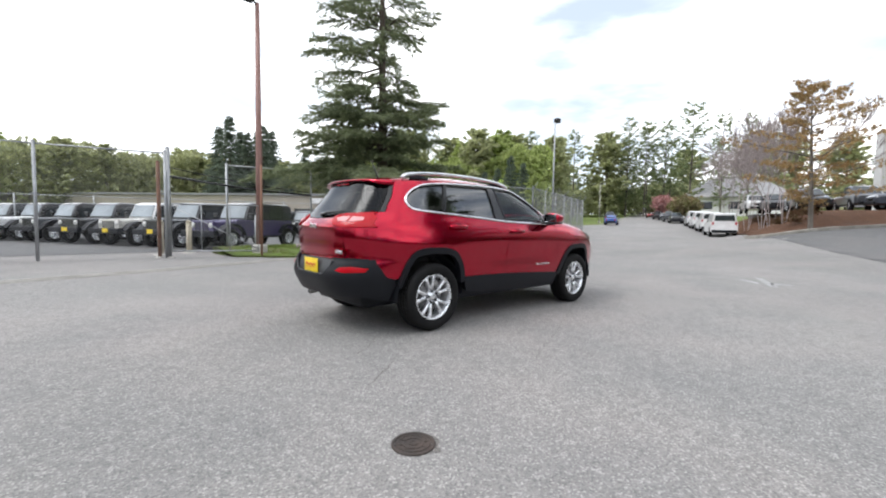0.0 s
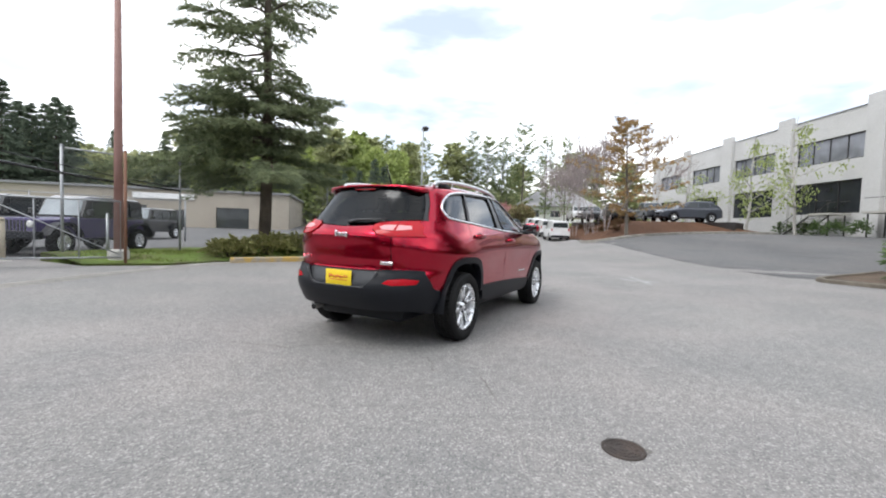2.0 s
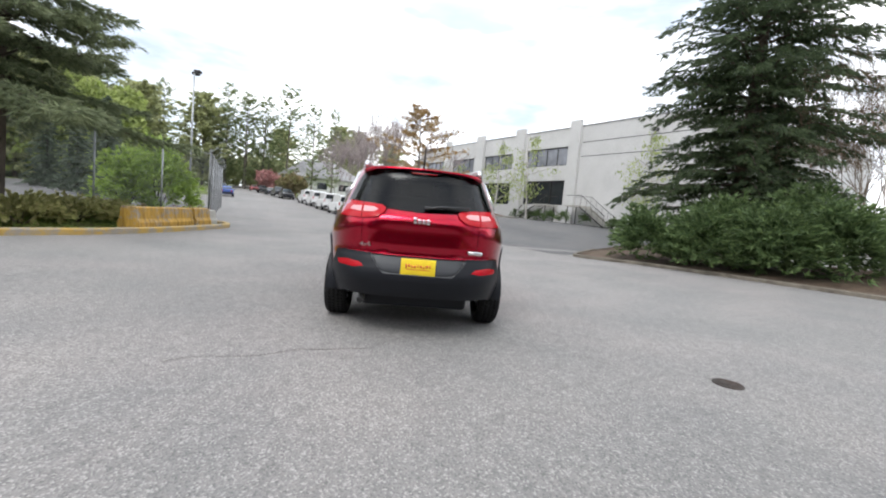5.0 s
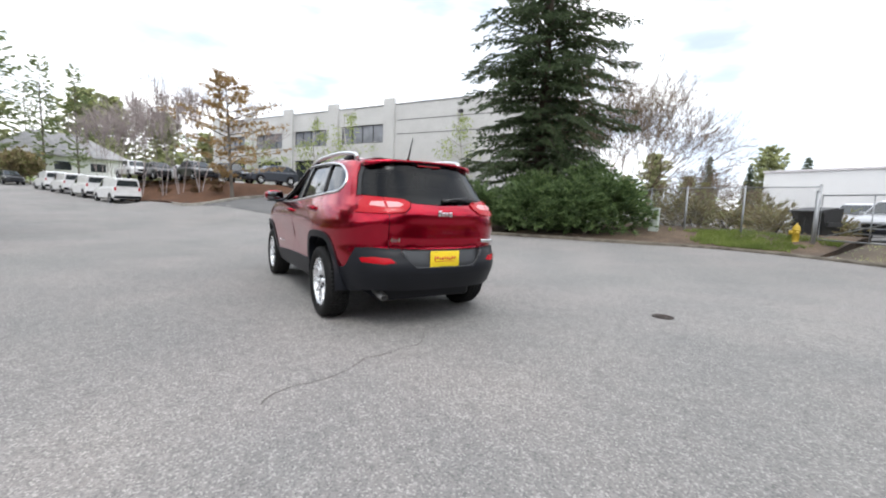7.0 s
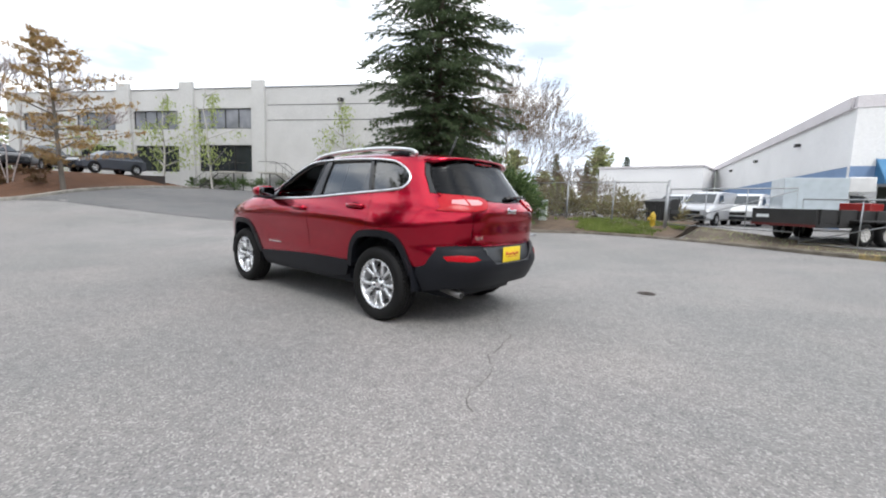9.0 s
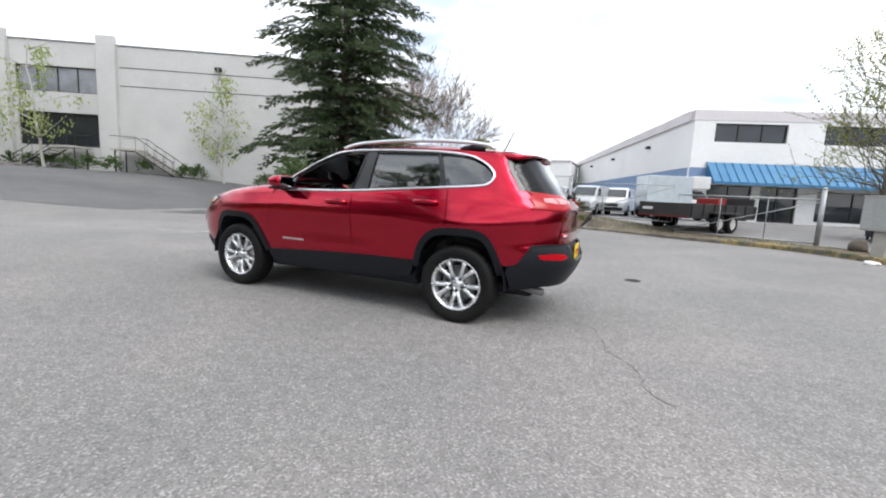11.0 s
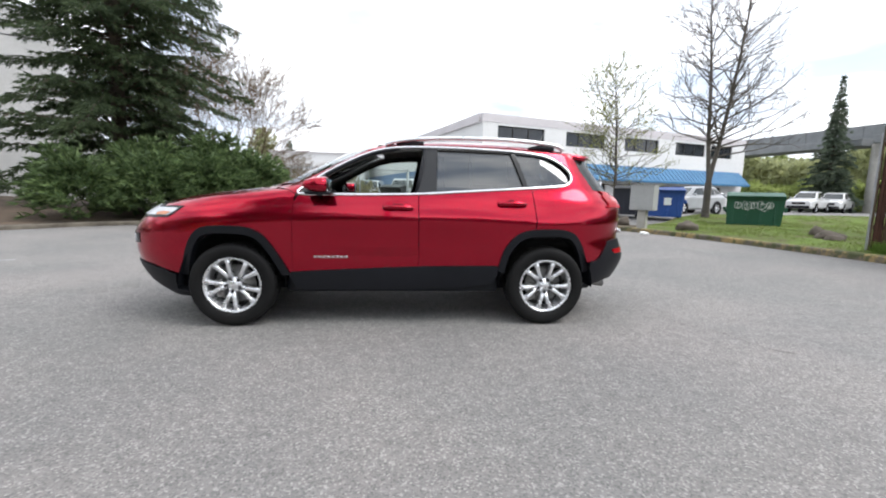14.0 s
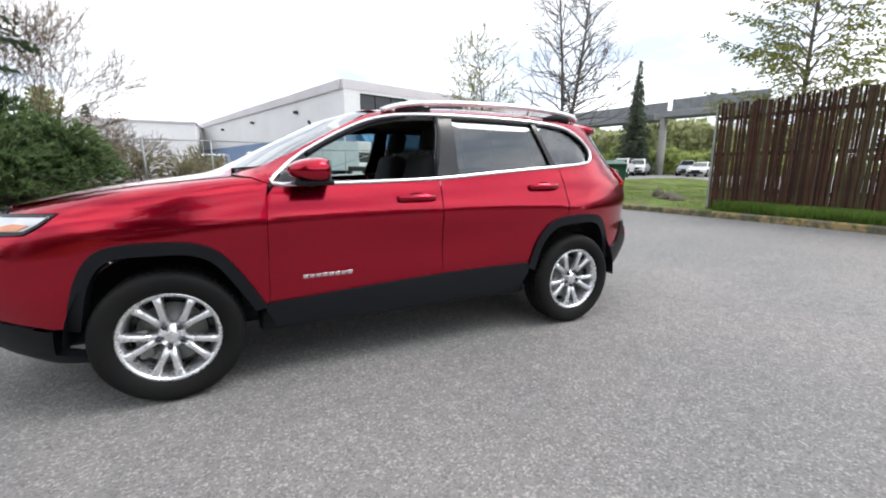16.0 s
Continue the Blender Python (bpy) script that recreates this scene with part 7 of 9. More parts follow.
def sprays(points, dirs, length, width, count, rnd, droop=0.15, spread=0.7, corners=4):
    """Tufts: at each point a fan of narrow three-cornered blades along a direction."""
    P, D = np.repeat(np.asarray(points, float), count, 0), np.repeat(np.asarray(dirs, float), count, 0)
    n = len(P)
    D = D + rnd.normal(0, spread * 0.45, (n, 3))
    D[:, 2] -= droop
    D /= np.linalg.norm(D, axis=1)[:, None] + 1e-9
    S = np.cross(D, rnd.normal(0, 1, (n, 3)))
    S /= np.linalg.norm(S, axis=1)[:, None] + 1e-9
    L = length * rnd.uniform(0.6, 1.25, n)[:, None]
    W = width * rnd.uniform(0.7, 1.3, n)[:, None]
    base = P - D * L * 0.15
    if corners == 3:
        return np.stack([base - S * W, base + S * W, base + D * L], 1).reshape(-1, 3), np.arange(3 * n).reshape(-1, 3)
    V = np.stack([base, base + D * L * 0.45 + S * W, base + D * L, base + D * L * 0.45 - S * W], 1).reshape(-1, 3)
    F = np.arange(4 * n).reshape(-1, 4)
    return V, F


def limbs(segs, sides=5):
    """Tapered bars: rows of start, end, start radius, end radius."""
    V, F = [], []
    for p, q, r0, r1 in segs:
        p, q = np.asarray(p, float), np.asarray(q, float)
        d = q - p
        d = d / (np.linalg.norm(d) + 1e-9)
        a = np.cross(d, (0, 0, 1.0) if abs(d[2]) < 0.9 else (1.0, 0, 0))
        a /= np.linalg.norm(a)
        b = np.cross(d, a)
        k = len(V)
        for c, r in ((p, r0), (q, r1)):
            for j in range(sides):
                t = 2 * math.pi * j / sides
                V.append(c + (a * math.cos(t) + b * math.sin(t)) * r)
        for j in range(sides):
            F.append((k + j, k + (j + 1) % sides, k + sides + (j + 1) % sides, k + sides + j))
    return V, F


def tree_thing(name, m, label, category, group, trunk, crown, bark, leaf):
    t = thing(name, m, label, category, group)
    V, F = limbs(*trunk)
    ob = new("trunk", mesh_from("trunk", V, F, bark))
    ob.parent = t
    for f in ob.data.polygons:
        f.use_smooth = True
    if crown is not None:
        ob = new("crown", mesh_from("crown", crown[0], crown[1], leaf))
        ob.parent = t
    return t


def conifer_parts(seed, height, bottom, reach, layers, per, twig, spray, count, shape=0.85, lift=0.1, gap=0.0, droop=0.25, s0=0.18, hang=0.12, thin=0.17, belly=False, slim=1.0, wind=(0.0, 0.0), sides=5, needles=False, skirt=0.0, tip=0.0):
    """A trunk with whorls of arching branches that carry side twigs full of blades."""
    rnd = np.random.default_rng(seed)
    segs, P, D = [], [], []
    for i in range(8):
        a, b = i / 8, (i + 1) / 8
        r = lambda t: (0.022 * height * (1 - t) ** 0.8 * 0.75 + 0.02) * slim
        segs.append(((0.06 * math.sin(a * 7), 0.06 * math.cos(a * 5) - 0.06, a * height - 0.15 * (i == 0)), (0.06 * math.sin(b * 7), 0.06 * math.cos(b * 5) - 0.06, b * height), r(a), r(b)))
    for k in range(layers):
        whorl = rnd.uniform(0.75, 1.1)
        for j in range(per):
            if rnd.random() < gap * min(1.0, 0.2 + 3.0 * k / layers):
                continue
            t = min(0.995, (k + rnd.uniform(0, 0.55 + 0.6 * tip)) / layers)
            z = bottom + (height - bottom) * t
            ang = 2 * math.pi * (j + rnd.uniform(-0.4, 0.4)) / per + k * 1.9
            form = math.sin(math.pi * (0.20 + 0.76 * t)) ** 0.8 if belly else (1 - t) ** shape * (1 - skirt * (1 - smooth(0.0, 0.25, t)))
            d = np.array([math.cos(ang), math.sin(ang), 0.0])
            L = (reach * form * whorl * rnd.uniform(0.45, 1.15) + 0.25 * (1 - 0.8 * tip * t)) * (1 + d[0] * wind[0] + d[1] * wind[1])
            side = np.array([-d[1], d[0], 0.0])
            up = lift + 0.35 * t
            pts = []
            for s in np.linspace(0, 1, 5):
                pts.append(np.array([0, 0, z]) + d * L * s + np.array([0, 0, 1.0]) * L * (up * s - droop * s * s + 0.04 * math.sin(s * 9 + ang)))
            r0 = (0.012 + 0.012 * L) * slim
            for a, b, s in zip(pts, pts[1:], range(4)):
                segs.append((a, b, r0 * (1 - s / 4.4), r0 * (1 - (s + 1) / 4.4)))
            n = max(3, int(L / twig))
            for q in range(n):
                s = s0 + (1 - s0) * (q + rnd.uniform(0, 0.8)) / n
                f = min(3.999, s * 4)
                c = pts[int(f)] + (pts[min(4, int(f) + 1)] - pts[int(f)]) * (f % 1)
                tl = (0.22 + 0.36 * L * (1 - s) ** 0.7 * 0.8 + 0.1) * rnd.uniform(0.5, 1.15) * (1 - 0.8 * tip * t)
                for sg in (-1, 1):
                    td = d * 0.8 + side * sg * rnd.uniform(0.4, 1.0) + np.array([0, 0, rnd.uniform(-0.30, 0.10)])
                    td /= np.linalg.norm(td)
                    for w in np.arange(0.1, tl, spray * 0.6):
                        P.append(c + td * w + np.array([0, 0, -0.12 * w * w]) + rnd.normal(0, 0.03, 3))
                        D.append(td)
            P.append(pts[-1])
            D.append(d)
    V, F = sprays(P, D, spray, spray * thin, count, rnd, hang, 0.8, 3 if needles or sides == 3 else 4)
    return (segs, sides), (V, F)


def grow(rnd, p, d, L, r, depth, segs, tips, spread=0.55, up=0.12, shrink=0.74, kids=(2, 3), wob=0.10):
    """Branches that fork and thin out."""
    p, d = np.asarray(p, float), np.asarray(d, float)
    n = 3
    for i in range(n):
        d = d + rnd.normal(0, wob, 3) + np.array([0, 0, up * 0.3])
        d /= np.linalg.norm(d)
        q = p + d * L / n
        segs.append((p, q, r * (1 - 0.12 * i), r * (1 - 0.12 * (i + 1))))
        if depth <= 3:
            tips.append((q, d))
        p = q
    if depth == 0:
        return
    for k in range(int(rnd.integers(kids[0], kids[1] + 1))):
        nd = d + rnd.normal(0, spread, 3) + np.array([0, 0, up])
        nd /= np.linalg.norm(nd)
        grow(rnd, p, nd, L * shrink * rnd.uniform(0.8, 1.15), r * 0.60, depth - 1, segs, tips, spread, up, shrink, kids, wob)


def broad_parts(seed, height, first, depth, spread, up, leaf_len, leaf_wid, leaf_n, trunk_r=0.018, stems=1, jitter=0.35, shrink=0.74, kids=(2, 3), lean=0.0):
    rnd = np.random.default_rng(seed)
    segs, tips = [], []
    for s in range(stems):
        a = 2 * math.pi * s / max(1, stems)
        tilt = (0.22 if stems > 1 else lean)
        grow(rnd, (0.08 * math.cos(a) * (stems > 1), 0.08 * math.sin(a) * (stems > 1), -0.15), (tilt * math.cos(a), tilt * math.sin(a), 1.0), first, height * trunk_r, depth, segs, tips, spread, up, shrink, kids)
    top = max(float(q[1][2]) for q in segs)
    k = height / top
    segs = [(np.asarray(p) * k, np.asarray(q) * k, a, b) for p, q, a, b in segs]
    crown = None
    if leaf_n:
        P = np.array([np.asarray(t[0]) * k for t in tips])
        P = np.repeat(P, 3, 0) + rnd.normal(0, jitter, (3 * len(P), 3))
        D = np.repeat(np.array([t[1] for t in tips]), 3, 0)
        crown = sprays(P, D, leaf_len, leaf_wid, leaf_n, rnd, 0.1, 1.6)
    return (segs, 4), crown


# the two large conifers
tr, cr = conifer_parts(3, 13.2, 2.6, 3.6, 15, 8, 0.15, 0.26, 12, 0.60, 0.12, 0.20, 0.30, 0.20, 0.22, 0.060, wind=(-0.14, 0.08), needles=True)
low_tr, low_cr = conifer_parts(4, 5.6, 2.6, 4.0, 5, 9, 0.17, 0.26, 12, 0.35, 0.10, 0.05, 0.20, 0.25, 0.15, 0.062, slim=0.7, wind=(-0.06, 0.05), needles=True)
tr = (tr[0] + low_tr[0], 5)
cr = (np.concatenate([cr[0], low_cr[0]]), np.concatenate([cr[1], low_cr[1] + len(cr[0])]))
tree_thing("conifer", pose(5.35, 10.35, ISLAND_Z(5.35, 10.35) - 0.05), "tall open pine with layered blue-green branches on the island", "tree", "", tr, cr, bark_dark, needle_blue)
tr, cr = conifer_parts(8, 17.5, 1.2, 5.4, 29, 10, 0.24, 0.25, 12, 0.46, 0.16, 0.08, 0.36, 0.12, 0.45, 0.078, needles=True, skirt=0.24)
tree_thing("conifer", pose(11.0, -13.75, BED_Z(11, -13.7) - 0.05), "large dark green spruce with drooping layered branches in the bed", "tree", "", tr, cr, bark_dark, needle_green)


def shrub_mass(name, m, label, mounds, spray, count, leaf, seed, dens=26, stems=True, category="shrub", group="", rise=1.0, thin=0.20):
    """A spreading shrub: arching leafy shoots over a few mounds (x, y, radius, height)."""
    rnd = np.random.default_rng(seed)
    P, D, segs = [], [], []
    for x, y, r, h in mounds:
        n = int(dens * r * r * 3.1)
        for i in range(n):
            a, q = rnd.uniform(0, 2 * math.pi), math.sqrt(rnd.random())
            dirn = np.array([math.cos(a), math.sin(a), 0])
            top = np.array([x, y, 0]) + dirn * r * q + np.array([0, 0, h * (1 - q ** 2.2) ** 0.6 * rnd.uniform(0.75, 1.12) + 0.12])
            out = dirn * (0.35 + q) + np.array([0, 0, (0.9 - 0.75 * q) * rise])
            out /= np.linalg.norm(out)
            for s in range(4):
                P.append(top - out * spray * 0.7 * s + rnd.normal(0, 0.05, 3))
                D.append(out)
        if stems:
            for i in range(int(6 * r)):
                a = rnd.uniform(0, 2 * math.pi)
                segs.append(((x, y, -0.1), (x + 0.6 * r * math.cos(a), y + 0.6 * r * math.sin(a), h * 0.6), 0.03, 0.012))
    V, F = sprays(P, D, spray, spray * thin, count, rnd, 0.05, 0.75)
    V[:, 2] = np.maximum(V[:, 2], 0.01)
    t = thing(name, m, label, category, group)
    ob = new("foliage", mesh_from("foliage", V, F, leaf))
    ob.parent = t
    if segs:
        Vs, Fs = limbs(segs, 5)
        ob = new("stems", mesh_from("stems", Vs, Fs, bark_dark))
        ob.parent = t
    return t


for k, (x, y, r, h) in enumerate(((9.4, -9.1, 1.35, 1.8), (8.0, -10.4, 1.55, 1.85), (6.6, -11.7, 1.55, 2.0), (5.6, -13.0, 1.5, 2.15), (8.6, -11.6, 1.8, 2.25), (7.0, -13.4, 1.8, 2.5))):
    shrub_mass("juniper", pose(x, y, BED_Z(x, y) - 0.03), "spreading green juniper in the planting bed", [(0, 0, r, h), (0.3 * r, 0.25 * r, 0.6 * r, h * 1.05)], 0.30, 9, juniper_leaf, 20 + k, 27, False, "shrub", "junipers in the bed", 0.75, 0.085)
for k, (x, y, r, h) in enumerate(((3.0, 8.95, 0.8, 0.40), (4.1, 8.6, 0.9, 0.50), (5.4, 8.5, 0.95, 0.48), (6.6, 8.5, 0.8, 0.42), (7.4, 8.9, 0.7, 0.35))):
    shrub_mass("low_shrub", pose(x, y, ISLAND_Z(x, y) - 0.02), "low sprawling green and brown shrub on the island", [(0, 0, r, h)], 0.14, 7, hedge_leaf, 40 + k, 60, True, "shrub", "shrubs on the island")
shrub_mass("bush", pose(12.5, 10.5, 0.05), "bright green bush growing through the fence", [(0, 0, 1.6, 2.7), (0.5, 0.4, 1.1, 3.1), (-1.2, 0.6, 1.1, 2.3)], 0.20, 7, make_leaf("bright bush leaves", (0.30, 0.42, 0.10), (0.40, 0.53, 0.14), (0.50, 0.62, 0.20), 0.6, 0.5), 61, 44)
for k, (x, y, r, h) in enumerate(((1.6, -16.6, 1.0, 1.5), (3.0, -17.0, 1.0, 1.7), (-0.2, -17.4, 0.7, 1.2), (4.4, -16.9, 1.1, 2.0), (5.6, -17.6, 1.2, 2.3), (2.4, -18.6, 1.2, 2.0), (7.2, -18.4, 1.2, 2.2))):
    shrub_mass("scrub", pose(x, y, 0.28), "dry brown and green scrub behind the wire fence", [(0, 0, r, h * 0.75)], 0.34, 4, scrub_leaf, 70 + k, 24, True, "shrub", "scrub by the fence", 1.4, 0.05)
for k, (u, v, r) in enumerate(((-3.6, -1.6, 0.6), (-2.0, -2.4, 0.7), (-0.6, -2.6, 0.7), (-6.2, -0.9, 0.7), (-7.0, -0.9, 0.7), (1.0, -2.4, 0.6), (3.2, -1.0, 0.7), (4.4, -1.0, 0.7), (5.8, -1.0, 0.6), (-11.8, -0.9, 0.8), (-13.0, -0.9, 0.8))):
    p = off_m @ Vector((u, v, 0))
    shrub_mass("shrub", pose(p.x, p.y, ground_z(p.x, p.y)), "clipped dark green shrub along the office wall", [(0, 0, r, 0.9)], 0.16, 5, juniper_leaf, 90 + k, 40, False, "shrub", "shrubs at the offices")
heather = make_leaf("brown heather", (0.10, 0.05, 0.03), (0.16, 0.085, 0.05), (0.12, 0.11, 0.05), 0.8, 0.2)
for k in range(14):
    rr = random.Random(300 + k)
    x, y = 25 + 1.6 * k * 0.9 + rr.uniform(-0.5, 0.5), -0.6 + 0.45 * k * 0.9 + rr.uniform(-1.6, 1.0)
    if inside((x, y), MOUND):
        shrub_mass("mound_shrub", pose(x, y, mound_z(x, y) - 0.03), "low rusty brown shrub on the mulch mound", [(0, 0, 0.55, 0.3)], 0.14, 4, heather, 300 + k, 40, False, "shrub", "shrubs on the mound")

# the rust-leaved tree
rnd = np.random.default_rng(12)
segs, P, D = [], [], []
for i in range(6):
    segs.append(((0.1 * math.sin(i), 0.05 * i, i * 1.2 - 0.2 * (i == 0)), (0.1 * math.sin(i + 1), 0.05 * (i + 1), (i + 1) * 1.2), 0.13 - 0.018 * i, 0.112 - 0.018 * i))
for k in range(36):
    t = k / 35
    z = 1.4 + 6.0 * t
    a = k * 2.4
    L = (3.1 * math.sin(math.pi * (0.28 + 0.64 * t)) ** 0.9 + 0.3) * rnd.uniform(0.3, 1.2)
    d = np.array([math.cos(a), math.sin(a), 0.0])
    pts = [np.array([0.1 * math.sin(z / 1.2), 0.05 * z / 1.2, z]) + d * L * s + np.array([0, 0, L * (0.12 + 0.35 * t) * s]) for s in np.linspace(0, 1, 4)]
    for i in range(3):
        segs.append((pts[i], pts[i + 1], 0.035 - 0.009 * i, 0.026 - 0.009 * i))
    side = np.array([-d[1], d[0], 0])
    for s in np.linspace(0.3, 1.0, 9):
        c = pts[0] + (pts[3] - pts[0]) * s
        for q in range(5):
            o = side * rnd.uniform(-1, 1) * (0.25 + 0.5 * L * (1 - s * 0.7) * 0.5) + d * rnd.uniform(-0.15, 0.2) + np.array([0, 0, rnd.uniform(-0.10, 0.12)])
            P.append(c + o)
            D.append(o + d * 0.3)
crown = sprays(P, D, 0.22, 0.016, 11, rnd, 0.25, 1.0)
tree_thing("ornamental_tree", pose(24.9, -0.5, mound_z(24.9, -0.5) - 0.05), "slender tree with layered rust-orange young leaves on the mound", "tree", "", (segs, 5), crown, bark_grey, rust_leaf)

# bare trees
def wide_bare(x, y, z, h, seed, label, leaders, mat, buds, fork=0.14, reach=0.28, side=(0.0, 1.0), thick=0.015, lift=0.35, dense_by=4):
    """A bare tree with upright leaders that carry long side branches and fine twigs."""
    rnd = np.random.default_rng(seed)
    segs, tips = [], []
    f = h * fork if leaders > 1 else 0.0
    r_base = thick * h
    if f:
        segs.append(((0, 0, -0.15), (0, 0, 0.25), r_base * 1.5, r_base * 1.1))
        segs.append(((0, 0, 0.25), (0, 0, f), r_base * 1.1, r_base))
    for s in range(leaders):
        sg = (s - (leaders - 1) / 2) * 2 / max(1, leaders - 1) if leaders > 1 else 0
        d = np.array([side[0] * sg * 0.16, side[1] * sg * 0.16, 1.0])
        p = np.array([0.0, 0.0, f if f else -0.15])
        n = 12
        for i in range(n):
            d = d + rnd.normal(0, 0.03, 3)
            d[0] *= 0.85
            d[1] *= 0.85
            d /= np.linalg.norm(d)
            q = p + d * (h - f) / n
            r0 = r_base * (1 - i / (n + 0.5)) * (0.72 if f else 1.0)
            segs.append((p, q, r0, r0 * (1 - 1 / (n - i + 0.6))))
            if i >= (1 if f else 2):
                for b in range(dense_by):
                    ang = rnd.uniform(0, 2 * math.pi)
                    bd = np.array([math.cos(ang), math.sin(ang), lift + 0.5 * i / n])
                    L = reach * h * (1 - 0.72 * i / n) * 0.40 * rnd.uniform(0.55, 1.2)
                    grow(rnd, p + (q - p) * rnd.random(), bd / np.linalg.norm(bd), L, 0.0035 * h * (1 - 0.8 * i / n) + 0.004, 3 if i < 9 else 2, segs, tips, 0.40, 0.10, 0.74, (2, 2))
            p = q
    P, D = np.array([t[0] for t in tips]), np.array([t[1] for t in tips])
    crown = sprays(P, D, 0.09, 0.026, buds, rnd, 0.0, 1.2) if buds else sprays(P, D, 0.4, 0.006, 2, rnd, -0.05, 0.8)
    return tree_thing("bare_tree", pose(x, y, z), label, "tree", "bare trees", (segs, 4), crown, mat, bud_leaf if buds else mat)


def vase(x, y, z, h, seed, label, stems, mat, tilt, depth=5, spread=0.26, up=0.10, r=0.03, buds=0, group="bare trees", fine=0.008, twig=0.055):
    """Many stems fanning out from the ground into fine twigs."""
    rnd = np.random.default_rng(seed)
    segs, tips = [], []
    for s in range(stems):
        a = 2 * math.pi * (s + rnd.uniform(-0.3, 0.3)) / stems
        k = tilt * math.sqrt(rnd.uniform(0.05, 1.0))
        grow(rnd, (0.15 * math.cos(a), 0.15 * math.sin(a), -0.15), (k * math.cos(a), k * math.sin(a), 1.0), h * 0.27, r * rnd.uniform(0.7, 1.2), depth, segs, tips, spread, up, 0.80, (2, 3), 0.05)
    k = h / max(float(q[1][2]) for q in segs)
    segs = [(np.asarray(p) * k, np.asarray(q) * k, max(fine, a), max(fine * 0.8, b)) for p, q, a, b in segs]
    crown = None
    if buds:
        crown = sprays(np.array([t[0] * k for t in tips]), np.array([t[1] for t in tips]), twig * h, fine * 0.9, buds, rnd, -0.08, 0.9)
    return tree_thing("bare_tree", pose(x, y, z), label, "tree", group, (segs, 3), crown, mat, mat)


twig_grey = speckled("grey brown branch bark", (0.075, 0.064, 0.054), (0.15, 0.13, 0.11), 6, 40, 0.95, 0.4, dist=0.01)
wide_bare(-14.6, -14.4, VERGE_Z(-14.6, -14.4) - 0.03, 13.0, 31, "tall bare grey-barked tree with two leaders beside the dumpsters", 2, twig_grey, 0, 0.13, 0.30, (0.72, -0.69), 0.014, 0.35, 5)
wide_bare(-12.0, -18.2, ground_z(-12.0, -18.2), 8.0, 33, "smaller bare tree with yellow-green buds in front of the shops", 1, twig_grey, 3, 0, 0.62, (0, 1), 0.015, 0.20, 10)
red_twig = speckled("reddish twig bark", (0.15, 0.108, 0.075), (0.25, 0.185, 0.13), 5, 40, 0.95, 0.3)
vase(9.2, -19.0, 0.3, 8.6, 35, "broad bare reddish twiggy tree behind the spruce", 11, red_twig, 0.66, 6, 0.38, 0.06, 0.05, 3, fine=0.0055, twig=0.03)
vase(6.4, -21.5, 0.3, 3.8, 36, "low bare reddish twiggy thicket behind the spruce", 11, red_twig, 0.8, 5, 0.4, 0.05, 0.02, 3, fine=0.006, twig=0.035)
pale_twig = speckled("pale grey twig bark", (0.27, 0.225, 0.215), (0.40, 0.345, 0.335), 5, 40, 0.95, 0.3)
for k, (x, y, h) in enumerate(((28.5, 1.2, 7.4), (31.5, 2.4, 8.0), (35.0, 3.6, 8.4), (39.0, 5.4, 8.6), (44.0, 7.6, 8.8), (48.5, 9.2, 8.4))):
    vase(x, y, mound_z(x, y) if inside((x, y), MOUND) else ground_z(x, y), h, 50 + k, "bare pale twiggy street tree on the mound", 3, pale_twig, 0.28, 5, 0.27, 0.14, 0.045, 2, fine=0.012)

# pale-barked trees with hanging fresh leaves at the offices
for k, (u, v, h) in enumerate(((6.9, -3.0, 8.2), (1.8, -3.2, 8.6), (-9.2, -1.6, 8.4), (15.5, -3.0, 6.5))):
    p = off_m @ Vector((u, v, 0))
    rnd = np.random.default_rng(80 + k)
    segs, P, D = [], [], []
    prev = np.array([0.0, 0, -0.2])
    for i in range(8):
        q = prev + np.array([rnd.normal(0, 0.10), rnd.normal(0, 0.10), (h + 0.2) / 8])
        segs.append((prev, q, 0.11 - 0.011 * i, 0.099 - 0.011 * i))
        if i in (1, 2, 3, 4, 5, 6):
            for b in range(4 if i < 4 else 3):
                a = rnd.uniform(0, 2 * math.pi)
                L = rnd.uniform(1.4, 3.2) * (1.15 if i < 4 else 0.55)
                e = q + np.array([math.cos(a) * L, math.sin(a) * L, L * 0.45])
                segs.append((q, e, 0.035, 0.012))
                for j in range(34):
                    s = rnd.uniform(0.35, 1.0)
                    P.append(q + (e - q) * s + np.array([rnd.normal(0, 0.22), rnd.normal(0, 0.22), -rnd.uniform(0, 0.9)]))
                    D.append((rnd.normal(0, 0.3), rnd.normal(0, 0.3), -1.0))
        prev = q
    crown = sprays(P, D, 0.20, 0.030, 5, rnd, 0.2, 0.8)
    tree_thing("birch", pose(p.x, p.y, ground_z(p.x, p.y) - 0.05), "pale-barked birch with hanging fresh green leaves by the offices", "tree", "birches at the offices", (segs, 6), crown, bark_pale, spring_leaf)

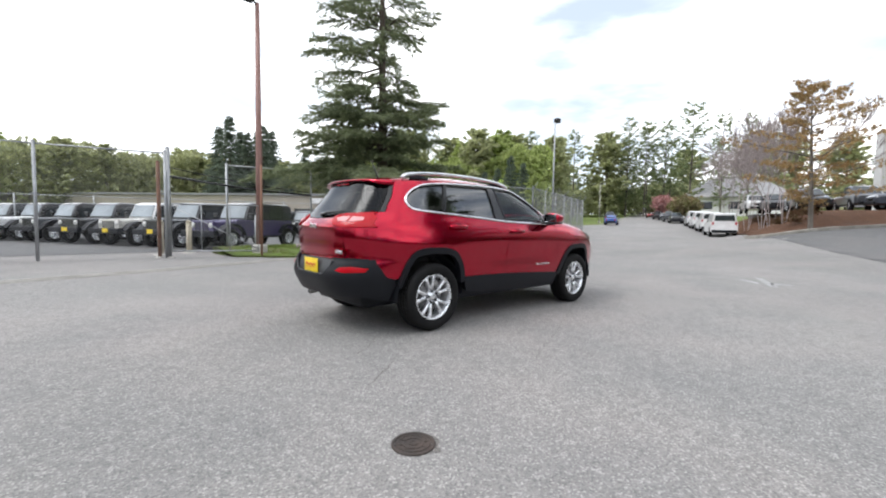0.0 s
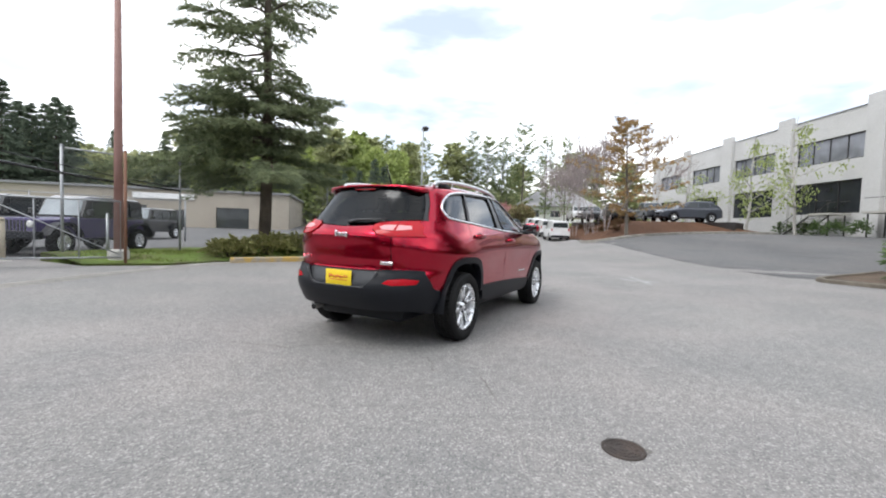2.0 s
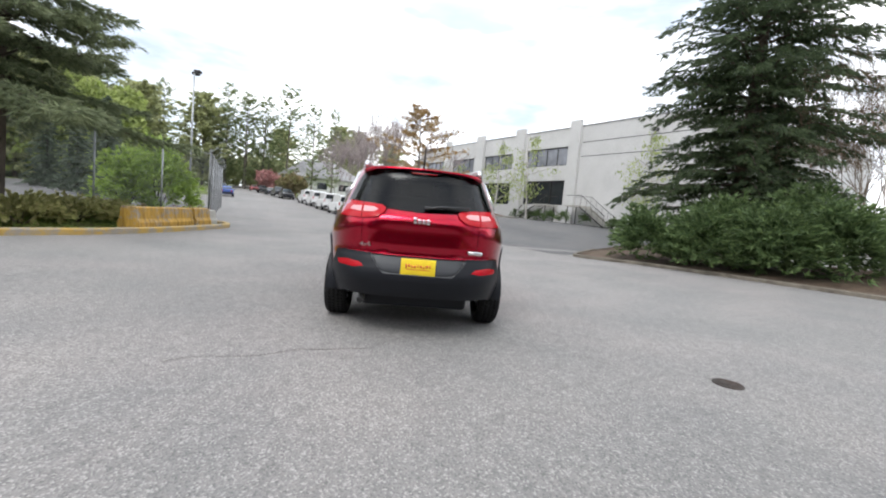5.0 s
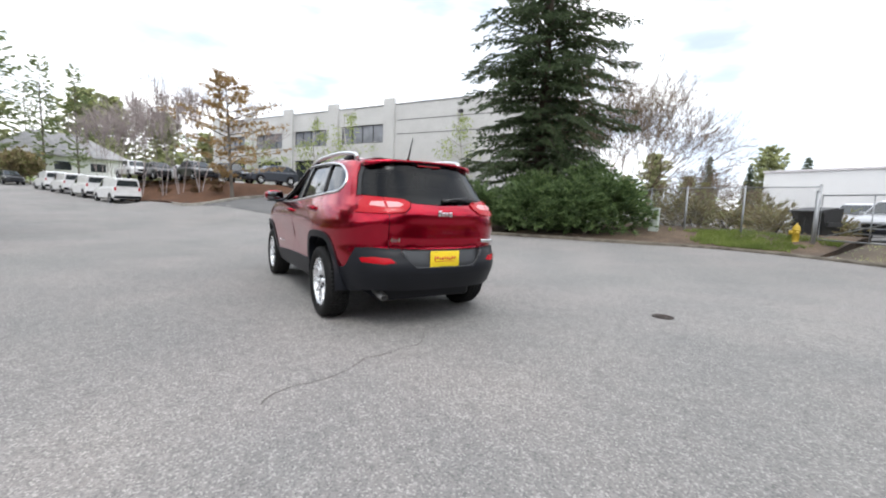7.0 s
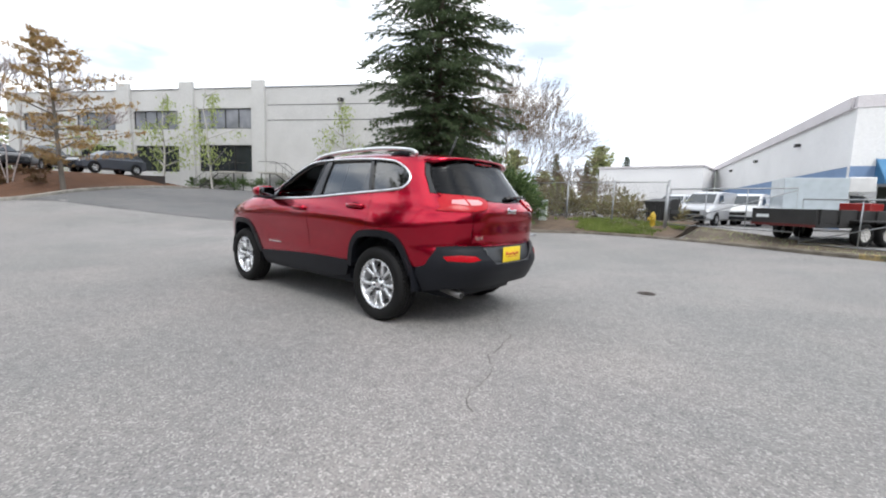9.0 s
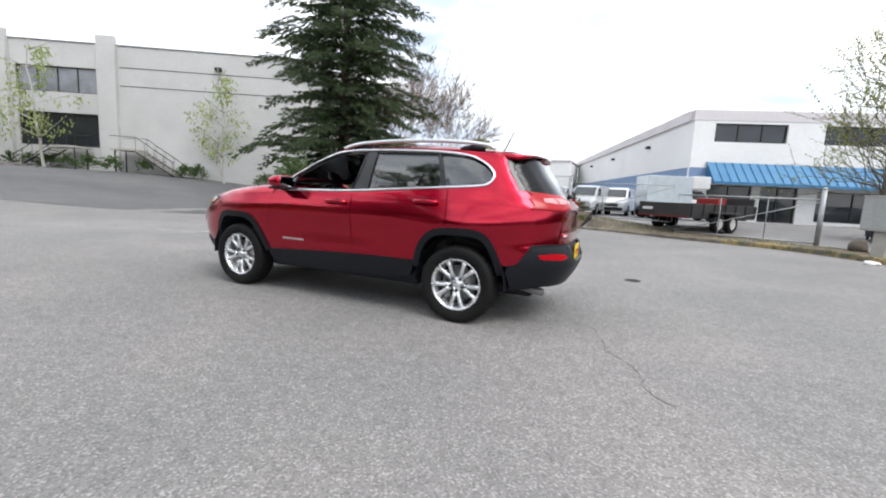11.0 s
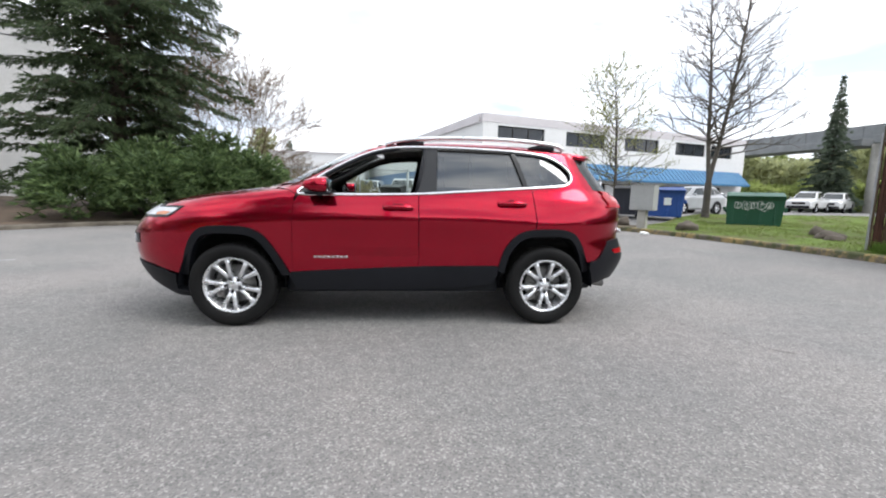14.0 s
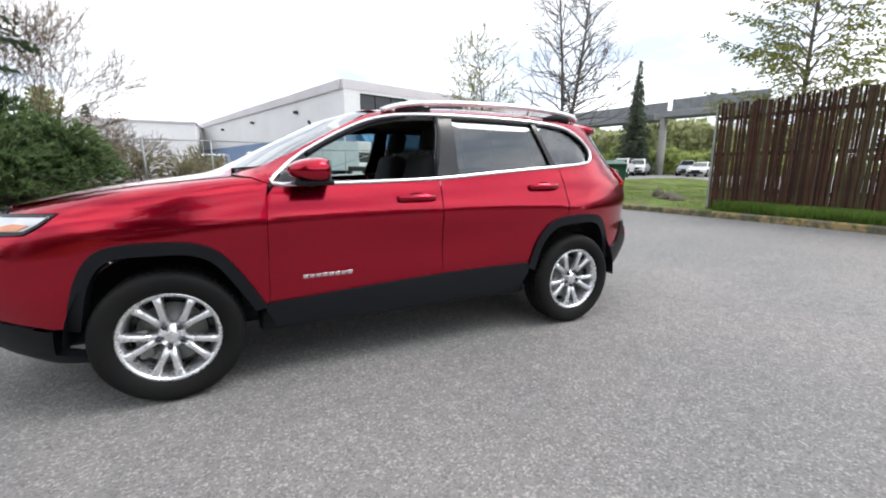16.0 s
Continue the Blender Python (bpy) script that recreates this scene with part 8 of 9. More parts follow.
# trees far off: a few kinds, repeated
far_kinds = {}
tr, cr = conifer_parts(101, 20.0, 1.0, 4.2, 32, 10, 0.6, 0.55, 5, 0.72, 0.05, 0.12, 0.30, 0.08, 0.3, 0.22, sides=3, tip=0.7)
far_kinds["fir"] = tree_thing("fir", pose(44.5, 107.8, ground_z(44.5, 107.8)), "tall dark fir beyond the warehouse", "tree", "far firs", tr, cr, bark_dark, needle_hazed)
tr, cr = conifer_parts(111, 17.0, 1.0, 3.9, 20, 7, 0.75, 0.70, 3, 0.5, 0.40, 0.08, 0.25, 0.08, 0.1, 0.50, True, sides=3)
far_kinds["green"] = tree_thing("broadleaf", pose(-30, 86, ground_z(-30, 86)), "leafy spring-green tree in the far woods", "tree", "far broadleaf trees", tr, cr, bark_grey, spring_leaf)
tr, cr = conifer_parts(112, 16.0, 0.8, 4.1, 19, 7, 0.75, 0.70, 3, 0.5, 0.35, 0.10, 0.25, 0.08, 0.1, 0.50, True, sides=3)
far_kinds["olive"] = tree_thing("broadleaf", pose(-18, 92, ground_z(-18, 92)), "olive-green tree in the far woods", "tree", "far broadleaf trees", tr, cr, bark_grey, hazed_olive_leaf)
tr, cr = conifer_parts(113, 20.0, 2.0, 2.6, 20, 4, 0.5, 0.42, 3, 0.5, 0.75, 0.25, 0.2, 0.25, 0.05, 0.32, True, 0.6, sides=3)
far_kinds["poplar"] = tree_thing("poplar", pose(112, 50, ground_z(112, 50)), "tall narrow pale green poplar by the road's end", "tree", "far poplars", tr, cr, bark_grey, make_leaf("pale poplar leaves", (0.20, 0.25, 0.13), (0.27, 0.32, 0.17), (0.35, 0.39, 0.22), 0.7, 0.45))
rng = random.Random(77)


def far_tree(kind, bearing, dist, h, at=(-4.1, -4.1)):
    base = {"fir": 20.0, "green": 17.0, "olive": 16.0, "poplar": 20.0}[kind]
    x, y = at[0] + dist * math.cos(radians(bearing)), at[1] + dist * math.sin(radians(bearing))
    k = h / base
    c = copy_thing(far_kinds[kind], pose(x, y, ground_z(x, y) - 0.2, 0, 0, rng.uniform(0, 360)) @ Matrix.Diagonal((k, k, k, 1)))
    c.scale = (k * rng.uniform(0.9, 1.2), k * rng.uniform(0.9, 1.2), k)
    return c


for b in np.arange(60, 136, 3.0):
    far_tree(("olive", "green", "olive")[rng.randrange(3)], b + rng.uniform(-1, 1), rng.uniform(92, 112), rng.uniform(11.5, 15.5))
for b in (70.5, 71.4, 72.1, 73.2, 74.0, 75.2, 76.3):
    far_tree("fir", b, rng.uniform(78, 88), rng.uniform(15.8, 18.2))
for b in (60.5, 59.0, 57.5, 62.3):
    far_tree("fir", b, rng.uniform(84, 95), rng.uniform(15, 18.5))
for b in np.arange(33.5, 59, 1.15):
    far_tree(("green", "poplar", "olive", "olive", "poplar")[rng.randrange(5)], b + rng.uniform(-0.4, 0.4), rng.uniform(80, 112), rng.uniform(15, 20))
for b in np.arange(16, 34, 2.2):
    far_tree(("poplar", "poplar", "olive", "poplar")[rng.randrange(4)], b + rng.uniform(-0.4, 0.4), rng.uniform(118, 150), rng.uniform(19, 26))
for b, d, h in ((24.9, 128, 27), (22.6, 126, 25), (20.8, 126, 25), (18.0, 122, 28), (15.0, 120, 24), (12.5, 118, 23)):
    far_tree("poplar", b, d, h)
for b in np.arange(-4, 15, 2.2):
    far_tree(("poplar", "olive")[rng.randrange(2)], b, rng.uniform(130, 160), rng.uniform(16, 22))
for b in np.arange(36, 43, 1.7):
    far_tree("fir" if rng.random() < 0.5 else "green", b, rng.uniform(48, 62), rng.uniform(6.5, 9.5))
for x, y, h, kind in ((24.3, -73.8, 11, "olive"), (26, -72, 8, "fir"), (30, -68, 9, "fir"), (20.1, -75.4, 9.6, "fir"), (4, -82, 9, "fir"), (-8, -78, 13, "green"), (34, -60, 9, "olive"), (22, -48, 5.0, "olive"), (26, -42, 4.5, "olive"), (16, -40, 4.2, "green"), (-60, -58, 9, "green"), (-66, -50, 8, "olive"), (-70, -44, 9, "green"), (-62, -36, 6, "green"), (-64, -30, 6, "olive"), (-60, -24, 7, "green"), (-52, -62, 10, "olive"), (-44, -70, 12, "green"), (-75, -20, 10, "olive")):
    far_tree(kind, math.degrees(math.atan2(y + 4.1, x + 4.1)), math.hypot(x + 4.1, y + 4.1), h)
# the continuous woods beyond
def woods(label, b0, b1, d0, d1, h0, h1, n, size, leaf, seed, at=(-4.1, -4.1)):
    rnd = np.random.default_rng(seed)
    P, D = [], []
    while len(P) < n:
        b, d = radians(rnd.uniform(b0, b1)), rnd.uniform(d0, d1)
        x, y = at[0] + d * math.cos(b), at[1] + d * math.sin(b)
        lump = 0.5 + 0.5 * noise.noise((x * 0.11, y * 0.11, seed)) + 0.25 * noise.noise((x * 0.35, y * 0.35, seed + 3))
        top = h0 + (h1 - h0) * min(1, max(0, lump))
        z = top * (1 - rnd.random() ** 2 * 0.9)
        P.append((x, y, ground_z(x, y) + z))
        D.append((rnd.normal(0, 0.5), rnd.normal(0, 0.5), 0.8))
    V, F = sprays(P, D, size, size * 0.36, 3, rnd, 0.0, 1.4, 3)
    tagged(new("far_woods", mesh_from("far_woods", V, F, leaf)), label, "woods", "", "stuff")


woods("olive and green spring woods on the far slope", 58, 140, 92, 118, 9, 14.5, 34000, 0.80, hazed_olive_leaf, 5)
woods("fresh green spring woods behind the yard", 34, 60, 78, 110, 8, 15, 24000, 0.75, spring_leaf, 6)
woods("green undergrowth at the road's end", -2, 34, 128, 158, 4, 11, 9000, 1.2, hazed_olive_leaf, 7)
woods("olive and brown shrubs and trees beyond the car park", 198, 246, 62, 80, 3.5, 8.5, 9000, 0.9, hazed_olive_leaf, 8)
woods("fresh green shrubs at the far edge of the car park", 204, 236, 57, 63, 1.5, 4.0, 4000, 0.7, spring_leaf, 9)
# trees behind the slat fence and the narrow spire by the ramp
tr, cr = conifer_parts(131, 9.2, 1.2, 3.4, 17, 6, 0.30, 0.10, 5, 0.6, 0.55, 0.15, 0.15, 0.2, 0.0, 0.26, slim=0.6)
tree_thing("garden_tree", pose(-17.6, -5.3, 0.5), "airy tree with small pale green leaves behind the slat fence", "tree", "trees behind the fence", tr, cr, bark_grey, bud_leaf)
tr, cr = conifer_parts(132, 9.6, 1.2, 3.4, 17, 6, 0.30, 0.10, 5, 0.6, 0.55, 0.18, 0.15, 0.2, 0.0, 0.26, slim=0.6)
tree_thing("garden_tree", pose(-19.0, 0.0, 0.5), "airy tree with small pale green leaves behind the slat fence", "tree", "trees behind the fence", tr, cr, bark_grey, bud_leaf)
tr, cr = conifer_parts(133, 6.5, 0.6, 1.8, 18, 6, 0.3, 0.26, 6, 0.8, 0.1, 0.05, 0.25)
tree_thing("conifer", pose(-20.5, -2.6, 0.4), "dark rounded conifer behind the slat fence", "tree", "", tr, cr, bark_dark, needle_green)
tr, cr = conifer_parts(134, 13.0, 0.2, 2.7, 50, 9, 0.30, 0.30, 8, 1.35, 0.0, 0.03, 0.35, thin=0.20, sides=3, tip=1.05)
tree_thing("spire_conifer", pose(-41.8, -33.2, ground_z(-41.8, -33.2) - 0.1), "narrow dark pointed conifer beside the ramp", "tree", "", tr, cr, bark_dark, needle_hazed)
for k, (x, y, r, h) in enumerate(((-48, -34, 3.2, 3.0), (-52, -28, 3.5, 3.4), (-50, -42, 3.5, 3.6), (-46, -48, 3.2, 3.2), (-47, -22, 2.6, 2.6))):
    shrub_mass("hedge", pose(x, y, ground_z(x, y)), "bright green shrubbery beyond the car park", [(0, 0, r, h)], 0.5, 4, spring_leaf, 200 + k, 9, False, "shrub", "shrubbery beyond the car park")
for k, (x, y, h, mat) in enumerate(((92, 33, 4.2, pink_leaf), (88, 29.5, 3.6, pink_leaf), (74, 22.5, 3.0, scrub_leaf), (68, 19, 3.4, scrub_leaf))):
    tr, cr = broad_parts(140 + k, h, h * 0.2, 5, 0.6, 0.1, 0.45, 0.16, 5, 0.02, 1, 0.5)
    tree_thing("blossom_tree" if mat is pink_leaf else "broadleaf", pose(x, y, ground_z(x, y)), "small rounded tree with pink blossom" if mat is pink_leaf else "small brownish young-leaved tree by the road", "tree", "small trees by the road", tr, cr, bark_grey, mat)

# grass and leaf litter
def blades(name, poly, height, n, seed, length, leaf, label):
    rnd = np.random.default_rng(seed)
    xs, ys = [p[0] for p in poly], [p[1] for p in poly]
    P = []
    while len(P) < n:
        x, y = rnd.uniform(min(xs), max(xs)), rnd.uniform(min(ys), max(ys))
        if inside((x, y), poly) and noise.noise((x * 0.6, y * 0.6, seed)) + 0.5 * noise.noise((x * 1.9, y * 1.9, seed)) > rnd.uniform(-0.35, 0.35):
            P.append((x, y, height(x, y) - 0.01))
    V, F = sprays(P, np.tile((0, 0, 1.0), (n, 1)), length, length * 0.07, 7, rnd, -0.1, 0.9, 3)
    ob = new(name, mesh_from(name, V, F, leaf))
    tagged(ob, label, "grass", "", "stuff")


grass_leaf = make_leaf("grass blades", (0.15, 0.20, 0.05), (0.20, 0.27, 0.065), (0.30, 0.33, 0.12), 0.6, 0.42)
tall_grass = make_leaf("tall lush grass", (0.11, 0.19, 0.035), (0.16, 0.27, 0.05), (0.23, 0.32, 0.085), 0.6, 0.42)
VZ = lambda x, y: max(VERGE_Z(x, y), ground_z(x, y) + 0.02)
blades("grass", VERGE, VZ, 11000, 1, 0.075, grass_leaf, "tufts of bright green grass on the verge")
blades("grass", [(-10.3, -4.0), (-9.85, -2), (-9.85, 0.5), (-9.7, 4), (-10.4, 6), (-10.4, -4.0)], VZ, 7000, 4, 0.30, tall_grass, "tall green grass along the slat fence")
blades("grass", [(1.0, 8.5), (2.6, 8.4), (6, 7.3), (11, 7.7), (11.2, 9.0), (6, 9.8), (0.4, 11.0), (-0.3, 10.4)], ISLAND_Z, 2600, 3, 0.10, grass_leaf, "weedy grass on the corner island")
blades("grass", [(2.3, -13.2), (-1.0, -13.3), (-1.0, -15.0), (2.0, -15.6), (4.4, -14.8)], BED_Z, 2200, 4, 0.16, grass_leaf, "bright grass round the hydrant")
blades("weeds", STRIP, lambda x, y: max(STRIP_Z(x, y), ground_z(x, y) + 0.02), 500, 5, 0.08, hazed_olive_leaf, "sparse weeds along the kerb")

# ---- other vehicles ----
def vehicle_paint(name, c, rough=0.3):
    m = Nodes(name, rough)
    m.color(m.ramp(m.noise(3.0, 4.0), (0.3, tuple(v * 0.85 for v in c)), (0.7, c)))
    m.b.inputs["Coat Weight"].default_value = 0.8
    return m.mat


paints = {n: vehicle_paint(n + " vehicle paint", c) for n, c in {
    "white": (0.72, 0.72, 0.72), "black": (0.012, 0.012, 0.014), "navy": (0.03, 0.035, 0.05), "purple": (0.075, 0.055, 0.16), "silver": (0.40, 0.41, 0.43), "cream": (0.60, 0.585, 0.54), "blue": (0.04, 0.09, 0.30), "red": (0.30, 0.02, 0.02), "charcoal": (0.05, 0.053, 0.06)}.items()}
lamp_lens = plain("headlamp lens", (0.60, 0.60, 0.58), 0.15)
cab_glass = make_window_glass("vehicle glass", (0.035, 0.042, 0.045))
# pale base colour stands in for sky reflection and haze on the windscreens
screen_glass = make_window_glass("hazy vehicle windscreen paled for sky reflection", (0.34, 0.38, 0.40))


def loft(stations, k=6):
    """A body from cross-sections (x, half width, low, shoulder, top, top half width)."""
    bm = bmesh.new()
    rings = []
    for x, w, z0, zs, z1, wt in stations:
        half = [(w * 0.86, z0), (w, z0 + 0.10), (w, zs - 0.06), (w * 0.97, zs), (wt, z1 - 0.05), (wt * 0.86, z1)]
        ring = half + [(-y, z) for y, z in half[::-1]]
        rings.append([bm.verts.new((x, y, z)) for y, z in ring])
    n = len(rings[0])
    for a, b in zip(rings, rings[1:]):
        for j in range(n):
            bm.faces.new((a[j], a[(j + 1) % n], b[(j + 1) % n], b[j]))
    bm.faces.new(rings[0][::-1])
    bm.faces.new(rings[-1])
    bmesh.ops.recalc_face_normals(bm, faces=bm.faces[:])
    return bm


wheel_cache = {}


def simple_wheel(owner, x, y, r, w, mat):
    key = (round(r, 3), round(w, 3), mat.name)
    if key not in wheel_cache:
        bm = bmesh.new()
        lathe(bm, [(r * 0.60, -w / 2), (r * 0.92, -w / 2), (r, -w * 0.34), (r, w * 0.34), (r * 0.92, w / 2), (r * 0.60, w / 2), (r * 0.58, w * 0.3)], None, 28)
        tyre = part("tyre", bm, rubber)
        bm = bmesh.new()
        lathe(bm, [(r * 0.60, w * 0.44), (r * 0.55, w * 0.46), (r * 0.50, w * 0.30), (r * 0.2, w * 0.30), (r * 0.16, w * 0.42), (0.001, w * 0.42)], None, 28)
        for k in range(6):
            box(bm, (r * 0.36, 0, w * 0.36), (r * 0.42, r * 0.12, w * 0.10), 0, pose(0, 0, 0, 0, 0, 60 * k))
        rim = part("rim", bm, mat)
        wheel_cache[key] = (tyre.data, rim.data)
        bpy.data.objects.remove(tyre)
        bpy.data.objects.remove(rim)
    hub = new("wheel")
    hub.parent = owner
    hub.matrix_local = pose(x, y, r, -90 if y > 0 else 90, 0, 0)
    for name, me in zip(("tyre", "rim"), wheel_cache[key]):
        ob = new(name, me)
        ob.parent = hub


def slab(owner, name, mat, c, s, bevel=0.01, m=None, label=""):
    bm = bmesh.new()
    box(bm, c, s, bevel, m)
    return part(name, bm, mat, owner, label, False)


def pane_quad(owner, name, pts, out=0.0, mat=None, thick=0.012):
    """A flat pane through four corners, given a little thickness."""
    bm = bmesh.new()
    P = [Vector(p) for p in pts]
    n = (P[1] - P[0]).cross(P[2] - P[0]).normalized() * thick
    a, b = [bm.verts.new(p) for p in P], [bm.verts.new(p + n) for p in P]
    bm.faces.new(a)
    bm.faces.new(b[::-1])
    for i in range(len(P)):
        bm.faces.new((a[i], a[(i + 1) % len(P)], b[(i + 1) % len(P)], b[i]))
    bmesh.ops.recalc_face_normals(bm, faces=bm.faces[:])
    return part(name, bm, mat or cab_glass, owner, "", False)


def offroader(m, label, paint, top, group, plate=False):
    """A boxy four-door off-roader: hood, flat grille, round lamps, flared wings, soft or hard top."""
    t = thing("offroader", m, label, "car", group)
    slab(t, "tub", paint, (-0.35, 0, 0.80), (3.0, 1.52, 0.62), 0.04)
    bm = loft([(0.85, 0.70, 0.62, 1.06, 1.13, 0.62), (1.3, 0.66, 0.62, 1.05, 1.11, 0.58), (1.92, 0.58, 0.62, 1.01, 1.06, 0.50)])
    part("hood", bm, paint, t, "", False)
    slab(t, "grille", paint, (1.96, 0, 0.84), (0.08, 1.12, 0.46), 0.02)
    for i in range(7):
        slab(t, "grille_slot", gloss_black, (2.002, -0.30 + 0.10 * i, 0.84), (0.012, 0.055, 0.32), 0.0)
    for s in (1, -1):
        bm = bmesh.new()
        lathe(bm, [(0.10, 0), (0.10, 0.03), (0.07, 0.045), (0.001, 0.05)], pose(1.99, s * 0.44, 0.90, 0, 90, 0), 18)
        part("headlamp", bm, lamp_lens, t)
        for wx in (1.45, -1.5):
            bm = bmesh.new()
            arc = [(wx + 0.56 * math.cos(a), 0.40 + 0.56 * math.sin(a)) for a in np.linspace(0.35, math.pi - 0.25, 9)]
            sweep(bm, [(x, s * 0.83, z) for x, z in arc], [(-0.16, -0.02), (0.16, -0.02), (0.16, 0.02), (-0.16, 0.02)])
            bmesh.ops.recalc_face_normals(bm, faces=bm.faces[:])
            part("wing", bm, clad_black, t, "", False)
        slab(t, "mirror", gloss_black, (0.62, s * 0.92, 1.28), (0.10, 0.18, 0.20), 0.03)
        slab(t, "step", clad_black, (0.0, s * 0.80, 0.46), (1.8, 0.12, 0.07), 0.02)
        pane_quad(t, "side_window", [(0.42, s * 0.735, 1.17), (-0.42, s * 0.735, 1.17), (-0.42, s * 0.69, 1.68), (0.28, s * 0.69, 1.68)])
        pane_quad(t, "side_window", [(-0.50, s * 0.735, 1.17), (-1.15, s * 0.735, 1.17), (-1.15, s * 0.69, 1.68), (-0.50, s * 0.69, 1.68)])
        pane_quad(t, "side_window", [(-1.25, s * 0.735, 1.17), (-1.80, s * 0.735, 1.17), (-1.78, s * 0.69, 1.66), (-1.25, s * 0.69, 1.68)])
    bm = loft([(0.66, 0.72, 1.08, 1.14, 1.2, 0.70), (0.44, 0.725, 1.08, 1.16, 1.72, 0.66), (0.2, 0.725, 1.08, 1.16, 1.80, 0.665), (-1.7, 0.725, 1.08, 1.16, 1.80, 0.665), (-1.86, 0.725, 1.08, 1.16, 1.70, 0.66)])
    part("top", bm, top, t, "", False)
    pane_quad(t, "windscreen", [(0.685, -0.62, 1.18), (0.685, 0.62, 1.18), (0.46, 0.58, 1.68), (0.46, -0.58, 1.68)], 0.0, screen_glass)
    slab(t, "front_bumper", clad_black, (2.12, 0, 0.60), (0.22, 1.66, 0.22), 0.03)
    slab(t, "rear_bumper", clad_black, (-1.98, 0, 0.55), (0.18, 1.60, 0.22), 0.03)
    if plate:
        slab(t, "dealer_plate", plate_yellow, (2.24, 0.15, 0.62), (0.012, 0.30, 0.16), 0.0)
    bm = bmesh.new()
    lathe(bm, [(0.2, -0.12), (0.36, -0.12), (0.38, -0.05), (0.38, 0.08), (0.3, 0.11), (0.001, 0.11)], pose(-2.06, 0.06, 1.02, 0, -90, 0), 24)
    part("spare_wheel", bm, rubber, t)
    for wx in (1.45, -1.5):
        for s in (1, -1):
            simple_wheel(t, wx, s * 0.76, 0.39, 0.24, alloy)
    return t


face = math.degrees(math.atan2(-0.5, -0.866))
row = Vector((-0.5, 0.866, 0)) * 2.5
start = Vector((1.25, 14.0, 0))
kinds = [("purple", "black", "dark purple off-roader with a black hard top behind the fence", False), ("black", "black", "black off-roader with a yellow plate in the parked row", True), ("cream", "white", "cream white off-roader with a yellow plate in the parked row", True), ("black", "black", "black off-roader with a yellow plate in the parked row", True), ("charcoal", "black", "charcoal off-roader in the parked row", False), ("white", "black", "white off-roader with a black top in the parked row", False), ("black", "black", "black off-roader at the end of the parked row", False), ("silver", "black", "silver off-roader in the parked row", False)]
for i, (c, tp, lb, pl) in enumerate(kinds):
    p = start + row * i
    top_mat = paints["black"] if tp == "black" else paints["white"]
    offroader(pose(p.x, p.y, ground_z(p.x, p.y) + 0.008, 0, 0, face + (i * 37 % 7) - 3), lb, paints[c], top_mat, "parked off-roaders", pl)
for i in range(5):
    p = Vector((7.5, 21.0, 0)) + row * (i + 1) + Vector((2.2, 1.2, 0))
    offroader(pose(p.x, p.y, ground_z(p.x, p.y) + 0.008, 0, 0, face + (i * 31 % 5) - 2), "dark off-roader in the second parked row", paints[("black", "charcoal", "silver", "black", "white")[i]], paints["black"], "parked off-roaders")


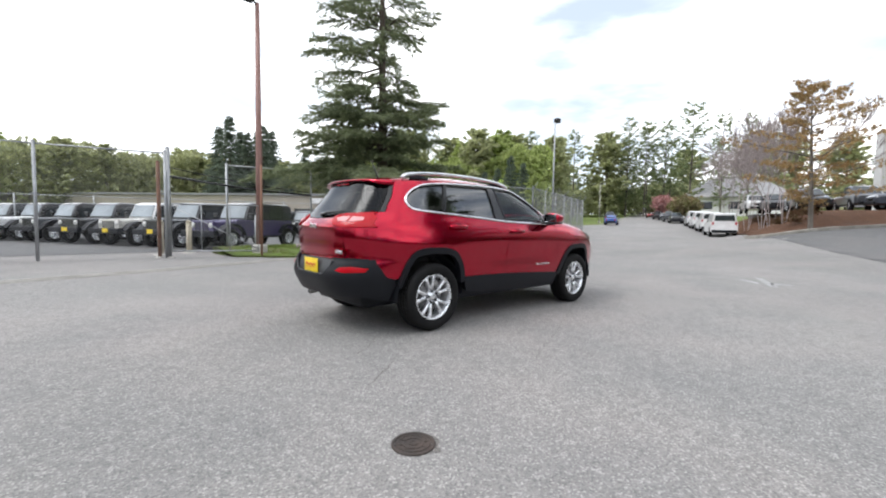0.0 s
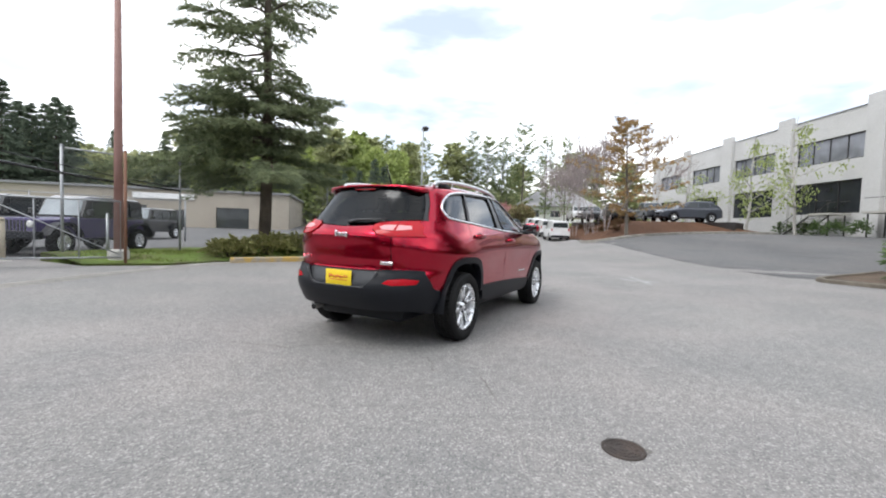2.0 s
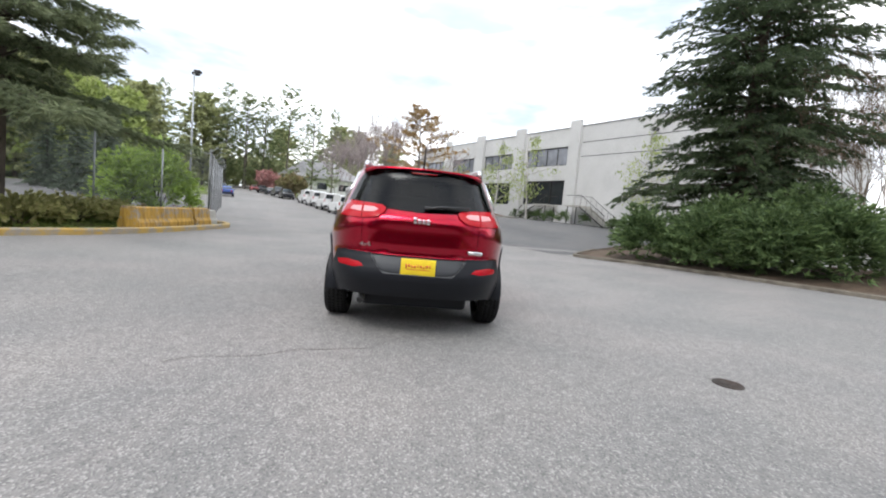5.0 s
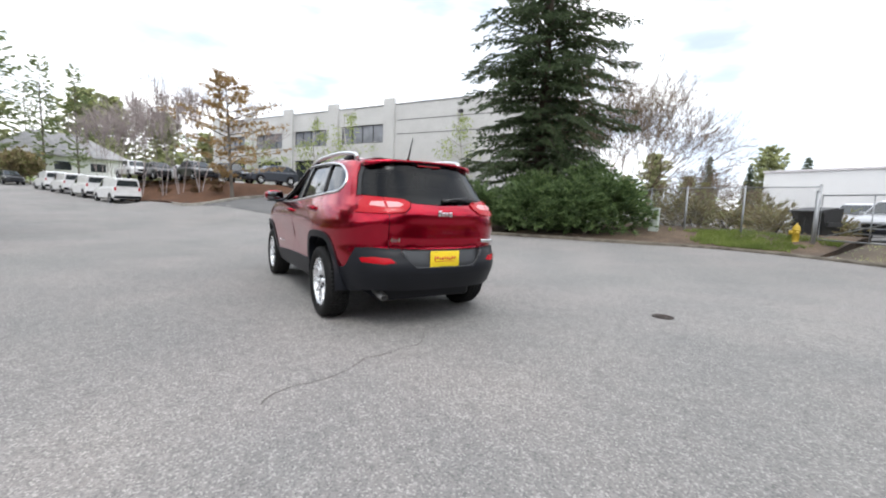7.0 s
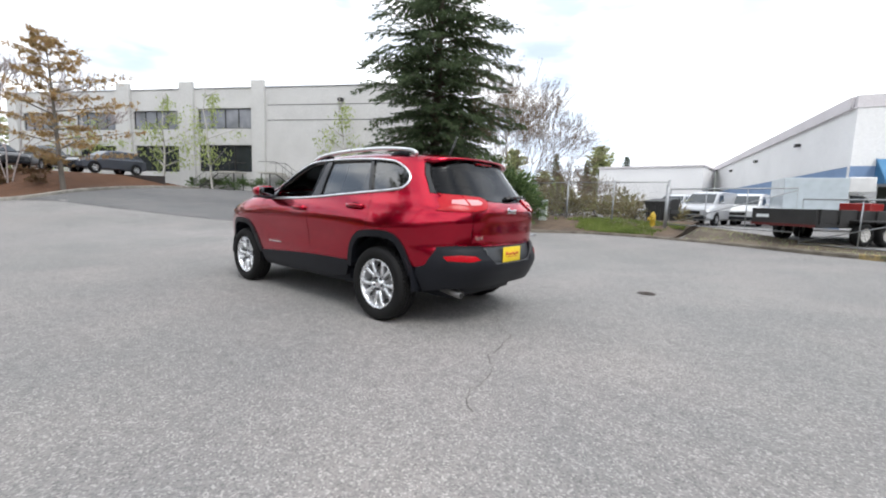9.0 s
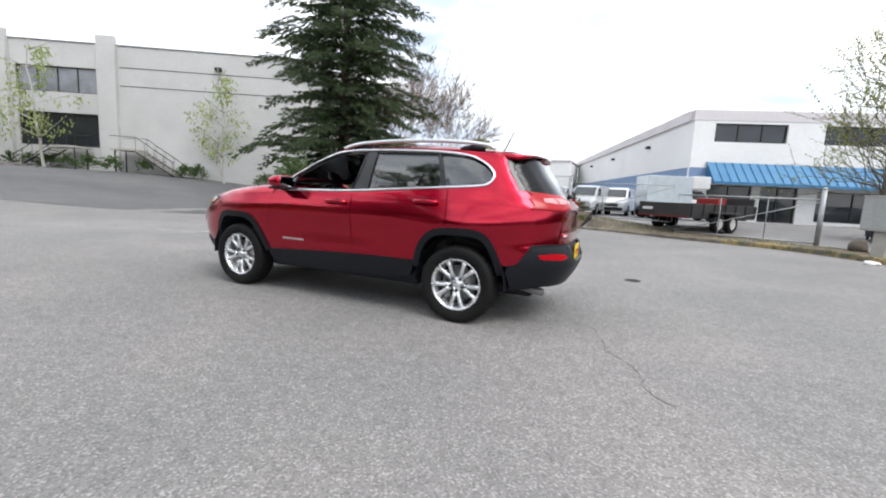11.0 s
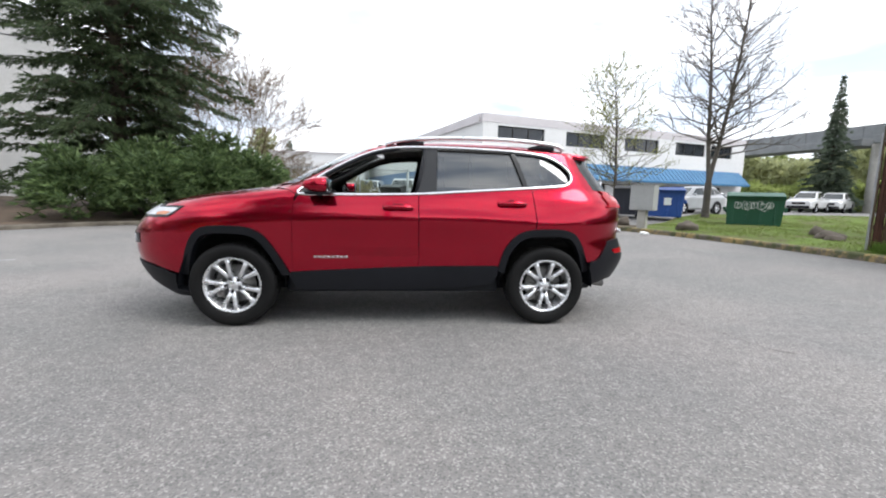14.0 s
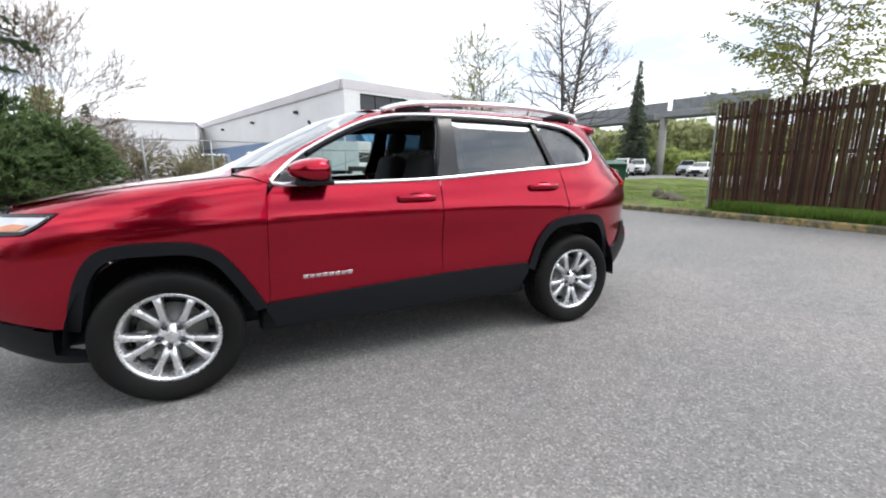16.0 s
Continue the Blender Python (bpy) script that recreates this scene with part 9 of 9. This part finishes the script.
def saloon(m, label, paint, kind, group=""):
    """A car from cross-sections: kind is suv, hatch, van or pickup."""
    name = {"suv": "parked_suv", "van": "cargo_van", "pickup": "pickup_truck", "hatch": "parked_car"}[kind]
    t = thing(name, m, label, {"suv": "car", "van": "van", "pickup": "truck", "hatch": "car"}[kind], group)
    if kind == "suv":
        body = [(2.32, 0.72, 0.34, 0.70, 0.80, 0.66), (2.15, 0.86, 0.28, 0.82, 0.93, 0.76), (1.2, 0.92, 0.26, 0.98, 1.08, 0.80), (0.9, 0.93, 0.26, 1.02, 1.12, 0.80), (-1.9, 0.93, 0.28, 1.06, 1.14, 0.80), (-2.25, 0.86, 0.36, 1.02, 1.10, 0.76), (-2.34, 0.74, 0.45, 0.95, 1.02, 0.70)]
        cabin = [(1.05, 0.79, 1.0, 1.10, 1.13, 0.74), (0.25, 0.78, 1.0, 1.12, 1.62, 0.60), (-0.5, 0.78, 1.0, 1.14, 1.70, 0.60), (-1.6, 0.78, 1.0, 1.14, 1.66, 0.60), (-2.22, 0.76, 1.0, 1.10, 1.18, 0.70)]
        wx, r, zt = (1.42, -1.42), 0.36, 1.62
        glass = [((0.55, 1.16), (-0.45, 1.17), (-0.45, 1.58), (0.10, 1.55)), ((-0.52, 1.17), (-1.35, 1.19), (-1.35, 1.55), (-0.52, 1.58)), ((-1.42, 1.20), (-1.95, 1.24), (-1.72, 1.50), (-1.42, 1.54))]
        ws, rw = ((1.0, 1.15), (0.28, 1.58)), ((-2.20, 1.19), (-1.68, 1.60))
    elif kind == "van":
        body = [(2.38, 0.74, 0.36, 0.74, 0.84, 0.68), (2.2, 0.88, 0.28, 0.86, 0.97, 0.78), (1.55, 0.92, 0.26, 1.02, 1.14, 0.82), (1.2, 0.92, 0.26, 1.05, 1.2, 0.82), (-2.2, 0.92, 0.28, 1.1, 1.25, 0.84), (-2.36, 0.90, 0.36, 1.1, 1.22, 0.84)]
        cabin = [(1.5, 0.82, 1.0, 1.14, 1.18, 0.78), (0.75, 0.83, 1.0, 1.16, 1.74, 0.70), (0.3, 0.84, 1.0, 1.2, 1.84, 0.72), (-2.1, 0.84, 1.0, 1.2, 1.86, 0.74), (-2.35, 0.84, 1.0, 1.2, 1.78, 0.74)]
        wx, r, zt = (1.5, -1.6), 0.33, 1.8
        glass = [((1.0, 1.20), (0.25, 1.20), (0.25, 1.66), (0.66, 1.64))]
        ws, rw = ((1.46, 1.20), (0.80, 1.70)), ((-2.372, 1.25), (-2.372, 1.68))
    elif kind == "pickup":
        body = [(2.75, 0.80, 0.42, 0.86, 0.98, 0.74), (2.5, 0.94, 0.36, 1.0, 1.12, 0.84), (1.4, 0.97, 0.36, 1.08, 1.18, 0.86), (-2.6, 0.97, 0.40, 1.08, 1.16, 0.90), (-2.75, 0.95, 0.45, 1.05, 1.14, 0.88)]
        cabin = [(1.3, 0.84, 1.1, 1.2, 1.22, 0.80), (0.6, 0.84, 1.1, 1.22, 1.76, 0.66), (0.0, 0.84, 1.1, 1.22, 1.84, 0.68), (-0.75, 0.84, 1.1, 1.22, 1.82, 0.68), (-0.95, 0.84, 1.1, 1.22, 1.3, 0.78)]
        wx, r, zt = (1.7, -1.65), 0.39, 1.76
        glass = [((0.85, 1.24), (-0.1, 1.24), (-0.1, 1.72), (0.45, 1.70)), ((-0.17, 1.24), (-0.80, 1.24), (-0.72, 1.70), (-0.17, 1.72))]
        ws, rw = ((1.25, 1.24), (0.62, 1.72)), ((-0.955, 1.28), (-0.80, 1.72))
    else:
        body = [(2.1, 0.68, 0.32, 0.62, 0.70, 0.60), (1.95, 0.82, 0.26, 0.72, 0.80, 0.72), (1.0, 0.87, 0.22, 0.86, 0.95, 0.76), (-1.5, 0.87, 0.24, 0.90, 0.98, 0.76), (-2.05, 0.80, 0.34, 0.88, 0.96, 0.70), (-2.15, 0.68, 0.4, 0.8, 0.88, 0.62)]
        cabin = [(0.95, 0.74, 0.85, 0.94, 0.97, 0.70), (0.15, 0.74, 0.85, 0.96, 1.36, 0.56), (-0.4, 0.74, 0.85, 0.96, 1.43, 0.56), (-1.1, 0.74, 0.85, 0.97, 1.38, 0.55), (-1.8, 0.73, 0.85, 0.95, 1.0, 0.66)]
        wx, r, zt = (1.3, -1.3), 0.31, 1.36
        glass = [((0.5, 0.99), (-0.4, 1.0), (-0.4, 1.34), (0.05, 1.32)), ((-0.46, 1.0), (-1.25, 1.02), (-1.05, 1.31), (-0.46, 1.34))]
        ws, rw = ((0.9, 0.99), (0.18, 1.33)), ((-1.76, 1.02), (-1.15, 1.34))
    part("body", loft(body), paint, t, "", False)
    part("cabin", loft(cabin), paint, t, "", False)

    def cabin_y(x, z):
        best = 0.8
        for a, b in zip(cabin, cabin[1:]):
            if b[0] <= x <= a[0]:
                k = (a[0] - x) / (a[0] - b[0] + 1e-9)
                w, zs, z1, wt = [a[i] + (b[i] - a[i]) * k for i in (1, 3, 4, 5)]
                f = min(1.0, max(0.0, (z - zs) / max(0.05, z1 - 0.05 - zs)))
                best = w * 0.97 + (wt - w * 0.97) * f
        return best
    for s in (1, -1):
        for g in glass:
            pane_quad(t, "side_window", [(x, s * (cabin_y(x, z) + 0.006), z) for x, z in g])
        slab(t, "mirror", paint, (glass[0][0][0] + 0.05, s * (cabin[0][1] + 0.20), glass[0][0][1] + 0.02), (0.12, 0.18, 0.13), 0.03)
        slab(t, "headlamp", lamp_lens, (body[1][0] + 0.04, s * body[1][1] * 0.72, body[1][3] - 0.06), (0.14, 0.30, 0.12), 0.03)
        slab(t, "rear_lamp", lamp_red, (body[-1][0] + 0.06, s * body[-1][1] * 0.86, body[-1][3] - 0.06), (0.14, 0.14, 0.26), 0.02)
        for x in wx:
            simple_wheel(t, x, s * (body[3][1] - 0.085), r, 0.22, alloy)
            bm = bmesh.new()
            lathe(bm, [(0.001, 0.0), (r + 0.055, 0.0), (r + 0.06, 0.004), (r + 0.06, -0.05)], pose(x, s * (body[3][1] + 0.001), r + 0.02, -90 * s, 0, 0), 28)
            part("wheel_arch", bm, clad_black, t)
    for (x0, z0), (x1, z1), name, o in ((*ws, "windscreen", 0.012), (*rw, "rear_window", -0.012)):
        y0, y1 = cabin[0][1] * 0.86, cabin[1][5] * 0.88
        pane_quad(t, name, [(x0 + o, -y0, z0), (x0 + o, y0, z0), (x1 + o, y1, z1), (x1 + o, -y1, z1)])
    slab(t, "front_bumper", clad_black, (body[0][0] - 0.02, 0, body[0][2] + 0.08), (0.16, body[0][1] * 1.9, 0.20), 0.04)
    slab(t, "rear_bumper", clad_black, (body[-1][0] + 0.02, 0, body[-1][2] + 0.06), (0.14, body[-1][1] * 1.9, 0.20), 0.04)
    slab(t, "grille", gloss_black, (body[0][0] + 0.0, 0, body[0][3] - 0.06), (0.05, body[0][1] * 1.1, 0.18), 0.02)
    if kind == "pickup":
        slab(t, "load_bed", gloss_black, (-1.75, 0, 1.15), (1.5, 1.5, 0.05), 0.0)
    return t


def parked(kind, paint, label, x, y, heading, z=None, group=""):
    zz = ground_z(x, y) if z is None else z
    return saloon(pose(x, y, zz, 0, 0, heading), label, paints[paint], kind, group)


# white vans along the road, cars beyond
for i in range(4):
    x, y = 36.7 + 6.0 * i, 6.8 + 2.55 * i
    parked("van", "white", "white cargo van parked in a row along the road", x, y, 23, None, "parked white vans")
for i, (k, c, lb, x, y) in enumerate((("suv", "black", "black SUV parked beyond the vans", 64.5, 20.0), ("pickup", "charcoal", "dark pickup parked along the road", 71.5, 23.4), ("hatch", "navy", "dark car parked along the road", 79, 27.2), ("suv", "black", "black SUV parked along the road", 86, 31), ("hatch", "red", "red car parked far up the road", 95, 36))):
    parked(k, c, lb, x, y, 204, None, "cars along the road")
for i, (k, c, lb, x, y) in enumerate((("hatch", "blue", "blue car parked across the road", 55.5, 25.6), ("suv", "black", "black SUV parked across the road", 63, 29.5), ("hatch", "silver", "silver car parked across the road", 71, 33.5), ("suv", "charcoal", "dark SUV parked across the road", 80, 38))):
    parked(k, c, lb, x, y, 23, None, "cars along the road")
for i in range(9):
    parked(("hatch", "suv")[i % 2], ("white", "silver", "black", "blue", "red", "white", "charcoal", "silver", "navy")[i], "car parked on the far grassy rise", 142 + 3.2 * (i % 3), 66 - 4.6 * i, 205 + 90, None, "cars on the far rise")
# cars on the upper parking strip
parked("suv", "navy", "dark grey SUV parked on the raised strip", 34.6, -4.3, 112, 2.39, "cars on the raised strip")
parked("suv", "black", "black SUV parked nose out on the raised strip", 36.6, 1.2, 200, 2.42, "cars on the raised strip")
parked("pickup", "charcoal", "dark pickup parked on the raised strip", 38.4, -1.4, 198, 2.44, "cars on the raised strip")
parked("hatch", "white", "white car parked on the raised strip", 40.2, 2.2, 198, 2.46, "cars on the raised strip")
parked("suv", "black", "black SUV parked on the raised strip", 42.5, 4.2, 200, 2.49, "cars on the raised strip")
parked("pickup", "white", "white pickup parked on the raised strip", 46.0, 6.4, 200, 2.53, "cars on the raised strip")
# yard and car park
parked("van", "silver", "silver work van with a roof rack in the yard", -0.3, -24.6, 80, 0.30, "work vans in the yard")
parked("van", "white", "white work van with a roof rack in the yard", -2.0, -27.2, 82, 0.30, "work vans in the yard")
parked("van", "silver", "silver van farther back in the yard", 2.4, -30, 85, 0.30, "work vans in the yard")
for i, (k, c, lb, x, y, h) in enumerate((("suv", "silver", "silver SUV parked in front of the shops", -18.0, -20.5, 15), ("hatch", "white", "white car parked in front of the shops", -22.0, -24.0, 20), ("pickup", "white", "white pickup in the far car park", -35.6, -29.2, 30), ("pickup", "white", "white pickup with work boxes in the far car park", -40.0, -30.8, 32), ("suv", "silver", "silver SUV in the far car park", -44.0, -27.7, 30), ("hatch", "white", "low white car in the far car park", -40, -23.5, 20))):
    parked(k, c, lb, x, y, h, None, "cars in the far car park")

# box truck
truck = thing("box_truck", pose(-4.75, -24.1, 0.30, 0, 0, 196), "box truck with pale blue-grey cargo box in the yard", "truck")
slab(truck, "cargo_box", vehicle_paint("pale blue-grey box paint", (0.50, 0.56, 0.60), 0.45), (-0.30, 0, 1.62), (2.4, 2.2, 1.75), 0.03, None, "pale blue-grey cargo box")
slab(truck, "attic", paints["white"], (1.35, 0, 2.18), (0.95, 2.2, 0.70), 0.05)
part("cab", loft([(2.95, 0.80, 0.5, 0.98, 1.08, 0.74), (2.75, 0.92, 0.42, 1.08, 1.18, 0.80), (2.1, 0.94, 0.40, 1.14, 1.24, 0.80), (1.45, 0.92, 0.40, 1.2, 1.78, 0.70), (0.95, 0.92, 0.40, 1.2, 1.80, 0.72)]), paints["white"], truck, "", False)
pane_quad(truck, "windscreen", [(2.13, -0.72, 1.26), (2.13, 0.72, 1.26), (1.50, 0.64, 1.74), (1.50, -0.64, 1.74)])
for s in (1, -1):
    pane_quad(truck, "side_window", [(1.95, s * 0.87, 1.24), (1.05, s * 0.93, 1.24), (1.05, s * 0.78, 1.70), (1.5, s * 0.77, 1.68)])
    simple_wheel(truck, 2.2, s * 0.85, 0.38, 0.24, iron)
    simple_wheel(truck, -1.05, s * 0.90, 0.38, 0.34, iron)
slab(truck, "chassis", clad_black, (0.6, 0, 0.60), (4.2, 0.9, 0.22), 0.02)
slab(truck, "front_bumper", clad_black, (3.0, 0, 0.55), (0.2, 1.8, 0.24), 0.03)

# utility trailer
tr_m = pose(-5.28, -15.3, 0.20, 0, 0, 233)
trail = thing("flatbed_trailer", tr_m, "black tandem-axle dump trailer with steel sides behind the gate", "trailer")
trail_black = speckled("scuffed black trailer paint", (0.016, 0.016, 0.017), (0.035, 0.033, 0.032), 5, 50, 0.5, 0.1)
slab(trail, "bed", trail_black, (0, 0, 0.60), (4.6, 2.0, 0.16), 0.01)
for s in (1, -1):
    slab(trail, "side_board", trail_black, (0, s * 0.98, 0.86), (4.6, 0.06, 0.40), 0.01)
    for k in range(7):
        slab(trail, "stake", trail_black, (-2.2 + 0.73 * k, s * 1.03, 0.84), (0.07, 0.06, 0.44), 0.005)
    slab(trail, "mudguard", trail_black, (-0.2, s * 1.16, 0.74), (1.75, 0.26, 0.05), 0.015)
    for x in (-0.75, 0.15):
        simple_wheel(trail, x, s * 1.16, 0.34, 0.22, plain("white steel wheel", (0.55, 0.54, 0.52), 0.5) if "white steel wheel" not in bpy.data.materials else bpy.data.materials["white steel wheel"])
slab(trail, "tail_board", trail_black, (-2.3, 0, 0.82), (0.06, 2.0, 0.46), 0.01)
slab(trail, "tail_rail", plain("dull dark red paint", (0.10, 0.012, 0.010), 0.6), (-2.335, 0, 0.56), (0.03, 2.0, 0.08), 0.0)
slab(trail, "plate", paper_white, (-2.338, 0.62, 0.82), (0.008, 0.42, 0.10), 0.0)
slab(trail, "ramp", trail_black, (2.2, 0, 1.0), (0.08, 1.9, 0.7), 0.01)
slab(trail, "tool_box", paints["red"], (1.2, 0.2, 1.16), (0.6, 0.9, 0.3), 0.02)
slab(trail, "tongue", trail_black, (2.9, 0, 0.55), (1.3, 0.12, 0.14), 0.01)
